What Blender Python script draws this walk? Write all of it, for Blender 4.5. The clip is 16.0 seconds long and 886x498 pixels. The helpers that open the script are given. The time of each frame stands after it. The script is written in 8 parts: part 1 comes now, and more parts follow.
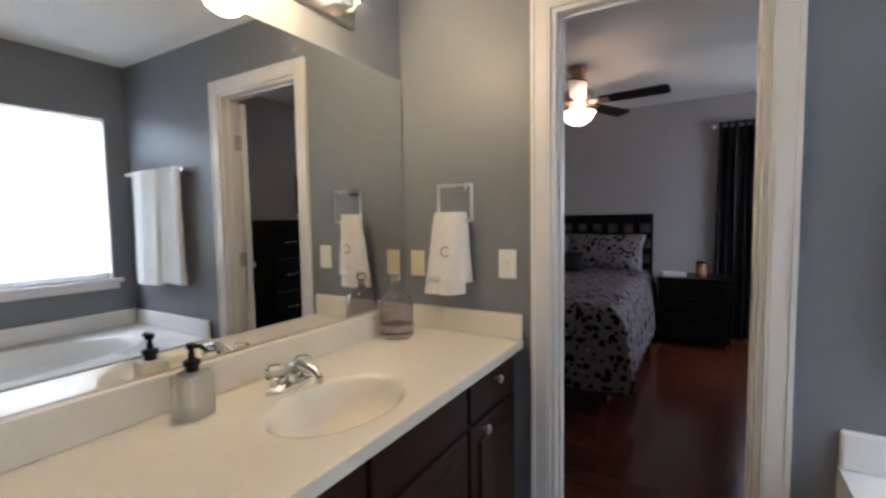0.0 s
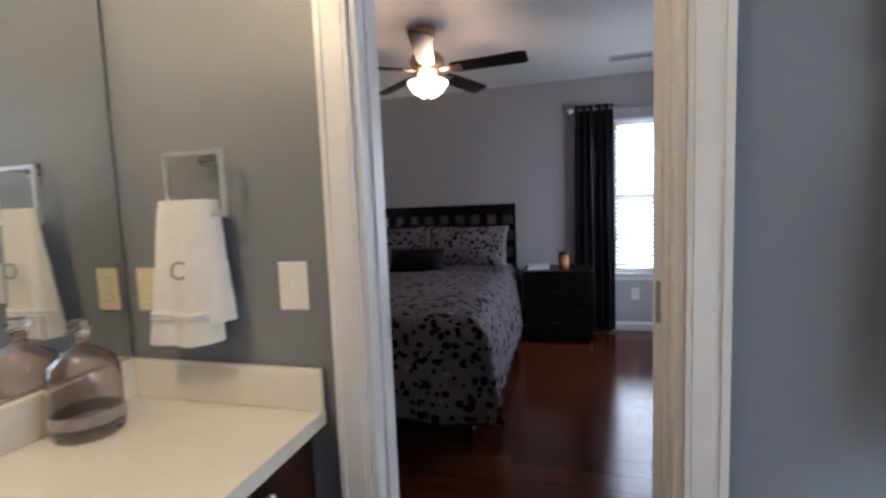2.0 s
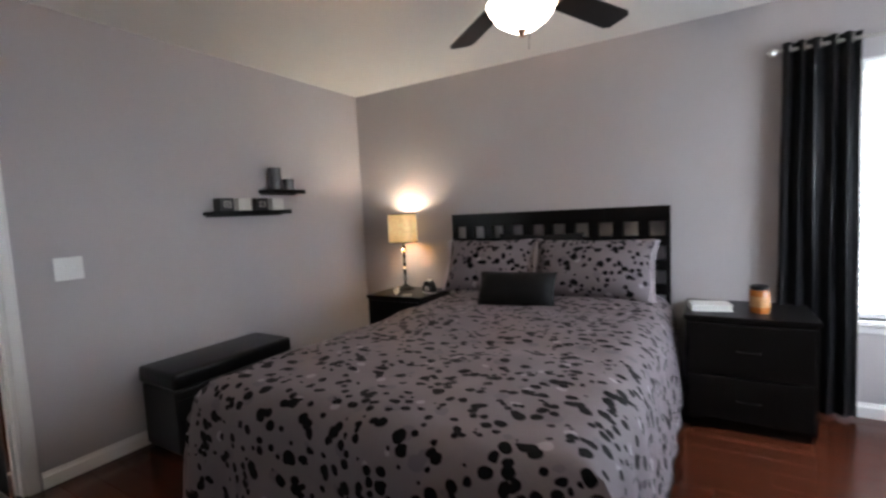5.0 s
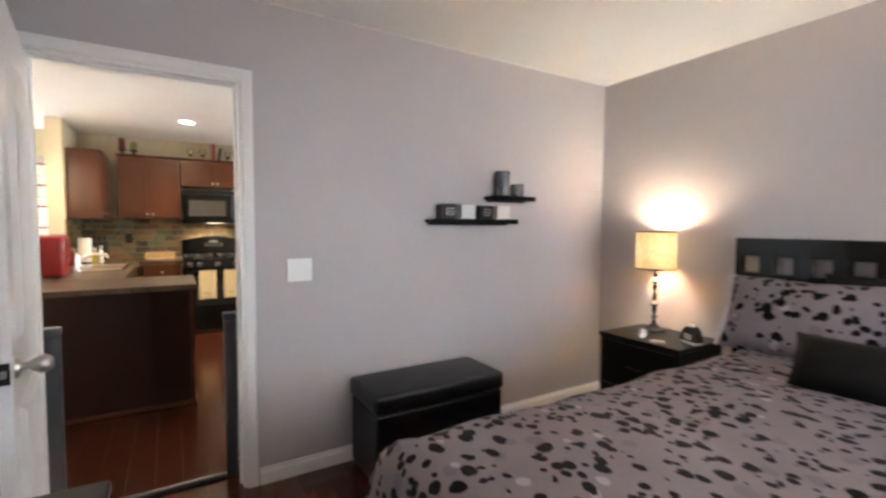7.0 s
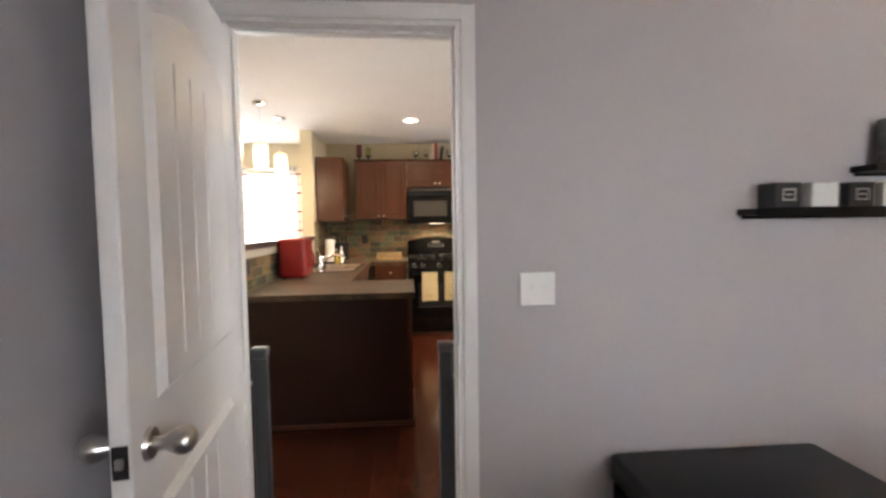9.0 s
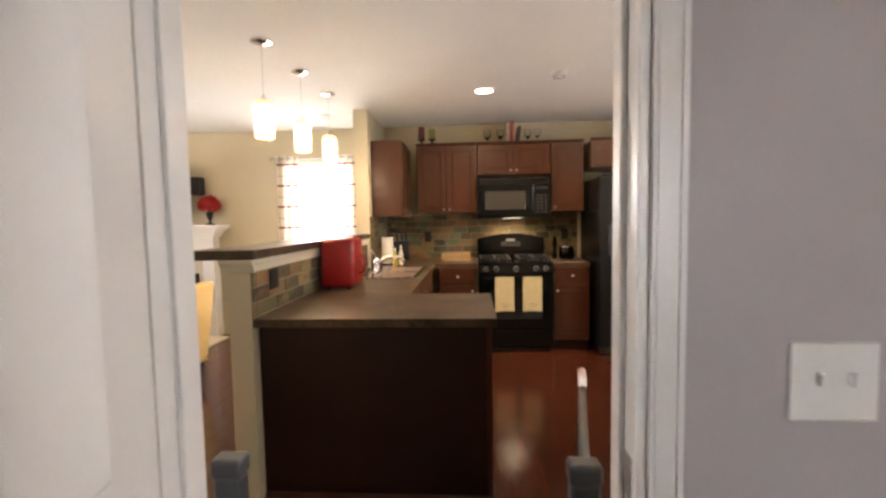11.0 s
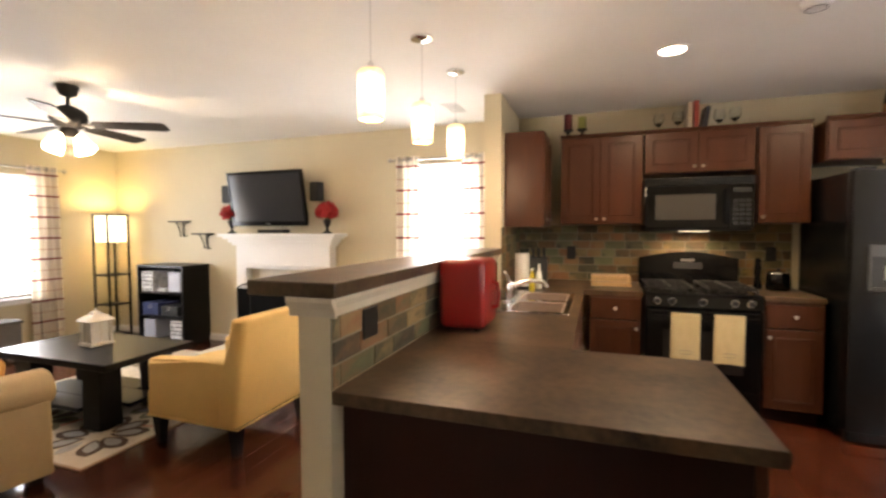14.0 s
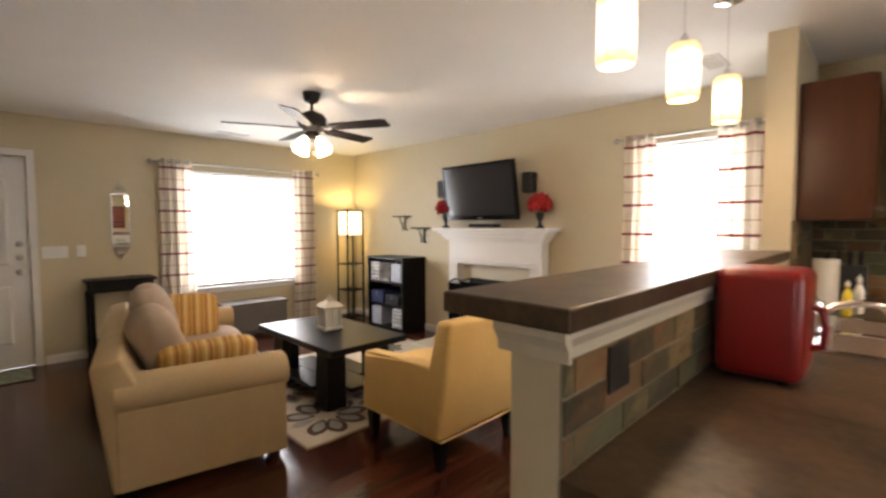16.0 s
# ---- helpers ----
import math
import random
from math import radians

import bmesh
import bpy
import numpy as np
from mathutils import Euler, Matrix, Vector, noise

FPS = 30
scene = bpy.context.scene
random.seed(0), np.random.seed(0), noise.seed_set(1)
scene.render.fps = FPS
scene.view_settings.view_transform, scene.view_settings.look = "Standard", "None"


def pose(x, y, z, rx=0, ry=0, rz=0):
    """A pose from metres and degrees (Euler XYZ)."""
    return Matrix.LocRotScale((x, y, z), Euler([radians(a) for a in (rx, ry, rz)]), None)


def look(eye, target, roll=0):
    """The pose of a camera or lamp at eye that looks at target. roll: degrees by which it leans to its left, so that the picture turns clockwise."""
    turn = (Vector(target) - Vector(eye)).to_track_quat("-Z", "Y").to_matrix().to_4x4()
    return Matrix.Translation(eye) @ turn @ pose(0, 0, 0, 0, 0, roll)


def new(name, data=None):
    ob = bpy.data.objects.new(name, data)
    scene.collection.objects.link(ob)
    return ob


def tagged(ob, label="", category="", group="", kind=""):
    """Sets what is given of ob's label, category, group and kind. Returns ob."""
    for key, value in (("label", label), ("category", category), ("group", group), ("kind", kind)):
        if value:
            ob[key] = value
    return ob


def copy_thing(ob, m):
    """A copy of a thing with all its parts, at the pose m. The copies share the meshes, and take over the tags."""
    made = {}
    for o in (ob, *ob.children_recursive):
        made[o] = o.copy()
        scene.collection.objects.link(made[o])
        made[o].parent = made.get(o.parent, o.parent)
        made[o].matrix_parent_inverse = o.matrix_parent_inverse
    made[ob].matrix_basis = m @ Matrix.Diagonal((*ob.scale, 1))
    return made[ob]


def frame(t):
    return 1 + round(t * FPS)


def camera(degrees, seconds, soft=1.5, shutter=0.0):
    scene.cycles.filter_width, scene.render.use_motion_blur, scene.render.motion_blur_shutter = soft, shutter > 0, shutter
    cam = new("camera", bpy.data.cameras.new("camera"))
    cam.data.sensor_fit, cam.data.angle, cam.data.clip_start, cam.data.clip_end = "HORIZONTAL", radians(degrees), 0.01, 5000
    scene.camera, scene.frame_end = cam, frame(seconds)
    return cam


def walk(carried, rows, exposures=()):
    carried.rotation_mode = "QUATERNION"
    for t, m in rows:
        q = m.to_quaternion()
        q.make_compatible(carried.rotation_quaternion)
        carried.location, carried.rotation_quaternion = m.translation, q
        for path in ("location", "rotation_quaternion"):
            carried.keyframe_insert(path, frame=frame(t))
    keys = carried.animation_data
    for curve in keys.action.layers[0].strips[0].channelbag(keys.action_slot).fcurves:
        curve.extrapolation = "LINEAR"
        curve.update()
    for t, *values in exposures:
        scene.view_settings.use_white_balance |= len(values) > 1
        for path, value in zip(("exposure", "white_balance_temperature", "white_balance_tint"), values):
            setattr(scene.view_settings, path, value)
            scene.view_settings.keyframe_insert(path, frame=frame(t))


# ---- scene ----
cam = camera(89.5, 16.0, soft=2.6, shutter=0.5)
PATH = [
    (0, (0.418, 0.595, 1.259), (-0.601, 2.311, 1.124), -0.9),
    (0.5, (0.368, 0.717, 1.228), (-0.496, 2.516, 1.089), -1.1),
    (1, (0.344, 0.907, 1.223), (-0.375, 2.767, 1.072), -1.3),
    (1.5, (0.344, 1.112, 1.237), (-0.263, 3.011, 1.077), -1.8),
    (2, (0.345, 1.341, 1.241), (-0.165, 3.267, 1.066), -2.2),
    (2.5, (0.359, 1.563, 1.256), (-0.068, 3.508, 1.073), -2.5),
    (3, (0.359, 1.816, 1.265), (-0.081, 3.757, 1.067), -2.6),
    (5.3, (0.042, 2.63, 1.313), (-1.078, 4.28, 1.16), -2.2),
    (5.5, (-0.018, 2.666, 1.326), (-1.199, 4.272, 1.176), -1.7),
    (6, (-0.122, 2.774, 1.339), (-1.488, 4.229, 1.207), -1.2),
    (6.5, (-0.243, 2.9, 1.342), (-1.787, 4.167, 1.229), -0.4),
    (7, (-0.37, 3.001, 1.339), (-2.079, 4.034, 1.236), 0.3),
    (7.5, (-0.577, 3.065, 1.341), (-2.408, 3.864, 1.235), 0.6),
    (8, (-0.781, 3.092, 1.34), (-2.697, 3.656, 1.235), 0.3),
    (8.5, (-1.004, 3.128, 1.345), (-2.974, 3.458, 1.235), -0.4),
    (9, (-1.201, 3.109, 1.338), (-3.193, 3.262, 1.231), -0.8),
    (9.5, (-1.425, 3.077, 1.335), (-3.421, 3.148, 1.228), -0.8),
    (10, (-1.65, 3.039, 1.323), (-3.647, 3.031, 1.213), -0.8),
    (10.2, (-1.74, 3.039, 1.328), (-3.736, 2.979, 1.21), -1.1),
    (12.3, (-2.528, 2.948, 1.378), (-4.517, 2.781, 1.253), -0.9),
    (12.5, (-2.579, 2.919, 1.375), (-4.566, 2.732, 1.258), -0.8),
    (13, (-2.732, 2.861, 1.39), (-4.703, 2.535, 1.285), -0.6),
    (13.5, (-2.849, 2.793, 1.392), (-4.787, 2.31, 1.302), -0.5),
    (14, (-2.968, 2.74, 1.387), (-4.858, 2.092, 1.297), -0.2),
    (14.5, (-3.072, 2.697, 1.378), (-4.874, 1.835, 1.284), -0.2),
    (15, (-3.176, 2.623, 1.378), (-4.871, 1.566, 1.279), -0.2),
    (15.5, (-3.297, 2.521, 1.382), (-4.857, 1.273, 1.277), -0.1),
    (16, (-3.374, 2.42, 1.379), (-4.784, 1.005, 1.27), -0.1),
]
walk(cam, [(t, look(eye, target, roll)) for t, eye, target, roll in PATH],
     exposures=[(0.0, -0.03, 5800, 14), (1.5, 0.12, 5750, 14), (3.0, 0.18, 5450, 14), (5.3, 1.58, 6150, 12), (7.0, 2.2, 6250, 12), (8.5, 2.0, 6350, 13), (10.2, 1.8, 6600, 15), (12.3, 1.65, 7050, 17), (14.0, 1.58, 6950, 17), (15.0, 1.35, 6850, 17), (16.0, 1.02, 6800, 17)])

# ---------------------------------------------------------------- plan
H = 2.44
BW, BE, BN, BS = -2.78, 1.70, 5.94, 2.40       # bedroom faces
NB = 2.28                                      # bathroom's north face
MX = -0.79                                     # bathroom's mirror wall
KX = -2.90                                     # kitchen face of the bedroom wall
WX, SY = -7.32, -3.457                         # far living wall, front wall
DB = (-0.10, 0.575)                            # bathroom doorway in x
DD = (2.49, 3.302)                             # bedroom doorway in y
BATH_WIN = (1.08, 2.14, 0.87, 2.0)
BED_WIN = (0.85, 1.41, 0.57, 2.03)
EAST_WIN = (4.35, 5.60, 0.57, 2.03)
SOUTH_WIN = (-6.36, -4.90, 0.62, 2.02)
DINING_WIN = (-5.22, -3.98, 0.62, 2.04)
WEST_WIN = (0.88, 1.63, 0.75, 2.06)
FRONT_DOOR = (-3.59, -2.68, 0.0, 2.04)
PANTRY = (5.375, 5.868)

# ---------------------------------------------------------------- world and lights
world = bpy.data.worlds.new("world")
scene.world = world
world.use_nodes = True
wn = world.node_tree.nodes
sky = wn.new("ShaderNodeTexSky")
sky.sky_type = "NISHITA"
sky.sun_disc = False
sky.sun_elevation, sky.sun_rotation = radians(50), radians(200)
wn["Background"].inputs["Strength"].default_value = 0.10
world.node_tree.links.new(sky.outputs["Color"], wn["Background"].inputs["Color"])


def sun_lamp():
    data = bpy.data.lights.new("sun", "SUN")
    data.energy, data.angle, data.color = 2.0, radians(0.6), (1.0, 0.95, 0.88)
    ob = new("sun", data)
    ob.matrix_basis = pose(0, 0, 8, 40, 0, 160)


def area_lamp(name, at, aim, w, h, watts, color=(1, 1, 1), spread=180):
    data = bpy.data.lights.new(name, "AREA")
    data.shape, data.size, data.size_y, data.energy, data.color = "RECTANGLE", w, h, watts, color
    data.spread = radians(spread)
    ob = new(name, data)
    ob.matrix_basis = look(at, aim)
    return ob


def point_lamp(name, at, watts, color, radius=0.04):
    data = bpy.data.lights.new(name, "POINT")
    data.energy, data.color, data.shadow_soft_size = watts, color, radius
    ob = new(name, data)
    ob.matrix_basis = pose(*at)
    return ob


WARM, COOL, BULB = (1.0, 0.66, 0.34), (0.86, 0.93, 1.0), (1.0, 0.76, 0.48)
sun_lamp()
# daylight at the window openings, behind the blinds where there are any
area_lamp("daylight_bath", (1.764, 1.61, 1.43), (0, 1.61, 1.3), 1.02, 1.08, 38, COOL)
area_lamp("daylight_bed_north", (1.13, 6.004, 1.3), (1.13, 0, 1.2), 0.5, 1.4, 3.2, COOL)
area_lamp("daylight_bed_east", (1.66, 4.9, 1.3), (0, 4.9, 1.0), 1.1, 1.4, 12.5, COOL)
area_lamp("daylight_south", (-5.63, SY - 0.05, 1.32), (-5.63, 0, 1.32), 1.42, 1.36, 14, COOL)
area_lamp("daylight_west", (WX - 0.05, 1.26, 1.4), (0, 1.26, 1.4), 0.72, 1.26, 9, COOL)
area_lamp("daylight_dining", (-4.6, BN + 0.05, 1.33), (-4.6, 0, 1.33), 1.2, 1.36, 5.0, (1.0, 0.94, 0.84))
# lamps of the place
point_lamp("vanity_bulb", (-0.60, 1.55, 2.02), 18, (1, 0.72, 0.37), 0.08)
point_lamp("bed_fan_bulb", (-0.50, 4.3, 2.078), 13, (1, 0.67, 0.42), 0.035)
point_lamp("table_lamp_bulb", (-2.205, 5.79, 1.225), 11, (1, 0.88, 0.66), 0.05)
for px_, py_ in ((-4.745, 1.80), (-5.305, 1.82), (-5.87, 1.838)):
    point_lamp("pendant_bulb", (px_, py_, 1.83), 2.5, BULB, 0.04)
for py_ in (3.155, 4.48):
    area_lamp("recessed_beam", (-5.955, py_, 2.425), (-5.955, py_, 0), 0.12, 0.12, 7.3, (1, 0.76, 0.48), 165)
point_lamp("living_fan_bulb", (-5.21, -0.92, 1.965), 7, BULB, 0.02)
point_lamp("floor_lamp_bulb", (-7.08, -3.19, 1.5), 5.5, (1, 0.86, 0.46), 0.05)
area_lamp("hood_beam", (-7.05, 3.48, 1.345), (-7.12, 3.48, 0.9), 0.2, 0.06, 1.5, BULB, 150)


# ---------------------------------------------------------------- materials
def material(name, color, rough=0.5, metal=0.0, vary=0.12, scale=6.0, bump=0.0, bump_scale=60.0, spec=0.5, stretch=(1, 1, 1), each=0.0, coat=0.0):
    m = bpy.data.materials.new(name)
    m.use_nodes = True
    nt = m.node_tree
    p = nt.nodes["Principled BSDF"]
    p.inputs["Roughness"].default_value, p.inputs["Metallic"].default_value = rough, metal
    p.inputs["Specular IOR Level"].default_value = spec
    p.inputs["Coat Weight"].default_value = coat
    p.inputs["Coat Roughness"].default_value = 0.08
    tc = nt.nodes.new("ShaderNodeTexCoord")
    mp = nt.nodes.new("ShaderNodeMapping")
    mp.inputs["Scale"].default_value = stretch
    nt.links.new(tc.outputs["Object"], mp.inputs["Vector"])
    if each:
        o1 = nt.nodes.new("ShaderNodeObjectInfo")
        c1 = nt.nodes.new("ShaderNodeCombineXYZ")
        for k, f in enumerate((31.0, 17.0, 7.0)):
            q = nt.nodes.new("ShaderNodeMath")
            q.operation = "MULTIPLY"
            q.inputs[1].default_value = f
            nt.links.new(o1.outputs["Random"], q.inputs[0])
            nt.links.new(q.outputs[0], c1.inputs[k])
        nt.links.new(c1.outputs[0], mp.inputs["Location"])
    n1 = nt.nodes.new("ShaderNodeTexNoise")
    n1.inputs["Scale"].default_value, n1.inputs["Detail"].default_value = scale, 6
    n2 = nt.nodes.new("ShaderNodeTexNoise")
    n2.inputs["Scale"].default_value, n2.inputs["Detail"].default_value = scale * 9, 4
    for n in (n1, n2):
        nt.links.new(mp.outputs["Vector"], n.inputs["Vector"])
    add = nt.nodes.new("ShaderNodeMath")
    add.operation = "MULTIPLY_ADD"
    nt.links.new(n2.outputs["Fac"], add.inputs[0])
    add.inputs[1].default_value = 0.4
    nt.links.new(n1.outputs["Fac"], add.inputs[2])
    last = add.outputs[0]
    if each:
        oi = nt.nodes.new("ShaderNodeObjectInfo")
        ge = nt.nodes.new("ShaderNodeNewGeometry")
        s1 = nt.nodes.new("ShaderNodeMath")
        nt.links.new(oi.outputs["Random"], s1.inputs[0])
        nt.links.new(ge.outputs["Random Per Island"], s1.inputs[1])
        fr = nt.nodes.new("ShaderNodeMath")
        fr.operation = "FRACT"
        nt.links.new(s1.outputs[0], fr.inputs[0])
        s2 = nt.nodes.new("ShaderNodeMath")
        s2.operation = "MULTIPLY_ADD"
        nt.links.new(fr.outputs[0], s2.inputs[0])
        s2.inputs[1].default_value = each
        nt.links.new(last, s2.inputs[2])
        last = s2.outputs[0]
    ramp = nt.nodes.new("ShaderNodeMapRange")
    mid = 0.7 + each / 2
    ramp.inputs["From Min"].default_value, ramp.inputs["From Max"].default_value = mid - 0.4 - each / 2, mid + 0.4 + each / 2
    ramp.inputs["To Min"].default_value, ramp.inputs["To Max"].default_value = 1 - vary, 1 + vary
    nt.links.new(last, ramp.inputs["Value"])
    mul = nt.nodes.new("ShaderNodeVectorMath")
    mul.operation = "SCALE"
    mul.inputs[0].default_value = color
    nt.links.new(ramp.outputs["Result"], mul.inputs["Scale"])
    nt.links.new(mul.outputs["Vector"], p.inputs["Base Color"])
    if bump:
        n3 = nt.nodes.new("ShaderNodeTexNoise")
        n3.inputs["Scale"].default_value, n3.inputs["Detail"].default_value = bump_scale, 5
        nt.links.new(mp.outputs["Vector"], n3.inputs["Vector"])
        b = nt.nodes.new("ShaderNodeBump")
        b.inputs["Strength"].default_value, b.inputs["Distance"].default_value = bump, 0.004
        nt.links.new(n3.outputs["Fac"], b.inputs["Height"])
        nt.links.new(b.outputs["Normal"], p.inputs["Normal"])
    return m


def glow(name, color, strength, rough=0.4):
    m = bpy.data.materials.new(name)
    m.use_nodes = True
    p = m.node_tree.nodes["Principled BSDF"]
    p.inputs["Base Color"].default_value = (*color, 1)
    p.inputs["Emission Color"].default_value = (*color, 1)
    p.inputs["Emission Strength"].default_value = strength
    p.inputs["Roughness"].default_value = rough
    return m


def lit_glass(name, rim, core, at, spread, weak, strong, mottle=0.0, mottle_scale=30.0):
    """Glass or cloth lit from within: brightest at the bulb's height, coloured towards the ends."""
    m = glow(name, rim, weak)
    nt = m.node_tree
    p = nt.nodes["Principled BSDF"]
    tc = nt.nodes.new("ShaderNodeTexCoord")
    sep = nt.nodes.new("ShaderNodeSeparateXYZ")
    nt.links.new(tc.outputs["Object"], sep.inputs[0])
    off = nt.nodes.new("ShaderNodeMath")
    off.operation = "SUBTRACT"
    off.inputs[1].default_value = at
    nt.links.new(sep.outputs[2], off.inputs[0])
    away = nt.nodes.new("ShaderNodeMath")
    away.operation = "ABSOLUTE"
    nt.links.new(off.outputs[0], away.inputs[0])
    near = nt.nodes.new("ShaderNodeMapRange")
    near.interpolation_type = "SMOOTHSTEP"
    near.inputs["From Min"].default_value, near.inputs["From Max"].default_value = spread, 0.0
    nt.links.new(away.outputs[0], near.inputs["Value"])
    n = nt.nodes.new("ShaderNodeTexNoise")
    n.inputs["Scale"].default_value, n.inputs["Detail"].default_value = mottle_scale, 3
    nt.links.new(tc.outputs["Object"], n.inputs["Vector"])
    spot = nt.nodes.new("ShaderNodeMapRange")
    spot.inputs["From Min"].default_value, spot.inputs["From Max"].default_value = 0.42, 0.62
    spot.inputs["To Min"].default_value, spot.inputs["To Max"].default_value = 1.0 - mottle, 1.0
    nt.links.new(n.outputs["Fac"], spot.inputs["Value"])
    power = nt.nodes.new("ShaderNodeMapRange")
    power.inputs["To Min"].default_value, power.inputs["To Max"].default_value = weak, strong
    nt.links.new(near.outputs["Result"], power.inputs["Value"])
    mul = nt.nodes.new("ShaderNodeMath")
    mul.operation = "MULTIPLY"
    nt.links.new(power.outputs["Result"], mul.inputs[0])
    nt.links.new(spot.outputs["Result"], mul.inputs[1])
    nt.links.new(mul.outputs[0], p.inputs["Emission Strength"])
    mix = nt.nodes.new("ShaderNodeMix")
    mix.data_type = "RGBA"
    nt.links.new(near.outputs["Result"], mix.inputs[0])
    mix.inputs[6].default_value, mix.inputs[7].default_value = (*rim, 1), (*core, 1)
    nt.links.new(mix.outputs[2], p.inputs["Emission Color"])
    return m


def glass(name, color=(0.95, 0.97, 0.97), rough=0.02, clear=1.0):
    m = bpy.data.materials.new(name)
    m.use_nodes = True
    p = m.node_tree.nodes["Principled BSDF"]
    p.inputs["Base Color"].default_value = (*color, 1)
    p.inputs["Transmission Weight"].default_value = clear
    p.inputs["Roughness"].default_value, p.inputs["IOR"].default_value = rough, 1.45
    return m


def spotted_fabric():
    """Lavender-grey satin scattered with dark petals and paler leaf marks."""
    m = material("spotted_bedding", (0.185, 0.157, 0.168), 0.6, vary=0.14, scale=4, bump=0.25, bump_scale=90)
    nt = m.node_tree
    p = nt.nodes["Principled BSDF"]
    p.inputs["Specular IOR Level"].default_value = 0.1
    base = p.inputs["Base Color"].links[0].from_socket
    tc = nt.nodes.new("ShaderNodeTexCoord")
    warp = nt.nodes.new("ShaderNodeTexNoise")
    warp.inputs["Scale"].default_value = 11
    mixv = nt.nodes.new("ShaderNodeMix")
    mixv.data_type = "VECTOR"
    mixv.inputs[0].default_value = 0.035
    nt.links.new(tc.outputs["Object"], warp.inputs["Vector"])
    nt.links.new(tc.outputs["Object"], mixv.inputs[4])
    nt.links.new(warp.outputs["Color"], mixv.inputs[5])
    last = base
    for scale, turn, size, keep, col in ((13, 0.6, 0.30, 0.45, (0.15, 0.13, 0.145)), (12, 2.6, 0.2, 0.6, (0.30, 0.27, 0.285)), (14.5, 0.25, 0.28, 0.22, (0.003, 0.003, 0.003)), (12.5, -0.4, 0.26, 0.28, (0.003, 0.003, 0.003)), (23, 0.1, 0.34, 0.52, (0.004, 0.003, 0.004)), (28, -0.7, 0.32, 0.66, (0.004, 0.003, 0.004))):
        mp = nt.nodes.new("ShaderNodeMapping")
        mp.inputs["Rotation"].default_value = (0.2, 0.3, turn)
        mp.inputs["Scale"].default_value = (0.85, 1.0, 0.95)
        nt.links.new(mixv.outputs[1], mp.inputs["Vector"])
        v = nt.nodes.new("ShaderNodeTexVoronoi")
        v.inputs["Scale"].default_value = scale
        nt.links.new(mp.outputs["Vector"], v.inputs["Vector"])
        sep = nt.nodes.new("ShaderNodeSeparateColor")
        nt.links.new(v.outputs["Color"], sep.inputs["Color"])
        a = nt.nodes.new("ShaderNodeMath")
        a.operation = "LESS_THAN"
        nt.links.new(v.outputs["Distance"], a.inputs[0])
        a.inputs[1].default_value = size
        b = nt.nodes.new("ShaderNodeMath")
        b.operation = "GREATER_THAN"
        nt.links.new(sep.outputs[0], b.inputs[0])
        b.inputs[1].default_value = keep
        c = nt.nodes.new("ShaderNodeMath")
        c.operation = "MULTIPLY"
        nt.links.new(a.outputs[0], c.inputs[0])
        nt.links.new(b.outputs[0], c.inputs[1])
        mix = nt.nodes.new("ShaderNodeMix")
        mix.data_type = "RGBA"
        nt.links.new(c.outputs[0], mix.inputs[0])
        nt.links.new(last, mix.inputs[6])
        mix.inputs[7].default_value = (*col, 1)
        last = mix.outputs[2]
    nt.links.new(last, p.inputs["Base Color"])
    return m


def striped(name, base, bands, axis=2, period=0.2, rough=0.8, translucent=0.0):
    """Cloth with woven stripes: bands are (from, to, colour) within one period along an axis of the object."""
    m = material(name, base, rough, vary=0.08, scale=12, bump=0.15, bump_scale=300)
    nt = m.node_tree
    p = nt.nodes["Principled BSDF"]
    last = p.inputs["Base Color"].links[0].from_socket
    tc = nt.nodes.new("ShaderNodeTexCoord")
    sep = nt.nodes.new("ShaderNodeSeparateXYZ")
    nt.links.new(tc.outputs["Object"], sep.inputs[0])
    w = nt.nodes.new("ShaderNodeMath")
    w.operation = "WRAP"
    nt.links.new(sep.outputs[axis], w.inputs[0])
    w.inputs[1].default_value, w.inputs[2].default_value = period, 0.0
    for lo, hi, col in bands:
        a = nt.nodes.new("ShaderNodeMath")
        a.operation = "GREATER_THAN"
        a.inputs[1].default_value = lo
        b = nt.nodes.new("ShaderNodeMath")
        b.operation = "LESS_THAN"
        b.inputs[1].default_value = hi
        c = nt.nodes.new("ShaderNodeMath")
        c.operation = "MULTIPLY"
        for q in (a, b):
            nt.links.new(w.outputs[0], q.inputs[0])
        nt.links.new(a.outputs[0], c.inputs[0])
        nt.links.new(b.outputs[0], c.inputs[1])
        mix = nt.nodes.new("ShaderNodeMix")
        mix.data_type = "RGBA"
        nt.links.new(c.outputs[0], mix.inputs[0])
        nt.links.new(last, mix.inputs[6])
        mix.inputs[7].default_value = (*col, 1)
        last = mix.outputs[2]
    nt.links.new(last, p.inputs["Base Color"])
    if translucent:
        t = nt.nodes.new("ShaderNodeBsdfTranslucent")
        nt.links.new(last, t.inputs["Color"])
        mx = nt.nodes.new("ShaderNodeMixShader")
        mx.inputs[0].default_value = translucent
        nt.links.new(p.outputs[0], mx.inputs[1])
        nt.links.new(t.outputs[0], mx.inputs[2])
        nt.links.new(mx.outputs[0], nt.nodes["Material Output"].inputs["Surface"])
    return m


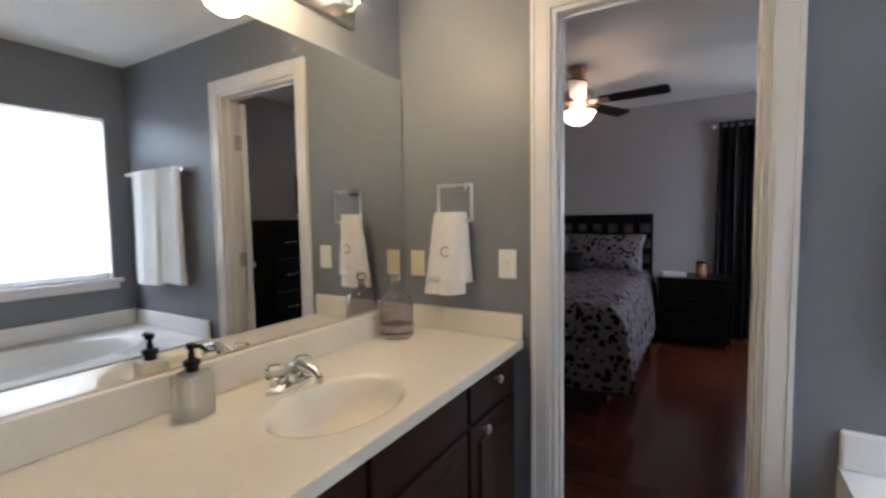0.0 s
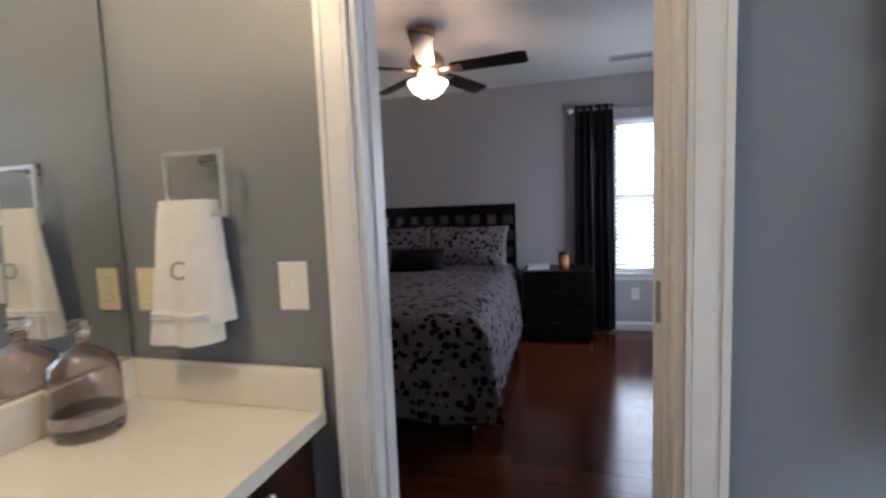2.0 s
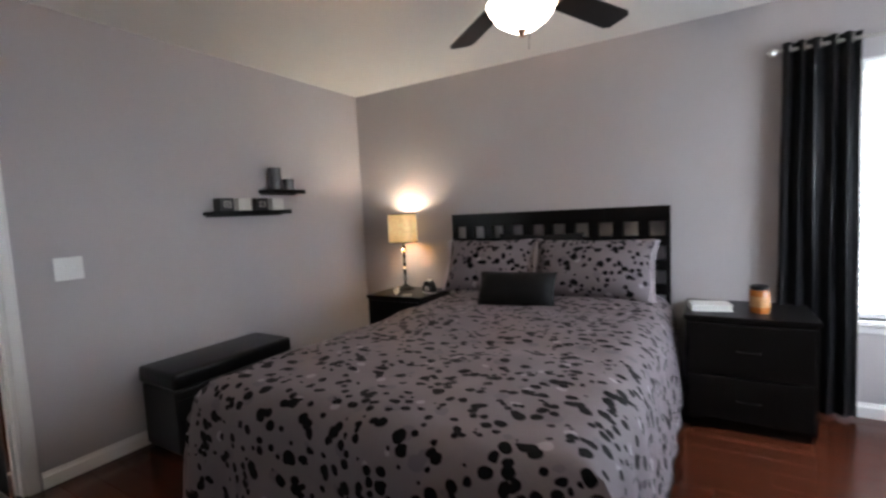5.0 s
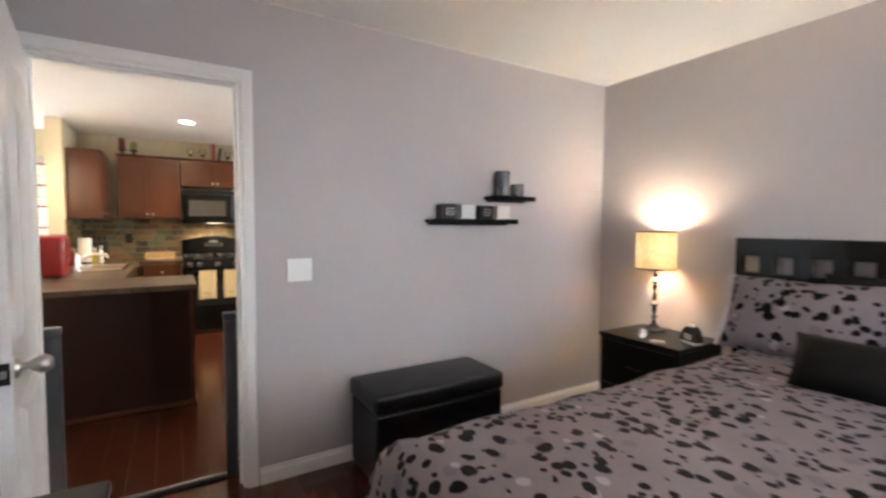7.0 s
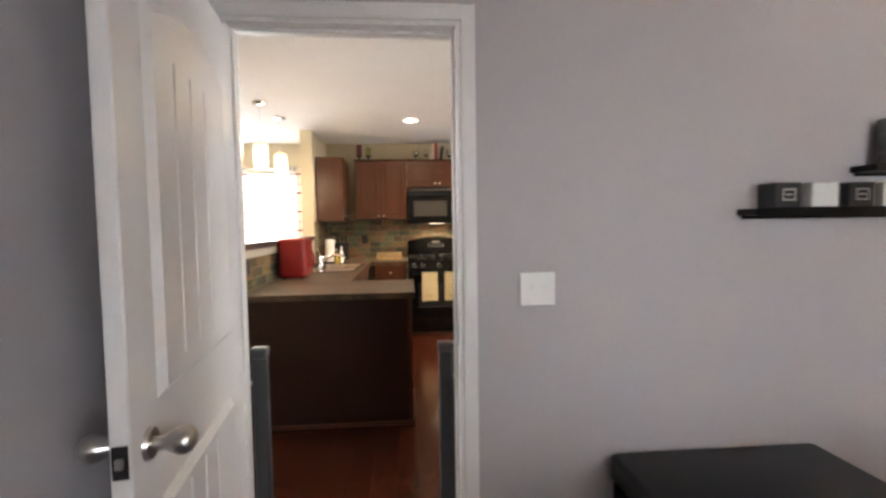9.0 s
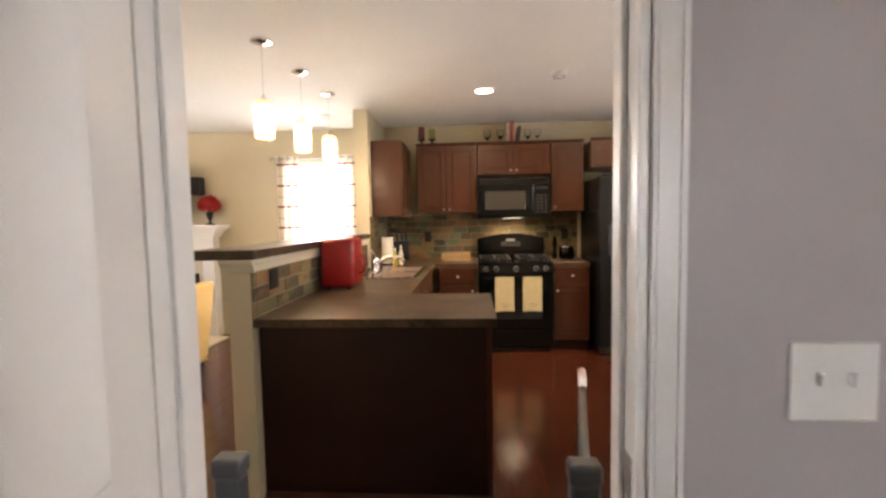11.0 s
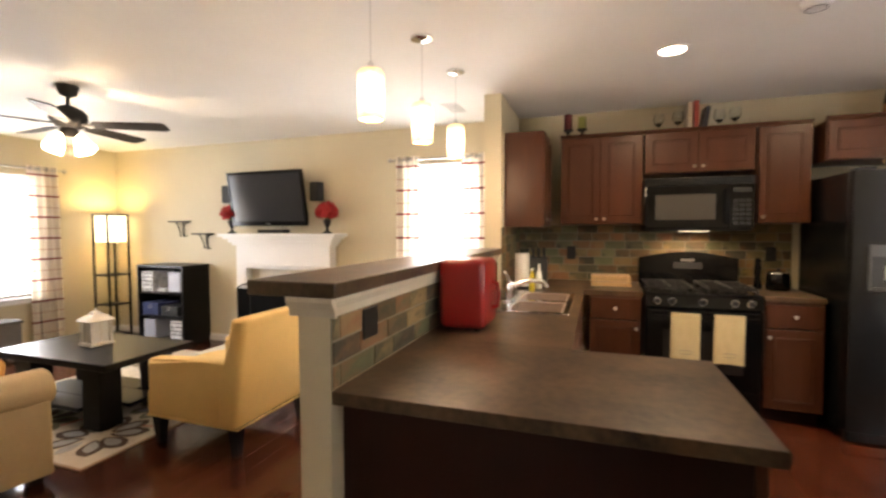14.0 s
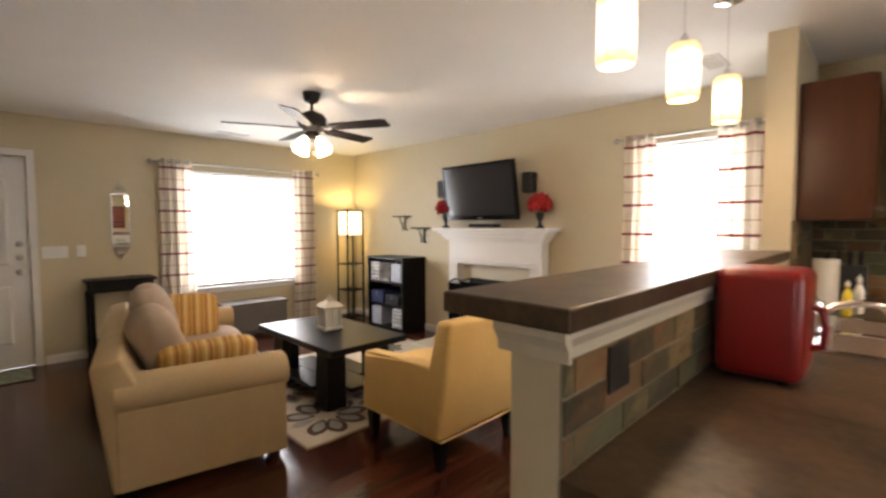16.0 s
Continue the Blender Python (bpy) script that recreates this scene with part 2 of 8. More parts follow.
PAINT_BATH = material("blue_grey_paint", (0.20, 0.215, 0.24), 0.42, vary=0.04, scale=2, bump=0.08, bump_scale=120, spec=0.4)
PAINT_BED = material("warm_grey_paint", (0.455, 0.425, 0.427), 0.5, vary=0.04, scale=2, bump=0.08, bump_scale=120, spec=0.35)
PAINT_BEIGE = material("beige_paint", (0.60, 0.52, 0.36), 0.55, vary=0.04, scale=2, bump=0.08, bump_scale=120, spec=0.35)
CEILING = material("ceiling_paint", (0.83, 0.81, 0.77), 0.8, vary=0.03, scale=3, bump=0.12, bump_scale=90, spec=0.2)
TRIM = material("white_trim_paint", (0.78, 0.76, 0.74), 0.32, vary=0.03, scale=5, bump=0.03, bump_scale=60)
PLANK = material("red_brown_wood_plank", (0.058, 0.0155, 0.0075), 0.16, spec=0.42, vary=0.45, scale=2.2, stretch=(1, 9, 9), bump=0.05, bump_scale=40, each=0.7)
SUBFLOOR = material("dark_floor_joint", (0.03, 0.012, 0.008), 0.5, vary=0.2)
BATH_FLOOR = material("bath_floor_vinyl", (0.45, 0.42, 0.38), 0.4, vary=0.15, scale=5)
CULTURED = material("cream_cultured_marble", (0.80, 0.75, 0.64), 0.18, vary=0.05, scale=4, spec=0.5, coat=0.2)
TUB_WHITE = material("white_acrylic", (0.78, 0.78, 0.77), 0.15, vary=0.02)
ESPRESSO = material("espresso_wood", (0.021, 0.006, 0.004), 0.34, spec=0.28, vary=0.3, scale=4, stretch=(1, 1, 0.15), bump=0.04, bump_scale=80)
CHERRY = material("cherry_cabinet_wood", (0.060, 0.0195, 0.0085), 0.33, vary=0.35, scale=5, stretch=(2, 2, 0.25), bump=0.05, bump_scale=60, spec=0.3)
BLACKWOOD = material("black_stained_wood", (0.0045, 0.0038, 0.0036), 0.34, spec=0.16, vary=0.3, scale=6, stretch=(1, 1, 0.3), bump=0.05, bump_scale=70)
LAMINATE = material("brown_slate_laminate", (0.074, 0.047, 0.027), 0.36, vary=1.5, scale=3.6, spec=0.34, bump=0.05, bump_scale=25)
SLATE = material("slate_tile", (0.15, 0.12, 0.09), 0.6, spec=0.3, vary=0.35, scale=9, bump=0.5, bump_scale=35, each=0.9)


def slate_hues(m):
    nt = m.node_tree
    p = nt.nodes["Principled BSDF"]
    mul = p.inputs["Base Color"].links[0].from_node
    oi = nt.nodes.new("ShaderNodeObjectInfo")
    n = nt.nodes.new("ShaderNodeTexNoise")
    n.inputs["Scale"].default_value = 1.6
    add = nt.nodes.new("ShaderNodeMath")
    add.operation = "MULTIPLY_ADD"
    add.inputs[1].default_value = 0.22
    nt.links.new(n.outputs["Fac"], add.inputs[0])
    nt.links.new(oi.outputs["Random"], add.inputs[2])
    fr = nt.nodes.new("ShaderNodeMath")
    fr.operation = "FRACT"
    nt.links.new(add.outputs[0], fr.inputs[0])
    r = nt.nodes.new("ShaderNodeValToRGB")
    e = r.color_ramp.elements
    e[0].color, e[1].color = (0.05, 0.065, 0.05, 1), (0.035, 0.037, 0.034, 1)
    for at, col in ((0.12, (0.17, 0.14, 0.085)), (0.24, (0.16, 0.088, 0.055)), (0.36, (0.07, 0.085, 0.06)), (0.50, (0.115, 0.125, 0.085)), (0.60, (0.04, 0.044, 0.04)), (0.70, (0.145, 0.095, 0.06)), (0.82, (0.055, 0.064, 0.05)), (0.92, (0.19, 0.155, 0.09))):
        k = e.new(at)
        k.color = (*col, 1)
    nt.links.new(fr.outputs[0], r.inputs["Fac"])
    sc = nt.nodes.new("ShaderNodeVectorMath")
    sc.operation = "SCALE"
    mul.inputs[0].default_value = (1.4, 1.2, 0.9)
    vm = nt.nodes.new("ShaderNodeVectorMath")
    vm.operation = "MULTIPLY"
    nt.links.new(mul.outputs["Vector"], vm.inputs[0])
    nt.links.new(r.outputs["Color"], vm.inputs[1])
    nt.links.new(vm.outputs["Vector"], p.inputs["Base Color"])


slate_hues(SLATE)
GROUT = material("grout", (0.25, 0.22, 0.16), 0.9, vary=0.1, scale=40)
BLACK_GLOSS = material("black_appliance_enamel", (0.003, 0.003, 0.0033), 0.10, spec=0.3, vary=0.1, scale=3)
FRIDGE_BLACK = material("black_textured_steel", (0.005, 0.0055, 0.006), 0.27, vary=0.15, scale=8, bump=0.12, bump_scale=300)
DARK_GLASS = material("dark_glass_panel", (0.02, 0.02, 0.021), 0.05, vary=0.05)
MW_GLASS = material("microwave_window_mesh", (0.042, 0.038, 0.032), 0.28, vary=0.15, scale=200)
CHROME = material("chrome", (0.75, 0.75, 0.75), 0.1, metal=1.0, vary=0.04)
NICKEL = material("brushed_nickel", (0.52, 0.50, 0.47), 0.28, metal=1.0, vary=0.08, scale=40)
COPPER = material("brushed_bronze", (0.55, 0.36, 0.26), 0.3, metal=1.0, vary=0.1, scale=30)
# satin sink steel, toned darker than the rim to put in the bowls' shade
SHADED_BOWL_STEEL = material("shaded_satin_bowl_steel", (0.62, 0.53, 0.47), 0.45, metal=1.0, vary=0.1, scale=30)
IRON = material("black_iron", (0.011, 0.010, 0.009), 0.5, spec=0.3, vary=0.2, scale=20, bump=0.1)
TERRY = material("white_terry_cloth", (0.80, 0.79, 0.77), 0.95, vary=0.06, scale=30, bump=0.7, bump_scale=260, spec=0.1)
PLATE = material("white_plastic", (0.80, 0.79, 0.76), 0.35, vary=0.02)
ALMOND = material("almond_plastic", (0.72, 0.66, 0.45), 0.35, vary=0.03)
GLASS = glass("clear_glass")
BOTTLE_GLASS = glass("smoky_glass", (0.80, 0.74, 0.74), 0.08)
SOAP_GLASS = glass("warm_clear_glass", (0.97, 0.94, 0.86), 0.3, 0.9)
FAN_BLADE = material("dark_walnut_fan_blade", (0.016, 0.009, 0.006), 0.6, vary=0.25, scale=5, stretch=(1, 5, 1), spec=0.3)
DISPENSER_GREY = material("dark_grey_plastic", (0.05, 0.05, 0.05), 0.3, vary=0.1)
MIRROR = material("mirror_silver", (0.86, 0.88, 0.88), 0.01, metal=1.0, vary=0.0)
BEDDING = spotted_fabric()
CHARCOAL = material("charcoal_satin", (0.007, 0.007, 0.0075), 0.55, spec=0.15, vary=0.2, scale=8, bump=0.2, bump_scale=60)
CURTAIN_BLACK = material("black_curtain_cloth", (0.011, 0.011, 0.013), 0.45, vary=0.2, scale=10, bump=0.2, bump_scale=200)
LEATHER = material("black_leather", (0.0045, 0.0045, 0.005), 0.38, spec=0.35, vary=0.2, scale=10, bump=0.25, bump_scale=120)
BLIND = material("white_blind_slat", (0.82, 0.82, 0.80), 0.5, vary=0.03)
SOFA = material("tan_microfibre", (0.49, 0.36, 0.20), 0.85, vary=0.10, scale=5, bump=0.2, bump_scale=250, spec=0.2)
TAUPE = material("taupe_suede_cushion", (0.41, 0.315, 0.235), 0.85, vary=0.15, scale=6, bump=0.3, bump_scale=160, spec=0.2)
YELLOW = material("yellow_upholstery", (0.80, 0.54, 0.21), 0.85, vary=0.06, scale=6, bump=0.25, bump_scale=300, spec=0.2)
GOLDSTRIPE = striped("gold_striped_cloth", (0.62, 0.38, 0.11), ((0.0, 0.018, (0.40, 0.19, 0.05)), (0.03, 0.04, (0.72, 0.55, 0.28)), (0.055, 0.075, (0.48, 0.25, 0.06))), axis=0, period=0.085)
CURTAIN_STRIPE = striped("cream_striped_curtain", (0.87, 0.79, 0.69), ((0.0, 0.020, (0.26, 0.03, 0.03)), (0.118, 0.128, (0.62, 0.42, 0.33))), axis=2, period=0.245, translucent=0.012)
RED_GLOSS = material("red_enamel", (0.25, 0.008, 0.007), 0.36, vary=0.06, scale=6, coat=0.12)
RED_PETAL = material("red_petal", (0.45, 0.02, 0.02), 0.7, vary=0.35, scale=40, each=0.6)
GREEN = material("green_leaf", (0.06, 0.10, 0.03), 0.6, vary=0.3, scale=30)
CREAM_CLOTH = material("cream_dish_towel", (0.58, 0.47, 0.25), 0.9, vary=0.06, scale=20, bump=0.4, bump_scale=260)
PINE = material("pale_wood", (0.50, 0.33, 0.16), 0.5, vary=0.25, scale=6, stretch=(1, 6, 6))
TABLEWOOD = material("honey_table_wood", (0.33, 0.13, 0.045), 0.2, vary=0.3, scale=4, stretch=(1, 7, 1), coat=0.4)
GATE_GREY = material("dark_grey_gate_metal", (0.045, 0.05, 0.055), 0.4, vary=0.15, scale=20)
LIGHT_BOWL = glow("lit_frosted_bowl", (1.0, 0.82, 0.62), 7.0)
LIGHT_PENDANT = lit_glass("lit_amber_glass", (1.0, 0.70, 0.30), (1.0, 0.90, 0.70), -0.47, 0.13, 0.30, 2.4, 0.35, 40)
LIGHT_SHADE = lit_glass("lit_linen_shade", (0.80, 0.47, 0.17), (0.86, 0.60, 0.27), 0.56, 0.2, 0.2, 0.36, 0.5, 34)
LIGHT_PAPER = glow("lit_paper_shade", (1.0, 0.86, 0.56), 1.15)
LIGHT_CAN = glow("lit_recessed_lens", (1.0, 0.88, 0.66), 6.0)
OUTSIDE = glow("bright_outdoors", (0.92, 0.96, 1.0), 4.5)
BLACK = material("matt_black_plastic", (0.01, 0.01, 0.01), 0.5, vary=0.1)
SCREEN = material("switched_off_screen", (0.018, 0.018, 0.02), 0.12, vary=0.05)
PAPER = material("white_paper", (0.66, 0.65, 0.61), 0.8, vary=0.04)
GREYBOX = material("grey_woven_fabric", (0.16, 0.15, 0.145), 0.85, vary=0.12, scale=30, bump=0.3, bump_scale=200)
WHITE_WOOD = material("distressed_white_wood", (0.62, 0.58, 0.50), 0.7, vary=0.25, scale=12, bump=0.2)
PAINT_TRIM2 = material("cream_trim_paint", (0.62, 0.56, 0.44), 0.45, vary=0.04, scale=4)


# ---------------------------------------------------------------- building helpers
def thing(name, at, label, category, group="", rz=0.0, kind=""):
    ob = new(name)
    ob.empty_display_size = 0.1
    ob.matrix_basis = pose(*at, 0, 0, rz)
    return tagged(ob, label, category, group, kind)


def part(name, bm, material, parent=None, label="", smooth=False, sort=None):
    """One mesh object out of a bmesh; a list of materials needs sort(face) -> index."""
    me = bpy.data.meshes.new(name)
    for m in (material if isinstance(material, (list, tuple)) else [material]):
        me.materials.append(m)
    bmesh.ops.recalc_face_normals(bm, faces=bm.faces)
    for f in bm.faces:
        f.smooth = smooth
        if sort:
            f.material_index = sort(f)
    bm.to_mesh(me)
    bm.free()
    ob = new(name, me)
    if smooth:
        me.set_sharp_from_angle(angle=radians(40))
    ob.parent = parent
    return tagged(ob, label)


def structure(name, bm, material, label, category, sort=None, smooth=False):
    return tagged(part(name, bm, material, None, label, smooth, sort), "", category, "", "structure")


def box(bm, x0, x1, y0, y1, z0, z1, bevel=0.0, seg=1):
    vs = [bm.verts.new((x, y, z)) for x in (x0, x1) for y in (y0, y1) for z in (z0, z1)]
    quads = ((0, 1, 3, 2), (4, 6, 7, 5), (0, 4, 5, 1), (2, 3, 7, 6), (0, 2, 6, 4), (1, 5, 7, 3))
    fs = [bm.faces.new([vs[i] for i in q]) for q in quads]
    if bevel:
        es = {e for f in fs for e in f.edges}
        bmesh.ops.bevel(bm, geom=list(es), offset=bevel, segments=seg, affect="EDGES", profile=0.5)
    return bm


def B(x0, x1, y0, y1, z0, z1, bevel=0.0, seg=1):
    return box(bmesh.new(), x0, x1, y0, y1, z0, z1, bevel, seg)


def rod(bm, a, b, r0, r1=None, n=12, cap=True):
    """A round bar from a to b."""
    a, b = Vector(a), Vector(b)
    r1 = r0 if r1 is None else r1
    q = (b - a).to_track_quat("Z", "Y")
    rings = []
    for p, r in ((a, r0), (b, r1)):
        rings.append([bm.verts.new(p + q @ Vector((r * math.cos(6.28319 * i / n), r * math.sin(6.28319 * i / n), 0))) for i in range(n)])
    for i in range(n):
        bm.faces.new((rings[0][i], rings[0][(i + 1) % n], rings[1][(i + 1) % n], rings[1][i]))
    if cap:
        bm.faces.new(rings[0][::-1])
        bm.faces.new(rings[1])
    return bm


def R_(a, b, r0, r1=None, n=12):
    return rod(bmesh.new(), a, b, r0, r1, n)


def lathe(profile, n=24, at=(0, 0, 0), bm=None, sx=1.0, sy=1.0):
    """Turned shape from (radius, height) pairs, bottom to top; open ends are closed when the radius is not zero."""
    bm = bm or bmesh.new()
    rings = []
    for r, z in profile:
        if r < 1e-5:
            rings.append([bm.verts.new((at[0], at[1], at[2] + z))])
        else:
            rings.append([bm.verts.new((at[0] + sx * r * math.cos(2 * math.pi * i / n), at[1] + sy * r * math.sin(2 * math.pi * i / n), at[2] + z)) for i in range(n)])
    for a, b in zip(rings, rings[1:]):
        for i in range(n):
            j = (i + 1) % n
            q = [a[i % len(a)], a[j % len(a)], b[j % len(b)], b[i % len(b)]]
            q = list(dict.fromkeys(q))
            if len(q) > 2:
                bm.faces.new(q)
    return bm


def tube(points, r, n=8, bm=None):
    """A bent bar along points."""
    bm = bm or bmesh.new()
    pts = [Vector(p) for p in points]
    rings = []
    for i, p in enumerate(pts):
        d = (pts[min(i + 1, len(pts) - 1)] - pts[max(i - 1, 0)]).normalized()
        q = d.to_track_quat("Z", "Y")
        rr = r[i] if isinstance(r, (list, tuple)) else r
        rings.append([bm.verts.new(p + q @ Vector((rr * math.cos(2 * math.pi * k / n), rr * math.sin(2 * math.pi * k / n), 0))) for k in range(n)])
    for a, b in zip(rings, rings[1:]):
        # match the ring's start to the last one
        s = min(range(n), key=lambda k: (b[k].co - a[0].co).length)
        for k in range(n):
            bm.faces.new((a[k], a[(k + 1) % n], b[(k + 1 + s) % n], b[(k + s) % n]))
    bm.faces.new(rings[0][::-1])
    bm.faces.new(rings[-1])
    return bm


def prism(outline, axis, a, b, bm=None):
    """An outline of (u, v) pairs pushed along an axis from a to b: axis x takes (y, z), y takes (x, z), z takes (x, y)."""
    bm = bm or bmesh.new()
    put = {"x": lambda u, v, w: (w, u, v), "y": lambda u, v, w: (u, w, v), "z": lambda u, v, w: (u, v, w)}[axis]
    lo = [bm.verts.new(put(u, v, a)) for u, v in outline]
    hi = [bm.verts.new(put(u, v, b)) for u, v in outline]
    n = len(outline)
    bm.faces.new(lo[::-1])
    bm.faces.new(hi)
    for i in range(n):
        bm.faces.new((lo[i], lo[(i + 1) % n], hi[(i + 1) % n], hi[i]))
    return bm


def cushion(w, d, h, at=(0, 0, 0), n=10, puff=0.35, wobble=0.008, seed=0, power=4.0):
    """A stuffed block with soft edges, w by d by h, its middle at at."""
    bm = bmesh.new()
    bmesh.ops.create_cube(bm, size=2)
    bmesh.ops.subdivide_edges(bm, edges=bm.edges[:], cuts=n, use_grid_fill=True)
    for v in bm.verts:
        x, y, z = v.co
        k = (abs(x) ** power + abs(y) ** power + abs(z) ** power) ** (1 / power)
        x, y, z = x / k, y / k, z / k
        bulge = 1 - puff * (abs(x) ** 3 + abs(y) ** 3) * 0.35
        o = noise.noise(Vector((x * 1.7 + seed, y * 1.7, z * 1.7 - seed))) * wobble
        v.co = Vector((at[0] + x * w / 2 + o, at[1] + y * d / 2 + o, at[2] + z * h / 2 * bulge + o))
    return bm


def turned(bm, m):
    bm.transform(m)
    return bm


def join(*bms):
    """Several bmeshes of one part in one."""
    first = bms[0]
    for other in bms[1:]:
        me = bpy.data.meshes.new("scratch")
        other.to_mesh(me)
        other.free()
        first.from_mesh(me)
        bpy.data.meshes.remove(me)
    return first


def wall(axis, lo, hi, a, b, z0, z1, holes=()):
    """A wall between lo and hi across its axis, from a to b along it, with holes (a0, a1, z0, z1)."""
    bm = bmesh.new()

    def put(u0, u1, w0, w1):
        if u1 - u0 > 1e-4 and w1 - w0 > 1e-4:
            box(bm, lo, hi, u0, u1, w0, w1) if axis == "x" else box(bm, u0, u1, lo, hi, w0, w1)
    at = a
    for h0, h1, k0, k1 in sorted(holes):
        put(at, h0, z0, z1)
        put(h0, h1, z0, k0)
        put(h0, h1, k1, z1)
        at = h1
    put(at, b, z0, z1)
    return bm


def split(axis, side, middle):
    """Paint by the side of the wall: faces whose centre lies past the middle take the second material."""
    i = "xyz".index(axis)
    return lambda f: 1 if (f.calc_center_median()[i] - middle) * side > 0.001 else 0


# ---------------------------------------------------------------- structure
structure("wall_bath_north", wall("y", NB, BS, KX, BE, 0, H, [(DB[0], DB[1], 0, 2.03)]), [PAINT_BATH, PAINT_BED], "painted wall with a doorway, blue-grey towards the bathroom", "wall", split("y", 1, (NB + BS) / 2))
structure("wall_bath_mirror", wall("x", MX - 0.12, MX, -1.0, NB, 0, H), PAINT_BATH, "blue-grey painted bathroom wall behind the mirror", "wall")
structure("wall_bath_south", wall("y", -1.12, -1.0, MX - 0.12, BE + 0.14, 0, H), PAINT_BATH, "blue-grey painted bathroom end wall", "wall")
structure("wall_bath_east", wall("x", BE, BE + 0.14, -1.0, NB + 0.06, 0, H, [BATH_WIN]), PAINT_BATH, "blue-grey painted bathroom wall with a window over the tub", "wall")
structure("wall_bed_east", wall("x", BE, BE + 0.14, NB + 0.06, BN + 0.14, 0, H, [EAST_WIN]), PAINT_BED, "warm grey painted bedroom wall with a window", "wall")
structure("wall_bed_north", wall("y", BN, BN + 0.14, KX, BE, 0, H, [BED_WIN]), PAINT_BED, "warm grey bedroom wall behind the headboard", "wall")
structure("wall_bed_west", wall("x", KX, BW, BS, BN, 0, H, [(DD[0], DD[1], 0, 2.045)]), [PAINT_BEIGE, PAINT_BED], "wall with the bedroom doorway, grey towards the bedroom and beige behind", "wall", split("x", 1, (KX + BW) / 2))
structure("wall_kitchen_north", wall("y", BN, BN + 0.14, WX - 0.14, KX, 0, H, [DINING_WIN]), PAINT_BEIGE, "beige dining room wall with a window", "wall")
structure("wall_pantry_front", wall("x", -6.62, -6.50, 5.19, BN, 0, H, [(PANTRY[0], PANTRY[1], 0, 2.09)]), PAINT_BEIGE, "beige pantry wall with a narrow doorway", "wall")
structure("wall_pantry_side", wall("y", 5.19, 5.31, WX, -6.62, 0, H), PAINT_BEIGE, "beige wall beside the refrigerator", "wall")
structure("wall_west", wall("x", WX - 0.14, WX, SY - 0.14, BN, 0, H, [WEST_WIN]), PAINT_BEIGE, "beige outer wall behind stove and fireplace", "wall")
structure("wall_south", wall("y", SY - 0.14, SY, WX, -1.9, 0, H, [SOUTH_WIN, FRONT_DOOR]), PAINT_BEIGE, "beige front wall with window and entrance door", "wall")
structure("wall_hall_east", wall("x", -2.02, -1.9, SY, NB, 0, H), PAINT_BEIGE, "beige hall wall", "wall")
structure("wall_hall_north", wall("y", NB - 0.12, NB - 0.003, KX, -2.02, 0, H), PAINT_BEIGE, "beige hall wall", "wall")
structure("wall_stub", wall("y", 1.895, 2.03, WX, -6.45, 0, H), PAINT_BEIGE, "short beige wall between kitchen and living room", "wall")
structure("half_wall", wall("y", 1.887, 1.995, -6.45, -4.10, 0, 1.125), PAINT_BEIGE, "beige half wall that carries the raised bar", "wall")
structure("ceiling_bath", B(MX - 0.001, BE + 0.001, -1.001, NB + 0.001, H - 0.055, H + 0.1), CEILING, "flat white bathroom ceiling", "ceiling")
structure("ceiling_bedroom", B(BW - 0.06, BE + 0.14, NB + 0.06, BN + 0.14, H, H + 0.1), CEILING, "flat white bedroom ceiling", "ceiling")
structure("ceiling_living", join(B(WX - 0.14, BW - 0.06, SY - 0.14, BN + 0.14, H, H + 0.1), B(BW - 0.06, MX - 0.12, SY - 0.14, NB + 0.06, H, H + 0.1)), CEILING, "flat white ceiling over kitchen and living room", "ceiling")
FLOOR = structure("floor", join(B(WX - 0.14, BE + 0.14, NB + 0.06, BN + 0.14, -0.12, -0.006), B(WX - 0.14, MX - 0.12, SY - 0.14, NB + 0.06, -0.12, -0.006)), SUBFLOOR, "red-brown glossy laminate wood floor", "floor")
structure("floor_bath", B(MX - 0.12, BE + 0.14, -1.12, NB + 0.06, -0.12, 0.0), BATH_FLOOR, "light vinyl bathroom floor", "floor")
structure("ground", B(-60, 60, -60, 60, -0.3, -0.14), GREEN, "grass ground outside the house", "ground")


def baseboard(bm, axis, face, out, a, b, h=0.085):
    """A moulded skirting on a face; out is the side of the room."""
    prof = [(face, 0.0), (face + out * 0.016, 0.0), (face + out * 0.016, h * 0.72), (face + out * 0.009, h * 0.86), (face + out * 0.007, h), (face, h)]
    return prism(prof, "y" if axis == "x" else "x", a, b, bm)


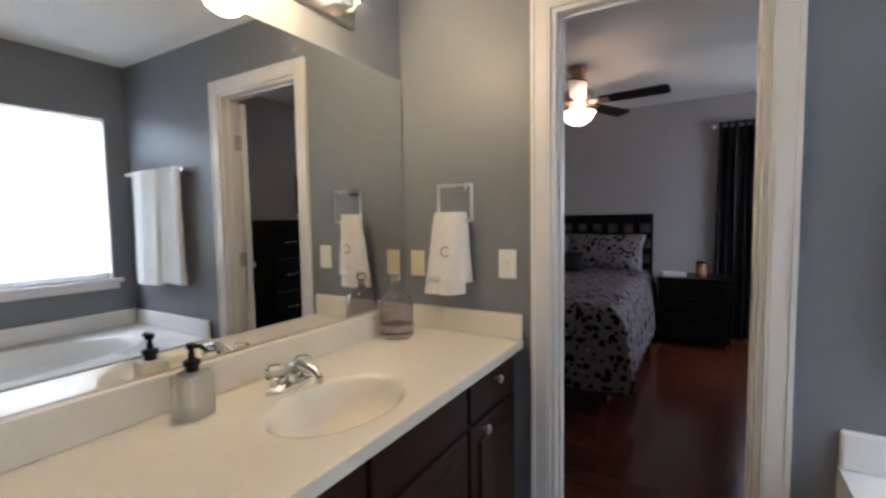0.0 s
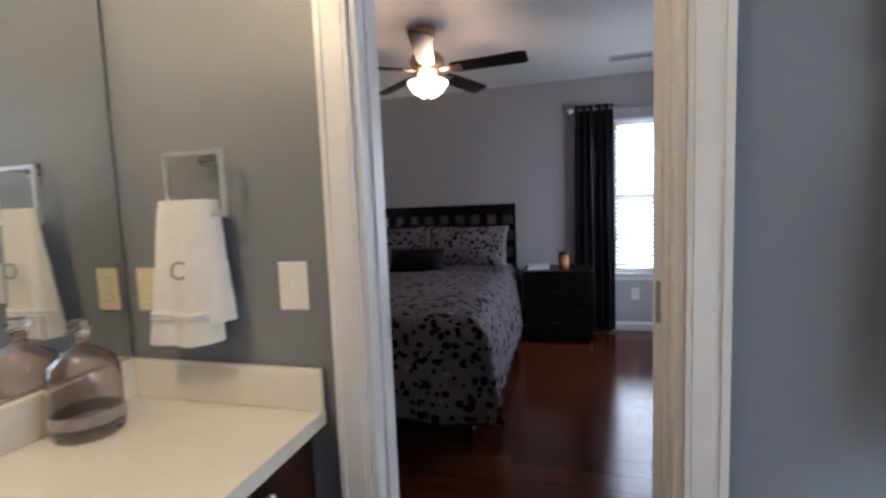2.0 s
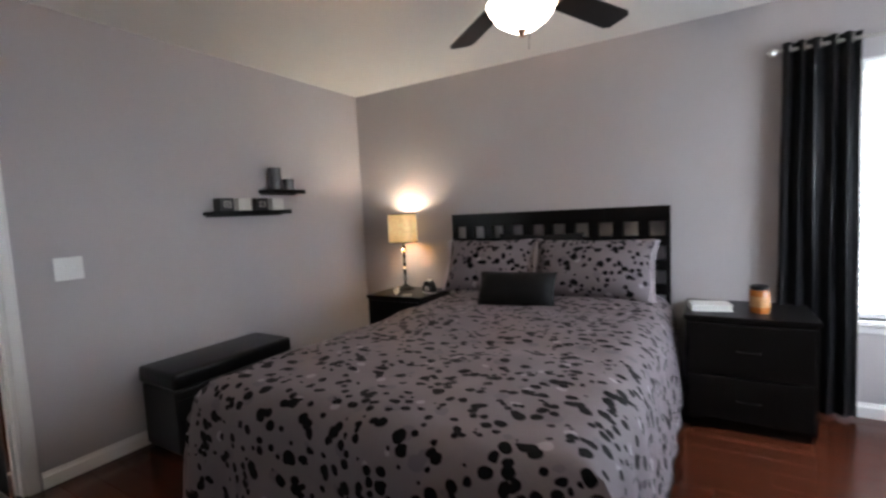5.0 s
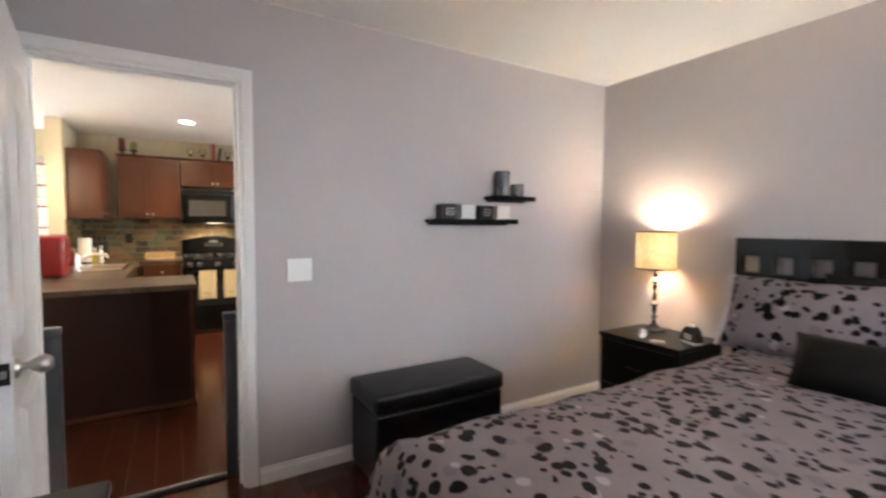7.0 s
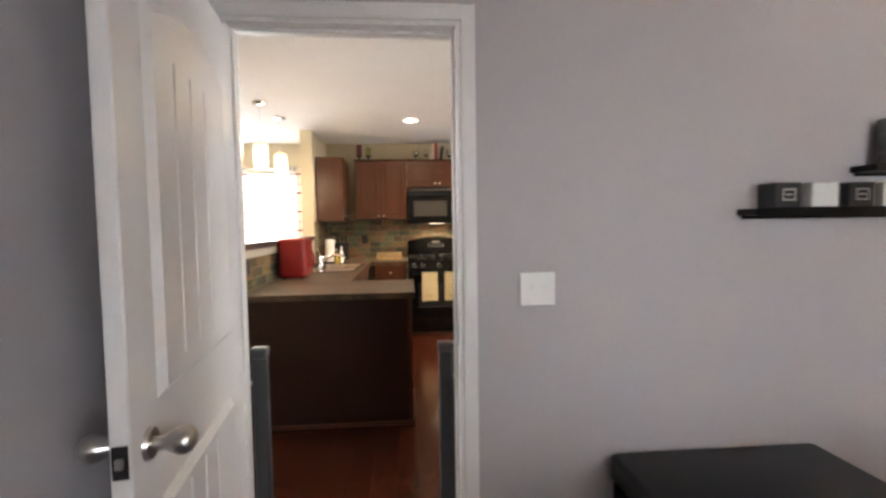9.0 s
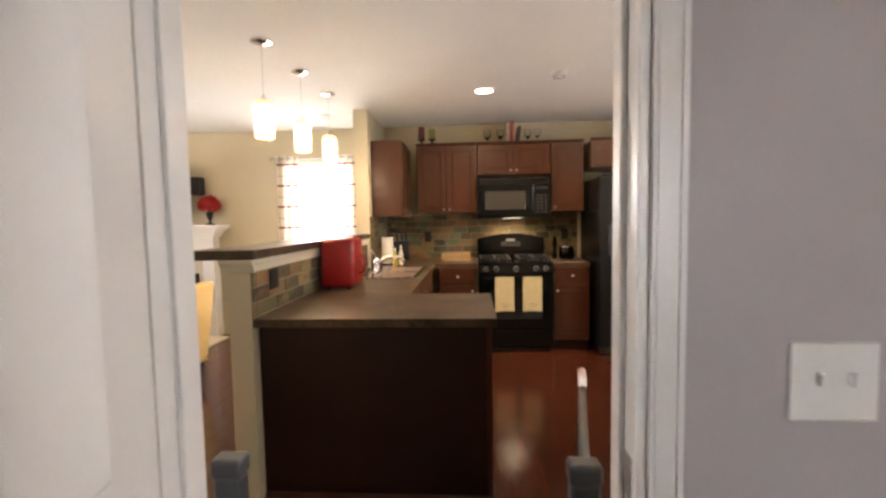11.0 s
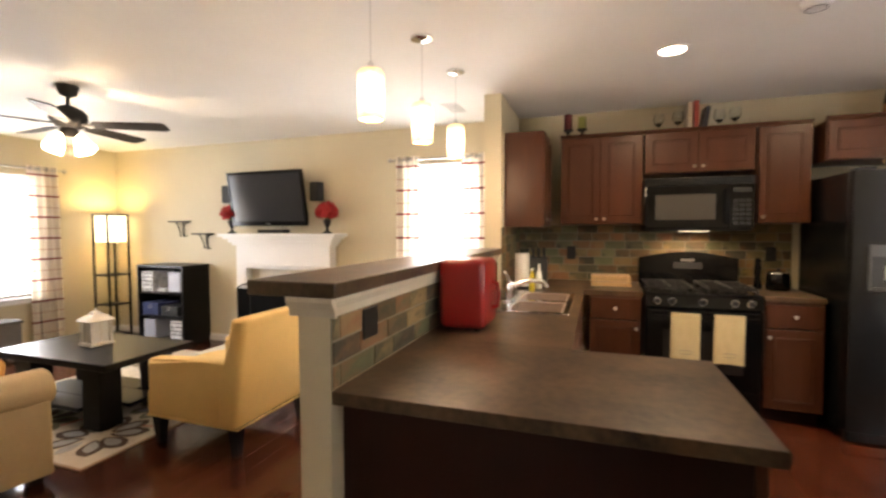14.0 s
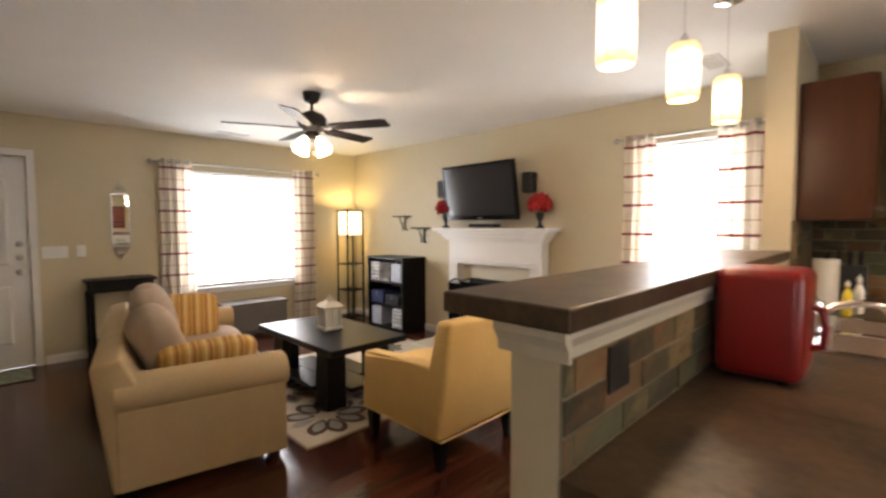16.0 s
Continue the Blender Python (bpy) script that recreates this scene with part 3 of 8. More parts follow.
def skirting():
    bm = bmesh.new()
    baseboard(bm, "x", BW, 1, 3.36, BN)
    baseboard(bm, "y", BN, -1, BW + 0.016, BE - 0.016)
    baseboard(bm, "x", BE, -1, BS, BN)
    baseboard(bm, "y", BS, 1, 0.66, BE - 0.016)
    baseboard(bm, "y", BS, 1, BW + 0.03, DB[0] - 0.08)
    structure("baseboard", bm, TRIM, "white moulded baseboard round the bedroom", "baseboard")
    bm = bmesh.new()
    baseboard(bm, "x", WX, 1, SY, -1.55)
    baseboard(bm, "x", WX, 1, 0.17, 1.89)
    baseboard(bm, "y", SY, 1, WX + 0.016, FRONT_DOOR[0] - 0.08)
    baseboard(bm, "y", SY, 1, FRONT_DOOR[1] + 0.08, -2.02)
    baseboard(bm, "y", 1.887, -1, WX + 0.016, -4.10)
    baseboard(bm, "x", KX, -1, 3.36, BN)
    baseboard(bm, "y", BN, -1, -6.5, KX - 0.016)
    baseboard(bm, "x", -2.02, -1, SY, NB - 0.12)
    structure("baseboard_living", bm, TRIM, "white moulded baseboard round kitchen and living room", "baseboard")


skirting()


def casing(name, axis, face, out, a, b, top, label, w=0.075, bottom=0.0, frame_all=False):
    """Moulded trim round an opening on one face of a wall."""
    bm = bmesh.new()

    def strip(u0, u1, w0, w1, upright):
        # a flat board with a raised outer bead and a thinner inner edge
        if upright:
            inner_low = abs(u0 - (a + b) / 2) < abs(u1 - (a + b) / 2)
            cuts = [(0.0, 0.14, 0.012), (0.14, 0.80, 0.0145), (0.80, 1.0, 0.0185)]
            for f0, f1, d in cuts:
                p, q = (u0 + (u1 - u0) * f0, u0 + (u1 - u0) * f1) if inner_low else (u1 - (u1 - u0) * f1, u1 - (u1 - u0) * f0)
                lo, hi = sorted((face, face + out * d))
                box(bm, lo, hi, p, q, w0, w1, 0.0005) if axis == "x" else box(bm, p, q, lo, hi, w0, w1, 0.0005)
        else:
            for f0, f1, d in ((0.0, 0.14, 0.012), (0.14, 0.80, 0.0145), (0.80, 1.0, 0.0185)):
                lo, hi = sorted((face, face + out * d))
                p, q = w0 + (w1 - w0) * f0, w0 + (w1 - w0) * f1
                box(bm, lo, hi, u0, u1, p, q, 0.0005) if axis == "x" else box(bm, u0, u1, lo, hi, p, q, 0.0005)
    strip(a - w, a, bottom, top + w, True)
    strip(b, b + w, bottom, top + w, True)
    strip(a, b, top, top + w, False)
    return structure(name, bm, TRIM, label, "trim")


def jamb(name, axis, lo, hi, a, b, top, label):
    bm = bmesh.new()
    for u0, u1, w0, w1 in ((a, a + 0.018, 0, top), (b - 0.018, b, 0, top), (a + 0.018, b - 0.018, top - 0.018, top)):
        box(bm, lo, hi, u0, u1, w0, w1, 0.002) if axis == "x" else box(bm, u0, u1, lo, hi, w0, w1, 0.002)
    m = (lo + hi) / 2
    for u0, u1, w0, w1 in ((a + 0.018, a + 0.029, 0, top - 0.018), (b - 0.029, b - 0.018, 0, top - 0.018), (a + 0.029, b - 0.029, top - 0.029, top - 0.018)):
        box(bm, m - 0.02, m + 0.014, u0, u1, w0, w1, 0.002) if axis == "x" else box(bm, u0, u1, m - 0.02, m + 0.014, w0, w1, 0.002)
    return structure(name, bm, TRIM, label, "trim")


casing("trim_bath_door", "y", NB, -1, DB[0], DB[1], 2.03, "white moulded casing round the bathroom doorway")
casing("trim_bath_door_bedroom", "y", BS, 1, DB[0], DB[1], 2.03, "white moulded casing round the bathroom doorway, bedroom side")
JAMB_BATH = jamb("jamb_bath_door", "y", NB - 0.001, BS + 0.001, DB[0], DB[1], 2.03, "white door jamb of the bathroom")
casing("trim_bed_door", "x", BW, 1, DD[0], DD[1], 2.045, "white moulded casing round the bedroom doorway", w=0.048)
casing("trim_bed_door_kitchen", "x", KX, -1, DD[0], DD[1], 2.045, "white moulded casing round the bedroom doorway, kitchen side", w=0.048)
JAMB_BED = jamb("jamb_bed_door", "x", KX - 0.001, BW + 0.001, DD[0], DD[1], 2.045, "white door jamb of the bedroom")
casing("trim_pantry_door", "x", -6.50, 1, PANTRY[0], PANTRY[1], 2.09, "white moulded casing round the pantry door", w=0.065)
casing("trim_front_door", "y", SY, 1, FRONT_DOOR[0], FRONT_DOOR[1], 2.04, "white casing round the entrance door", w=0.06)


# ---------------------------------------------------------------- doors
def panel_door(name, w, h, label, at, rz, knobs=("left",), thick=0.035, arch=True, kind="structure", knob_style="ball"):
    """A moulded two-panel door, hinged at its origin and reaching along +x; grooves run up the panels."""
    top = tagged(new(name), label, "door", "", kind)
    top.matrix_basis = pose(*at, 0, 0, rz)
    bm = B(0, w, -thick / 2, thick / 2, 0.012, h, 0.003)
    part("slab", bm, TRIM, top)
    edge = 0.115 * w / 0.76
    for z0, z1, arched in ((0.24, 0.80, False), (1.0, h - 0.16, arch)):
        for s in (-1, 1):
            y = s * thick / 2
            x0, x1 = edge, w - edge
            steps = 9
            def line(inset):
                pts = [(x0 + inset, z0 + inset), (x1 - inset, z0 + inset)]
                if arched:
                    for i in range(steps + 1):
                        f = i / steps
                        pts.append((x1 - inset - (x1 - x0 - 2 * inset) * f, z1 - inset - 0.06 + 0.06 * math.sin(math.pi * f)))
                else:
                    pts += [(x1 - inset, z1 - inset), (x0 + inset, z1 - inset)]
                return pts
            rim = bmesh.new()
            outer, mid, inner = line(0.0), line(0.018), line(0.05)
            loops = []
            for pts, d in ((outer, 0.0005), (mid, 0.015), (inner, 0.003)):
                loops.append([rim.verts.new((u, y + s * d, v)) for u, v in pts])
            n = len(outer)
            for a_, b_ in zip(loops, loops[1:]):
                for i in range(n):
                    rim.faces.new((a_[i], a_[(i + 1) % n], b_[(i + 1) % n], b_[i]))
            rim.faces.new(loops[-1])
            part("panel", rim, TRIM, top, smooth=True)
            if arch == "grooved":
                gb = bmesh.new()
                for k in range(1, 4):
                    gx = x0 + 0.05 + (x1 - x0 - 0.1) * k / 4
                    box(gb, gx - 0.004, gx + 0.004, min(y, y + s * 0.0055), max(y, y + s * 0.0055), z0 + 0.05, z1 - (0.13 if arched else 0.05), 0.002)
                part("bead", gb, TRIM, top)
    if knob_style:
        hx = w - 0.07
        for s in (-1, 1):
            y = s * thick / 2
            ro = rod(bmesh.new(), (hx, y, 0.93), (hx, y + s * 0.008, 0.93), 0.032, 0.029, 20)
            rose = part("rose", ro, NICKEL, top, "satin nickel rose", True)
            kb = lathe([(0.013, 0), (0.011, 0.012), (0.012, 0.024), (0.020, 0.034), (0.026, 0.048), (0.027, 0.060), (0.022, 0.072), (0.011, 0.079), (0, 0.080)], 20)
            kb.transform(pose(hx, y + s * 0.004, 0.93, -90 * s, 0, 0))
            part("door_knob", kb, NICKEL, top, "satin nickel knob", True)
        plate_ = part("latch_plate", B(w - 0.0005, w + 0.0015, -0.013, 0.013, 0.90, 0.96), IRON, top, "dark latch plate")
        part("latch_bolt", B(w + 0.0015, w + 0.009, -0.007, 0.007, 0.92, 0.94, 0.002), NICKEL, plate_, "nickel latch bolt")
    return top


panel_door("door_bedroom", 0.762, 2.0, "white moulded two-panel door with nickel knobs, standing open", (BW + 0.022, DD[0] + 0.012, 0.0), 7.4, arch="grooved")
panel_door("door_bathroom", 0.645, 2.0, "white panelled bathroom door swung wide open into the bedroom", (DB[1] - 0.02, BS + 0.028, 0.0), 30.0)
panel_door("door_pantry", 0.462, 2.065, "white two-panel arched pantry door, closed", (-6.516, PANTRY[1] - 0.018, 0.0), -90.0)
panel_door("door_front", 0.904, 2.03, "white panelled entrance door, closed", (FRONT_DOOR[1] - 0.003, SY - 0.045, 0.0), 180.0)
structure("trim_front_stop", join(B(FRONT_DOOR[0], FRONT_DOOR[0] + 0.03, SY - 0.09, SY - 0.068, 0, 2.06), B(FRONT_DOOR[1] - 0.03, FRONT_DOOR[1], SY - 0.09, SY - 0.068, 0, 2.06), B(FRONT_DOOR[0] + 0.03, FRONT_DOOR[1] - 0.03, SY - 0.09, SY - 0.068, 0, 0.03), B(FRONT_DOOR[0] + 0.03, FRONT_DOOR[1] - 0.03, SY - 0.09, SY - 0.068, 1.99, 2.06)), TRIM, "white painted door stop and sill", "door trim")



# ---------------------------------------------------------------- windows
def translucent(m, amount):
    nt = m.node_tree
    p = nt.nodes["Principled BSDF"]
    t = nt.nodes.new("ShaderNodeBsdfTranslucent")
    t.inputs["Color"].default_value = (0.85, 0.85, 0.83, 1)
    mx = nt.nodes.new("ShaderNodeMixShader")
    mx.inputs[0].default_value = amount
    nt.links.new(p.outputs[0], mx.inputs[1])
    nt.links.new(t.outputs[0], mx.inputs[2])
    nt.links.new(mx.outputs[0], nt.nodes["Material Output"].inputs["Surface"])


translucent(BLIND, 0.42)


def window(name, axis, face, out, a, b, z0, z1, label, casing_w=0.055, rail=True, mullion=False):
    """A sash window in an opening from a to b along the wall; out is the way into the room."""
    top = tagged(new(name), label, "window", "", "structure")

    def bx(bm, u0, u1, d0, d1, w0, w1, bev=0.002):
        lo, hi = sorted((face + out * d0, face + out * d1))
        return box(bm, lo, hi, u0, u1, w0, w1, bev) if axis == "x" else box(bm, u0, u1, lo, hi, w0, w1, bev)
    fr = bmesh.new()
    bx(fr, a, a + 0.035, -0.13, -0.06, z0, z1)
    bx(fr, b - 0.035, b, -0.13, -0.06, z0, z1)
    bx(fr, a + 0.035, b - 0.035, -0.13, -0.06, z1 - 0.035, z1)
    bx(fr, a + 0.035, b - 0.035, -0.13, -0.06, z0, z0 + 0.035)
    part("window_frame", fr, TRIM, top)
    zm = (z0 + z1) / 2
    if rail:
        part("meeting_rail", bx(bmesh.new(), a + 0.035, b - 0.035, -0.12, -0.075, zm - 0.014, zm + 0.014), TRIM, top)
    if mullion:
        um = (a + b) / 2
        part("mullion", bx(bmesh.new(), um - 0.012, um + 0.012, -0.122, -0.07, z0 + 0.035, zm - 0.02), TRIM, top)
    for lo, hi in ((z0 + 0.035, zm - 0.02), (zm + 0.02, z1 - 0.035)):
        pane = part("pane", bx(bmesh.new(), a + 0.035, b - 0.035, -0.100, -0.096, lo, hi, 0), GLASS, top, "clear glass pane")
        pane.visible_shadow = False
    part("window_sill", bx(bmesh.new(), a - 0.05, b + 0.05, -0.06, 0.045, z0 - 0.028, z0, 0.006), TRIM, top, "white sill")
    part("apron", bx(bmesh.new(), a - 0.03, b + 0.03, 0.0, 0.014, z0 - 0.075, z0 - 0.028, 0.003), TRIM, top)
    rv = bmesh.new()
    bx(rv, a - 0.001, a + 0.008, -0.06, 0.003, z0, z1)
    bx(rv, b - 0.008, b + 0.001, -0.06, 0.003, z0, z1)
    bx(rv, a + 0.008, b - 0.008, -0.06, 0.003, z1 - 0.008, z1 + 0.001)
    part("reveal", rv, TRIM, top)
    return top


def blinds(axis, face, out, a, b, z0, z1, label, pitch=0.042, tilt=32, stop=0.0):
    """Horizontal slat blinds hung inside an opening."""
    ob = thing("window_blind", (face, (a + b) / 2, z0) if axis == "x" else ((a + b) / 2, face, z0), label, "window blind")
    w, h = b - a - 0.03, z1 - z0

    def bx(bm, u0, u1, d0, d1, w0, w1, bev=0.0):
        lo, hi = sorted((out * d0, out * d1))
        return box(bm, lo, hi, u0, u1, w0, w1, bev) if axis == "x" else box(bm, u0, u1, lo, hi, w0, w1, bev)
    part("head_rail", bx(bmesh.new(), -w / 2, w / 2, -0.055, -0.012, h - 0.06, h - 0.012, 0.004), BLIND, ob)
    slat = bx(bmesh.new(), -w / 2, w / 2, -0.025, 0.023, -0.0015, 0.0015, 0.0)
    me = None
    n = int((h - 0.12 - stop) / pitch)
    for i in range(n):
        m = pose(0, 0, h - 0.085 - pitch * i, 0, tilt * out, 0) if axis == "x" else pose(0, 0, h - 0.085 - pitch * i, -tilt * out, 0, 0)
        m = Matrix.Translation((-0.033 * out, 0, 0) if axis == "x" else (0, -0.033 * out, 0)) @ m
        if me is None:
            s = part("slat", slat, BLIND, ob)
            me = s.data
        else:
            s = new("slat", me)
            s.parent = ob
        s.matrix_basis = m
    zb = h - 0.085 - pitch * n
    part("bottom_rail", bx(bmesh.new(), -w / 2, w / 2, -0.05, -0.014, zb - 0.012, zb + 0.008, 0.003), BLIND, ob)
    for u in (-w * 0.36, w * 0.36):
        part("ladder_cord", bx(bmesh.new(), u - 0.0015, u + 0.0015, -0.013, -0.010, zb, h - 0.05), BLIND, ob)
    return ob


def curtain_panel(name, axis, face, out, a, b, z0, z1, material, label, folds=5, depth=0.035, gather=0.12, seed=0, group=""):
    """A hanging cloth with grommet folds; gather narrows it towards the top."""
    at = (face, (a + b) / 2, z0) if axis == "x" else ((a + b) / 2, face, z0)
    ob = thing(name, at, label, "curtain", group)
    w, h = b - a, z1 - z0
    bm = bmesh.new()
    nu, nv = folds * 10, 14
    grid = []
    for j in range(nv + 1):
        v = j / nv
        row = []
        wid = w * (1 - gather * v)
        for i in range(nu + 1):
            u = i / nu
            ph = u * folds * 2 * math.pi
            amp = depth * (0.75 + 0.35 * noise.noise(Vector((u * 3 + seed, v * 1.2, seed))))
            d = amp * math.sin(ph + 0.5 * noise.noise(Vector((u * 2, v * 2.3 + seed, 1.7))))
            x = (u - 0.5) * wid + 0.012 * noise.noise(Vector((u * 4, v * 3, seed + 4)))
            row.append(bm.verts.new((d * out, x, v * h) if axis == "x" else (x, d * out, v * h)))
        grid.append(row)
    for j in range(nv):
        for i in range(nu):
            bm.faces.new((grid[j][i], grid[j][i + 1], grid[j + 1][i + 1], grid[j + 1][i]))
    bmesh.ops.solidify(bm, geom=bm.faces[:], thickness=0.003)
    part("cloth", bm, material, ob, smooth=True)
    for k in range(folds):
        u = -w * (1 - gather) / 2 + w * (1 - gather) * (k + 0.5) / folds
        z = h - 0.035
        c = (0, u, z) if axis == "x" else (u, 0, z)
        r = rod(bmesh.new(), (c[0] - 0.003, c[1], c[2]) if axis == "y" else (c[0], c[1] - 0.003, c[2]), (c[0] + 0.003, c[1], c[2]) if axis == "y" else (c[0], c[1] + 0.003, c[2]), 0.026, 0.026, 14)
        part("grommet", r, NICKEL, ob, "metal grommet ring", True)
    return ob


def curtain_rod(axis, face, out, a, b, z, material, label, off=0.08):
    at = (face, (a + b) / 2, z) if axis == "x" else ((a + b) / 2, face, z)
    ob = thing("curtain_rod", at, label, "curtain rod")
    hw = (b - a) / 2

    def P(u, d, w=0.0):
        return (out * d, u, w) if axis == "x" else (u, out * d, w)
    part("bar", R_(P(-hw, off), P(hw, off), 0.0105), material, ob, smooth=True)
    for s in (-1, 1):
        part("finial", tube([P(s * hw, off), P(s * (hw + 0.012), off), P(s * (hw + 0.03), off), P(s * (hw + 0.05), off)], [0.011, 0.022, 0.026, 0.008], 12), material, ob, smooth=True)
        part("bracket", tube([P(s * (hw - 0.05), 0.0), P(s * (hw - 0.05), off)], 0.008, 8), material, ob, smooth=True)
    return ob


window("window_bath", "x", BE, -1, *BATH_WIN, "white sash window over the bathtub")
blinds("x", BE, -1, *BATH_WIN, "closed white slatted blind in the bathroom window", tilt=66)
window("window_bedroom_north", "y", BN, -1, *BED_WIN, "white sash window in the bedroom")
blinds("y", BN, -1, *BED_WIN, "white slatted blind, slats open, in the bedroom window", tilt=28)
window("window_bedroom_east", "x", BE, -1, *EAST_WIN, "white sash window in the bedroom's side wall")
blinds("x", BE, -1, *EAST_WIN, "white slatted blind in the bedroom's side window", tilt=35)
window("window_south", "y", SY, 1, *SOUTH_WIN, "wide white living room window, bright with daylight", mullion=True)
window("window_dining", "y", BN, -1, *DINING_WIN, "wide white window beside the round table")
window("window_west", "x", WX, 1, *WEST_WIN, "tall white window beside the fireplace, bright with daylight")


def backdrop(name, x0, x1, y0, y1):
    structure(name, B(x0, x1, y0, y1, -0.14, 4.5), OUTSIDE, "overexposed daylight outside the windows", "backdrop")


backdrop("backdrop_east", 3.6, 3.62, -2.0, 8.4)
backdrop("backdrop_north", -7.0, 3.6, 8.4, 8.42)
backdrop("backdrop_south", -9.5, -2.0, -5.6, -5.58)
backdrop("backdrop_west", -9.52, -9.5, -5.6, 5.0)


def wall_plate(axis, face, out, u, z, w, h, toggles, label, style="toggle", material=None, category="light switch"):
    """A switch or socket plate on a wall."""
    ob = thing("wall_plate", (face, u, z) if axis == "x" else (u, face, z), label, category)

    def bx(u0, u1, d0, d1, w0, w1, bev=0.002):
        lo, hi = sorted((out * d0, out * d1))
        return B(lo, hi, u0, u1, w0, w1, bev) if axis == "x" else B(u0, u1, lo, hi, w0, w1, bev)
    material = material or PLATE
    part("plate", bx(-w / 2, w / 2, 0, 0.006, -h / 2, h / 2, 0.003), material, ob)
    for k in range(toggles):
        c = (k - (toggles - 1) / 2) * 0.046
        if style == "toggle":
            part("toggle", bx(c - 0.005, c + 0.005, 0.006, 0.016, -0.004, 0.016, 0.002), material, ob)
        elif style == "rocker":
            part("rocker", bx(c - 0.016, c + 0.016, 0.006, 0.009, -0.033, 0.033, 0.002), material, ob)
        elif style == "socket":
            for s in (-1, 1):
                part("socket", bx(c - 0.015, c + 0.015, 0.006, 0.008, s * 0.02 - 0.013, s * 0.02 + 0.013, 0.003), material, ob)
    return ob


# ---------------------------------------------------------------- bathroom
CT = 0.77       # vanity top


def vanity():
    x0, x1, y0, y1 = MX + 0.003, -0.235, 0.45, NB - 0.003
    ob = thing("vanity_cabinet", ((x0 + x1) / 2, (y0 + y1) / 2, 0), "espresso-stained wooden bathroom vanity with doors and drawers", "cabinet")
    inv = ob.matrix_basis.inverted()

    def P(name, bm, m, parent=None, label="", smooth=False):
        return part(name, turned(bm, inv), m, parent or ob, label, smooth)
    P("body", join(B(x0, x1 - 0.02, y0, y1, 0.09, 0.58), B(x1 - 0.045, x1 - 0.02, y0, y1, 0.58, CT - 0.036), B(x0, x1 - 0.045, y0, y0 + 0.02, 0.58, CT - 0.036)), ESPRESSO)
    P("toe_kick", B(x0, x1 - 0.08, y0, y1, 0.0, 0.09), ESPRESSO)
    rows = [(1.86, 2.25), (0.86, 1.34), (1.36, 1.84), (0.48, 0.84)]
    for i, (a, b) in enumerate(rows):
        if i == 0:
            fronts = [(0.58, 0.715), (0.12, 0.56)]
        else:
            fronts = [(0.12, 0.56), (0.58, 0.715)]
        for z0, z1 in fronts:
            bm = B(x1 - 0.02, x1 - 0.004, a, b, z0, z1, 0.003)
            tall = z1 - z0 > 0.2
            d = P("door" if tall else "drawer_front", bm, ESPRESSO)
            if tall:
                P("raised_panel", B(x1 - 0.004, x1 + 0.004, a + 0.06, b - 0.06, z0 + 0.06, z1 - 0.06, 0.006), ESPRESSO, d)
            ky, kz = ((a + b) / 2, (z0 + z1) / 2 + 0.03) if not tall else (a + 0.09, z1 - 0.025)
            if i == 0 or tall:
                kb = lathe([(0.006, 0), (0.006, 0.012), (0.015, 0.018), (0.016, 0.026), (0.009, 0.032), (0, 0.033)], 14)
                kb.transform(pose(x1 - 0.004, ky, kz, 0, 90, 0))
                P("knob", kb, NICKEL, d, "round nickel knob", True)


vanity()


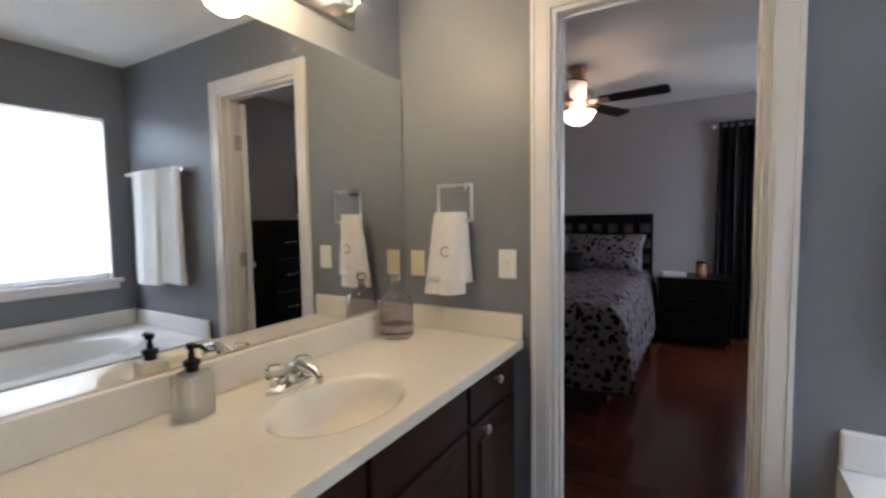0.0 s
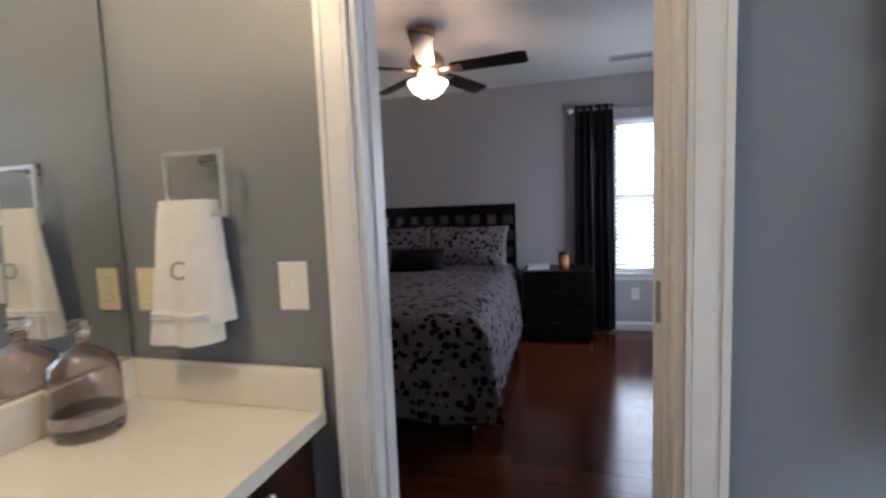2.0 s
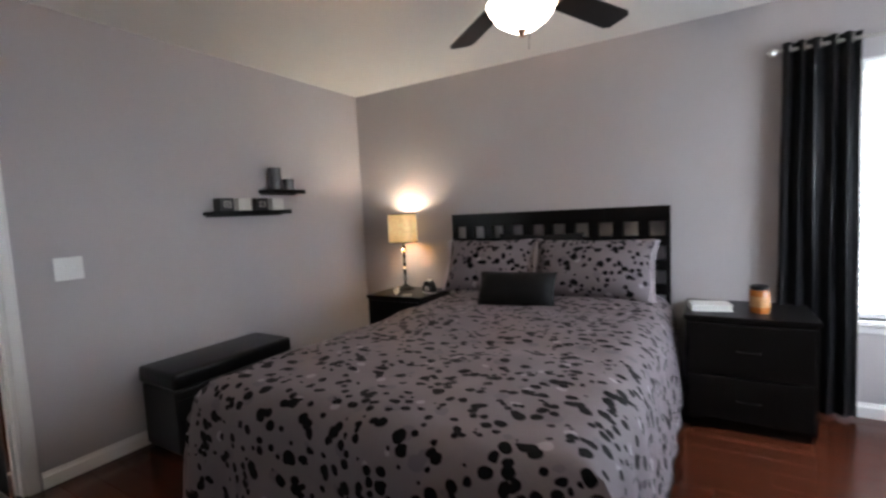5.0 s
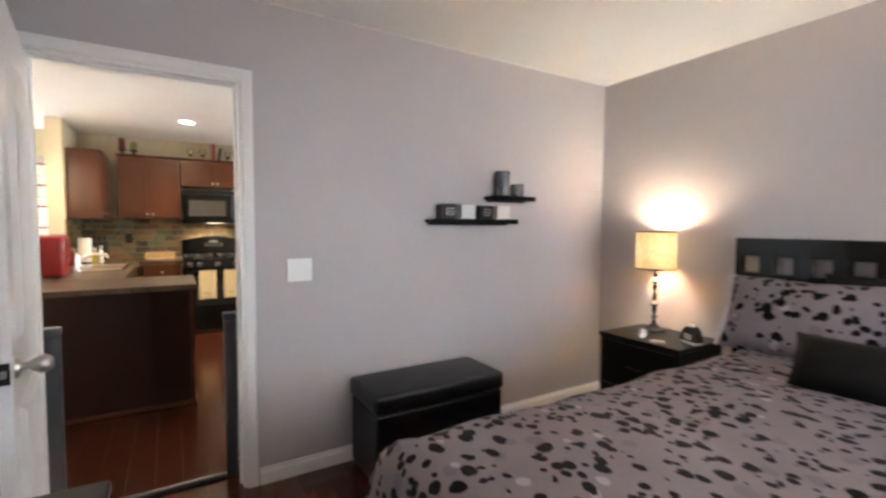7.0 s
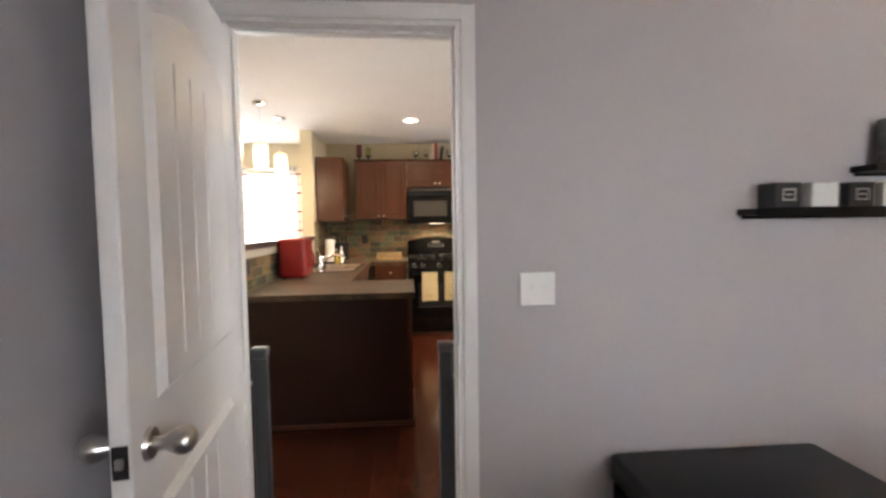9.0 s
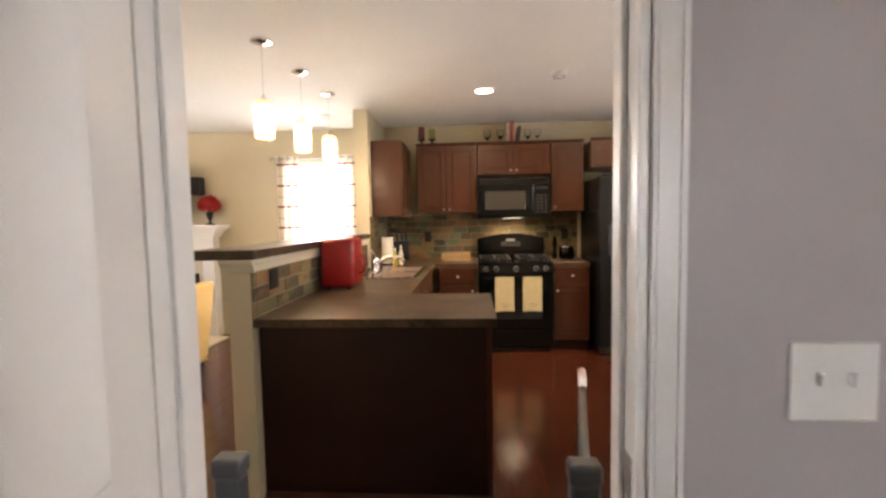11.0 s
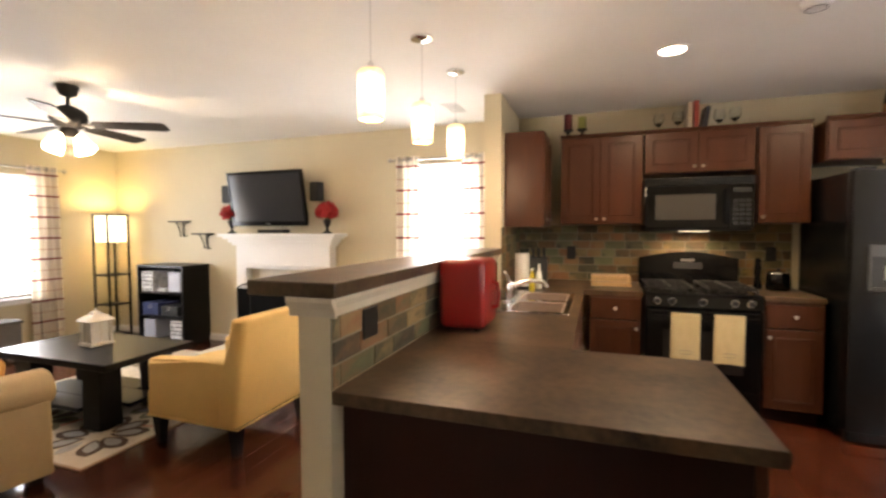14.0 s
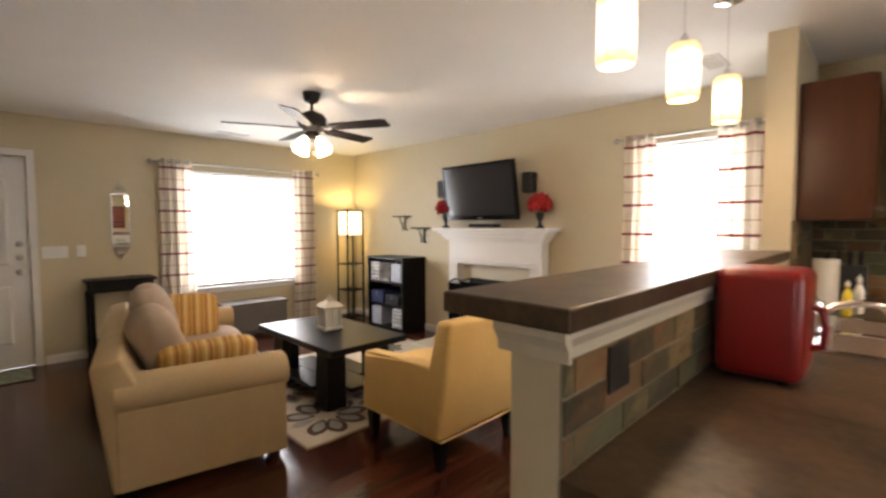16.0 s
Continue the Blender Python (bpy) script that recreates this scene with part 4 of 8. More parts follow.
def vanity_top():
    ob = thing("bathroom_washbasin", (-0.5, 1.37, CT - 0.035), "cream cultured marble vanity top with an integral oval basin", "countertop")
    inv = ob.matrix_basis.inverted()
    cx, cy, rx, ry = -0.435, 1.47, 0.155, 0.215
    x0, x1, y0, y1 = MX + 0.003, -0.212, 0.43, NB - 0.003
    bm = bmesh.new()
    n = 48
    rings = []
    # outer rectangle, basin rim, then down the bowl
    outer = []
    for i in range(n):
        t = 2 * math.pi * i / n
        c, s = math.cos(t), math.sin(t)
        k = min(((x1 - cx) if c > 0 else (cx - x0)) / max(abs(c), 1e-6), ((y1 - cy) if s > 0 else (cy - y0)) / max(abs(s), 1e-6))
        outer.append((cx + c * k, cy + s * k))
    for cxn, cyn in ((x0, y0), (x0, y1), (x1, y0), (x1, y1)):
        i = min(range(n), key=lambda q: (outer[q][0] - cxn) ** 2 + (outer[q][1] - cyn) ** 2)
        outer[i] = (cxn, cyn)
    rings.append([bm.verts.new((u, v, CT - 0.035)) for u, v in outer])
    rings.append([bm.verts.new((u, v, CT - 0.006)) for u, v in outer])
    rings.append([bm.verts.new((cx + (u - cx) * 0.994, cy + (v - cy) * 0.998, CT)) for u, v in outer])
    for f, dz in ((1.06, 0), (1.0, -0.003), (0.95, -0.014), (0.86, -0.05), (0.7, -0.09), (0.45, -0.115), (0.12, -0.125)):
        rings.append([bm.verts.new((cx + rx * f * math.cos(2 * math.pi * i / n), cy + ry * f * math.sin(2 * math.pi * i / n), CT + dz)) for i in range(n)])
    for a, b in zip(rings, rings[1:]):
        for i in range(n):
            bm.faces.new((a[i], a[(i + 1) % n], b[(i + 1) % n], b[i]))
    bm.faces.new(rings[-1])
    part("slab", turned(bm, inv), CULTURED, ob, smooth=True)
    part("backsplash", turned(B(x0, x0 + 0.02, y0, y1, CT + 0.0005, CT + 0.104, 0.005, 2), inv), CULTURED, ob)
    part("side_splash", turned(B(x0 + 0.021, x1, y1 - 0.02, y1, CT + 0.0005, CT + 0.104, 0.005, 2), inv), CULTURED, ob)
    part("drain", turned(lathe([(0.0, 0.004), (0.02, 0.004), (0.024, 0.0)][::-1], 18, (cx, cy, CT - 0.124)), inv), CHROME, ob, "chrome drain", True)
    part("overflow", turned(B(cx + 0.10, cx + 0.112, cy - 0.012, cy + 0.012, CT - 0.074, CT - 0.066, 0.003), inv), BLACK, ob)


vanity_top()


def mirror():
    ob = thing("wall_mirror", (MX, 1.4, CT + 0.11), "large frameless wall mirror over the vanity", "mirror")
    part("mirror_glass", B(0.001, 0.006, -0.95, 0.872, 0.0, 1.0, 0.0015), MIRROR, ob)
    part("channel", B(0.0005, 0.008, -0.95, 0.872, -0.006, 0.0), NICKEL, ob, "thin metal channel")


mirror()


def vanity_light():
    ob = thing("vanity_light", (MX, 1.50, 1.995), "brushed nickel vanity light bar with frosted glass shades, lit", "wall lamp")
    part("back_plate", B(0.001, 0.022, -0.42, 0.46, 0.0, 0.075, 0.006, 2), NICKEL, ob)
    for y in (-0.32, 0.04, 0.40):
        part("arm", tube([(0.02, y, 0.037), (0.07, y, 0.037), (0.085, y, 0.06)], 0.009, 8), NICKEL, ob, smooth=True)
        part("cup", lathe([(0.012, 0), (0.026, 0.01), (0.03, 0.03)], 16, (0.085, y, 0.06)), NICKEL, ob, smooth=True)
        part("shade", lathe([(0.028, 0.03), (0.042, 0.06), (0.055, 0.11), (0.062, 0.15), (0.058, 0.15), (0.05, 0.11), (0.03, 0.04)], 20, (0.085, y, 0.055)), LIGHT_BOWL, ob, "lit frosted glass shade", True)


vanity_light()


def faucet():
    ob = thing("bathroom_faucet", (-0.635, 1.47, CT + 0.001), "chrome basin faucet with clear acrylic knobs", "faucet")
    part("base", turned(lathe([(0.0, 0), (0.03, 0), (0.03, 0.012), (0.02, 0.022), (0, 0.024)], 20, sy=2.7), Matrix.Identity(4)), CHROME, ob, smooth=True)
    part("spout", tube([(0, 0, 0.01), (0.01, 0, 0.055), (0.05, 0, 0.075), (0.10, 0, 0.066), (0.125, 0, 0.05)], [0.02, 0.019, 0.016, 0.014, 0.012], 12), CHROME, ob, smooth=True)
    part("aerator", R_((0.122, 0, 0.034), (0.124, 0, 0.052), 0.012), CHROME, ob, smooth=True)
    for s in (-1, 1):
        part("stem", R_((0, s * 0.052, 0.015), (0, s * 0.052, 0.04), 0.012), CHROME, ob, smooth=True)
        part("handle", lathe([(0.014, 0), (0.027, 0.008), (0.028, 0.034), (0.02, 0.042), (0, 0.043)], 10, (0, s * 0.052, 0.037)), GLASS, ob, "clear acrylic knob")


faucet()


def soap_bottle():
    ob = thing("soap_dispenser", (-0.685, 1.215, CT + 0.001), "square clear glass soap dispenser with a dark metal pump", "soap dispenser")
    part("bottle", turned(join(B(-0.036, 0.036, -0.036, 0.036, 0, 0.118, 0.010, 2)), pose(0, 0, 0, 0, 0, 12)), SOAP_GLASS, ob, "clear glass", True)
    part("neck", lathe([(0.015, 0), (0.015, 0.014), (0.02, 0.016), (0.02, 0.028), (0.008, 0.032), (0.006, 0.055), (0.012, 0.058), (0.012, 0.07), (0, 0.072)], 16, (0, 0, 0.118)), IRON, ob, "dark bronze pump", True)
    part("nozzle", tube([(0, 0, 0.182), (0.03, 0.005, 0.184), (0.05, 0.008, 0.176)], [0.007, 0.006, 0.004], 8), IRON, ob, smooth=True)
    part("dip_tube", R_((0, 0, 0.008), (0, 0, 0.117), 0.003, n=6), PLATE, ob)


soap_bottle()


def decanter():
    ob = thing("glass_bottle", (-0.69, 2.075, CT + 0.001), "round clear glass bottle with a ground glass band", "bottle")
    ob.matrix_basis = ob.matrix_basis @ Matrix.Diagonal((1.13, 1.13, 1.1, 1.0))
    part("glass", lathe([(0, 0), (0.056, 0), (0.061, 0.012), (0.061, 0.12), (0.055, 0.15), (0.03, 0.172), (0.014, 0.182), (0.013, 0.205), (0.022, 0.212), (0.018, 0.212), (0.010, 0.2), (0.011, 0.18), (0.028, 0.168), (0.05, 0.147), (0.056, 0.118), (0.056, 0.016), (0, 0.012)], 28), BOTTLE_GLASS, ob, smooth=True)
    part("stopper", lathe([(0.009, 0.196), (0.012, 0.212), (0.022, 0.222), (0.014, 0.235), (0, 0.238)], 14), GLASS, ob, smooth=True)
    part("band", lathe([(0.0617, 0.03), (0.0622, 0.034), (0.0622, 0.05), (0.0617, 0.054)], 28), material("etched_band", (0.32, 0.27, 0.27), 0.5, vary=0.4, scale=60), ob, "etched grey band", True)


decanter()


def draped(w, h, d, folds, seed=0, taper=0.0, splay=0.0):
    """A folded towel: a closed soft sheet hanging from its top edge, front at -y."""
    bm = bmesh.new()
    nu, nv = 16, 14
    sides = []
    for s in (1, -1):
        grid = []
        for j in range(nv + 1):
            v = j / nv
            row = []
            ww = w * (1 - taper * v)
            for i in range(nu + 1):
                u = i / nu
                fold = 0.3 * d * math.sin(u * folds * math.pi + seed) * (1 - 0.4 * v)
                edge = math.sqrt(max(0.0, 1 - (2 * u - 1) ** 6))
                thick = d * (0.5 + 0.5 * (1 - v)) * edge
                row.append(bm.verts.new(((u - 0.5) * ww + splay * (1 - v), -fold * 0.5 - s * thick / 2 + 0.004 * noise.noise(Vector((u * 5, v * 5, seed))), h * v - 0.012 * (1 - v) * math.sin(u * 2.2 + seed))))
            grid.append(row)
        sides.append(grid)
        for j in range(nv):
            for i in range(nu):
                bm.faces.new((grid[j][i], grid[j][i + 1], grid[j + 1][i + 1], grid[j + 1][i]))
    a, b = sides
    rim = [a[0][i] for i in range(nu + 1)] + [a[j][nu] for j in range(1, nv + 1)] + [a[nv][i] for i in range(nu - 1, -1, -1)] + [a[j][0] for j in range(nv - 1, 0, -1)]
    rim2 = [b[0][i] for i in range(nu + 1)] + [b[j][nu] for j in range(1, nv + 1)] + [b[nv][i] for i in range(nu - 1, -1, -1)] + [b[j][0] for j in range(nv - 1, 0, -1)]
    for i in range(len(rim)):
        k = (i + 1) % len(rim)
        bm.faces.new((rim[i], rim[k], rim2[k], rim2[i]))
    bmesh.ops.remove_doubles(bm, verts=bm.verts[:], dist=0.0004)
    return bm


def towel_ring():
    ob = thing("towel_ring", (-0.49, NB, 1.25), "square chrome towel ring on the wall", "towel ring")
    part("mount", B(-0.03, 0.03, -0.012, 0.0, 0.125, 0.165, 0.004), CHROME, ob)
    part("post", R_((0, -0.01, 0.146), (0, -0.055, 0.146), 0.009), CHROME, ob, smooth=True)
    r = bmesh.new()
    for a, b in (((-0.078, -0.055, 0.146), (0.078, -0.055, 0.146)), ((-0.078, -0.055, 0.0), (0.078, -0.055, 0.0))):
        box(r, a[0] - 0.006, b[0] + 0.006, -0.06, -0.05, a[2] - 0.006, a[2] + 0.006, 0.002)
    for x in (-0.078, 0.078):
        box(r, x - 0.006, x + 0.006, -0.06, -0.05, 0.006, 0.14, 0.002)
    part("ring", r, material("bright_nickel", (0.88, 0.87, 0.86), 0.35, metal=1.0, vary=0.03), ob)
    tw = thing("hand_towel", (-0.515, NB - 0.062, 0.952), "folded white hand towel with an embroidered letter, hung on the ring", "towel")
    part("cloth", turned(draped(0.19, 0.335, 0.060, 3.4, 0.6, 0.30, -0.022), pose(0, -0.004, 0)), TERRY, tw, smooth=True)
    part("back_fold", turned(draped(0.14, 0.300, 0.055, 2.6, 2.1, 0.25, 0.006), pose(0.022, 0.016, 0.034)), TERRY, tw, smooth=True)
    for k, z in enumerate((0.062, 0.074)):
        part("woven_band", turned(draped(0.182 - 0.002 * k, 0.007, 0.063, 3.4, 0.6, 0.0, 0.0), pose(-0.018 + 0.001 * k, -0.0045, z)), TERRY, tw, smooth=True)
    c = bpy.data.curves.new("letter", "FONT")
    c.body, c.size, c.extrude = "C", 0.062, 0.0012
    lt = new("letter_scratch", c)
    me = bpy.data.meshes.new_from_object(lt.evaluated_get(bpy.context.evaluated_depsgraph_get()))
    bpy.data.objects.remove(lt)
    me.materials.append(material("grey_thread", (0.30, 0.29, 0.28), 0.8))
    let = new("embroidered_letter", me)
    let.parent = tw
    let.matrix_basis = pose(-0.024, -0.040, 0.15, 86, 0, 0)
    tagged(let, "grey embroidered letter")


towel_ring()
wall_plate("y", NB, -1, -0.278, 1.072, 0.078, 0.118, 1, "white single toggle switch plate by the bathroom door", "toggle")
wall_plate("y", NB, -1, -0.715, 1.06, 0.074, 0.116, 1, "almond socket plate behind the hanging hand towel", "socket", ALMOND, "socket")


def towel_bar():
    ob = thing("towel_bar", (1.22, NB, 1.60), "brushed nickel towel bar over the bathtub", "towel bar")
    part("bar", R_((-0.36, -0.065, 0), (0.36, -0.065, 0), 0.009), NICKEL, ob, smooth=True)
    for s in (-1, 1):
        part("post", tube([(s * 0.345, 0, 0), (s * 0.345, -0.02, 0), (s * 0.345, -0.065, 0), (s * 0.345, -0.08, 0)], [0.026, 0.012, 0.011, 0.015], 14), NICKEL, ob, smooth=True)
    t = thing("bath_towel", (1.185, NB - 0.068, 0.86), "two white bath towels folded over the bar", "towel")
    part("cloth", turned(draped(0.34, 0.765, 0.06, 4.2, 0.2, -0.04), pose(0.11, -0.012, -0.01)), TERRY, t, smooth=True)
    part("second_towel", turned(draped(0.30, 0.755, 0.055, 3.1, 1.4, 0.05, -0.01), pose(-0.12, 0.006, 0.008)), TERRY, t, "second folded towel", True)


towel_bar()


def bathtub():
    x0, x1, y0, y1, z = 0.76, BE - 0.003, 0.35, NB - 0.003, 0.515
    ob = thing("bathtub", ((x0 + x1) / 2, (y0 + y1) / 2, 0), "white acrylic garden bathtub with a raised splash rim", "bathtub")
    inv = ob.matrix_basis.inverted()
    cx, cy, rx, ry = (x0 + x1) / 2, (y0 + y1) / 2, 0.36, 0.78
    bm = bmesh.new()
    n = 48
    outer = []
    for i in range(n):
        t = 2 * math.pi * i / n
        c, s = math.cos(t), math.sin(t)
        k = min((x1 - cx) / max(abs(c), 1e-6), (y1 - cy) / max(abs(s), 1e-6))
        outer.append((cx + c * k, cy + s * k))
    for sx in (x0, x1):
        for sy in (y0, y1):
            i = min(range(n), key=lambda q: (outer[q][0] - sx) ** 2 + (outer[q][1] - sy) ** 2)
            outer[i] = (sx, sy)
    rings = [[bm.verts.new((u, v, 0.0)) for u, v in outer], [bm.verts.new((u, v, z)) for u, v in outer]]
    for f, dz in ((1.0, 0.0), (0.97, -0.012), (0.92, -0.1), (0.84, -0.28), (0.6, -0.36)):
        rings.append([bm.verts.new((cx + rx * f * math.cos(2 * math.pi * i / n), cy + ry * f * math.sin(2 * math.pi * i / n), z + dz)) for i in range(n)])
    for a, b in zip(rings, rings[1:]):
        for i in range(n):
            bm.faces.new((a[i], a[(i + 1) % n], b[(i + 1) % n], b[i]))
    bm.faces.new(rings[-1])
    part("basin", turned(bm, inv), TUB_WHITE, ob, smooth=True)
    part("splash_rim", turned(B(x0 + 0.001, x1 - 0.03, y1 - 0.028, y1, z + 0.001, z + 0.115, 0.008, 2), inv), TUB_WHITE, ob)
    part("splash_rim", turned(B(x1 - 0.028, x1, y0, y1, z + 0.001, z + 0.115, 0.008, 2), inv), TUB_WHITE, ob)
    part("spout", turned(tube([(cx, y0 + 0.07, z), (cx, y0 + 0.07, z + 0.13), (cx, y0 + 0.12, z + 0.16), (cx, y0 + 0.22, z + 0.13)], 0.017, 10), inv), CHROME, ob, "chrome tub spout", True)


bathtub()


for hz in (0.25, 1.02, 1.75):
    hx_, hy_ = DB[1] - 0.0185, BS - 0.002
    part("hinge_leaf", B(hx_ - 0.0015, hx_ + 0.001, hy_ - 0.062, hy_, hz - 0.045, hz + 0.045, 0.0005), NICKEL, JAMB_BATH, "satin nickel hinge leaf")
    part("hinge_knuckle", R_((hx_ - 0.004, hy_ + 0.004, hz - 0.045), (hx_ - 0.004, hy_ + 0.004, hz + 0.045), 0.006), NICKEL, JAMB_BATH, "satin nickel hinge knuckle", True)
part("strike_plate", B(DB[0] + 0.018, DB[0] + 0.0197, BS - 0.05, BS - 0.012, 0.92, 0.98), NICKEL, JAMB_BATH, "satin nickel strike plate")

part("strike_plate", B(BW - 0.055, BW - 0.012, DD[1] - 0.0197, DD[1] - 0.018, 0.90, 0.97, 0.0005), NICKEL, JAMB_BED, "satin nickel strike plate")

# ---------------------------------------------------------------- bedroom


def headboard_bed():
    bx0, bx1 = -1.747, -0.092
    ob = thing("bed", ((bx0 + bx1) / 2, 4.75, 0), "black-stained wooden bed with a square-cutout headboard", "bed")
    inv = ob.matrix_basis.inverted()
    y0, y1 = 5.875, 5.925
    pitch, size = 0.1662, 0.095
    bm = bmesh.new()
    cols = [bx0 + 0.08 + pitch * k for k in range(10)]
    levels = [1.278] + [1.173 - pitch * r - size - (pitch - size) / 2 for r in range(5)]
    for r in range(5):
        hi, lo = levels[r], levels[r + 1]
        zc0 = 1.173 - pitch * r - size
        holes = [(c - size / 2 + 0.0, c + size / 2, zc0, zc0 + size) for c in (cols if r == 0 else (cols[0], cols[-1]))]
        me = wall("y", y0, y1, bx0, bx1, lo, hi, holes)
        bm = join(bm, me)
    box(bm, bx0, bx1, y0, y1, 0.25, levels[5])
    part("headboard", turned(bm, inv), BLACKWOOD, ob)
    for x in (bx0 + 0.04, bx1 - 0.04):
        part("leg", turned(B(x - 0.035, x + 0.035, y0, y1, 0, 0.25, 0.003), inv), BLACKWOOD, ob)
    for x in (bx0 + 0.07, bx1 - 0.1):
        part("side_rail", turned(B(x, x + 0.03, 3.72, y0, 0.16, 0.36, 0.003), inv), BLACKWOOD, ob)
        part("foot_leg", turned(B(x - 0.01, x + 0.05, 3.68, 3.74, 0.0, 0.34, 0.003), inv), BLACKWOOD, ob)
    part("footboard", turned(B(bx0 + 0.12, bx1 - 0.12, 3.69, 3.72, 0.12, 0.36, 0.003), inv), BLACKWOOD, ob)
    part("mattress", turned(B(bx0 + 0.11, bx1 - 0.11, 3.73, y0 - 0.01, 0.36, 0.60, 0.05, 3), inv), TERRY, ob, "white mattress")


headboard_bed()


def thicken(bm, grid, t):
    """A second skin under a grid of vertices, joined along the rim."""
    bm.normal_update()
    up = 1 if grid[len(grid) // 2][len(grid[0]) // 2].normal.z > 0 else -1
    low = [[bm.verts.new(v.co - v.normal * t * up) for v in row] for row in grid]
    ny, nx = len(grid) - 1, len(grid[0]) - 1
    for j in range(ny):
        for i in range(nx):
            bm.faces.new((low[j][i], low[j + 1][i], low[j + 1][i + 1], low[j][i + 1]))
    rim = [(0, i) for i in range(nx)] + [(j, nx) for j in range(ny)] + [(ny, i) for i in range(nx, 0, -1)] + [(j, 0) for j in range(ny, 0, -1)]
    for a, b in zip(rim, rim[1:] + rim[:1]):
        bm.faces.new((grid[a[0]][a[1]], grid[b[0]][b[1]], low[b[0]][b[1]], low[a[0]][a[1]]))


def comforter():
    cx, y_foot, y_head = -0.865, 3.66, 5.80
    ob = thing("comforter", (cx, y_foot, 0.60), "lavender-grey satin comforter with black petal spots, spread over the bed", "bedding")
    bm = bmesh.new()
    half, r, drop = 0.66, 0.14, 0.41
    arc = r * math.pi / 2

    def prof(s):
        """Distance out from the flat top and the drop, for a length s past the flat edge."""
        if s <= 0:
            return 0.0, 0.0
        if s < arc:
            return r * math.sin(s / r), r * (1 - math.cos(s / r))
        return r + 0.10 * (s - arc), r + (s - arc)
    nx, ny = 72, 72
    S = half + arc + drop
    L = y_head - y_foot
    grid = []
    for j in range(ny + 1):
        b = -(arc + drop) + (L + arc + drop) * j / ny       # negative: past the foot
        row = []
        for i in range(nx + 1):
            a = -S + 2 * S * i / nx
            ox, dx = prof(abs(a) - half)
            oy, dy = prof(-b)
            x = math.copysign(min(abs(a), half) + ox, a)
            y = max(b, 0) - oy
            d = max(dx, dy)
            if min(dx, dy) > 0:
                k_ = min(dx, dy) / max(dx, dy)
                ox2, oy2 = ox * (1 - 0.30 * k_), oy * (1 - 0.30 * k_)
                x += math.copysign(ox2 - ox, a)
                y += oy - oy2
            hang = min(1.0, max(dx, dy) / 0.4)
            ripple = 0.022 * hang * math.sin(a * 13 if dy > dx else b * 12) + 0.02 * noise.noise(Vector((x * 2.3, y * 2.3, 0.0)))
            puff = 0.016 * abs(math.sin(a * 4.2)) * abs(math.sin(b * 4.2)) + 0.014 * noise.noise(Vector((x * 5, y * 5, 3.0)))
            if dy > dx:
                y -= ripple
            elif dx > 0:
                x += math.copysign(ripple, a)
            z = 0.085 - d + (puff if max(dx, dy) < r else puff * 0.4)
            row.append(bm.verts.new((x, y, z)))
        grid.append(row)
    for j in range(ny):
        for i in range(nx):
            bm.faces.new((grid[j][i], grid[j][i + 1], grid[j + 1][i + 1], grid[j + 1][i]))
    rim = [grid[j][0] for j in range(ny, 0, -2)] + [grid[0][i] for i in range(0, nx, 2)] + [grid[j][nx] for j in range(0, ny + 1, 2)]
    grid_hem = [tuple(v.co) for v in rim]
    thicken(bm, grid, 0.018)
    part("cover", bm, BEDDING, ob, smooth=True)
    hem = [grid_hem[k] for k in range(len(grid_hem))]
    part("hem_piping", tube(hem, 0.007, 8), CHARCOAL, ob, "dark corded hem", True)
    return ob


comforter()


def pillow(w, h, d, at, tilt, rz, mat, label, flange=0.0, seed=0):
    ob = thing("pillow", at, label, "pillow", "pillows on the bed", rz)
    bm = bmesh.new()
    n = 18
    for s in (1, -1):
        g = []
        for j in range(n + 1):
            row = []
            for i in range(n + 1):
                u, v = 2 * i / n - 1, 2 * j / n - 1
                k = max(0.0, (1 - abs(u) ** 2.6) * (1 - abs(v) ** 2.6))
                fl = 1 - 0.06 * (1 - abs(u)) * abs(v) - 0.0
                t = s * (d / 2 * k ** 0.55 + 0.006) + 0.012 * noise.noise(Vector((u * 2 + seed, v * 2, s)))
                row.append(bm.verts.new((u * w / 2 * (1 - 0.05 * (1 - abs(v) ** 2)), t, v * h / 2 * fl + h / 2)))
            g.append(row)
        for j in range(n):
            for i in range(n):
                bm.faces.new((g[j][i], g[j][i + 1], g[j + 1][i + 1], g[j + 1][i]))
    bmesh.ops.remove_doubles(bm, verts=bm.verts[:], dist=0.016)
    part("case", turned(bm, pose(0, 0, 0, tilt, 0, 0)), mat, ob, smooth=True)
    if flange:
        for s in (-1, 1):
            fb = bmesh.new()
            rows_ = []
            for j in range(13):
                v = 2 * j / 12 - 1
                x0 = s * (w / 2 * (1 - 0.05 * (1 - v * v)) - 0.02)
                wave = 0.008 * math.sin(5 * v + seed)
                ring = [(x0, -0.006 + wave), (x0 + s * flange, -0.004 + wave * 1.8), (x0 + s * flange, 0.004 + wave * 1.8), (x0, 0.006 + wave)]
                rows_.append([fb.verts.new((u, t, v * h / 2 * 0.99 + h / 2)) for u, t in ring])
            for a_, b_ in zip(rows_, rows_[1:]):
                for k in range(4):
                    fb.faces.new((a_[k], a_[(k + 1) % 4], b_[(k + 1) % 4], b_[k]))
            fb.faces.new(rows_[0][::-1])
            fb.faces.new(rows_[-1])
            part("flange", turned(fb, pose(0, 0, 0, tilt, 0, 0)), PALE_SATIN, ob, "pale satin flange", True)
    return ob


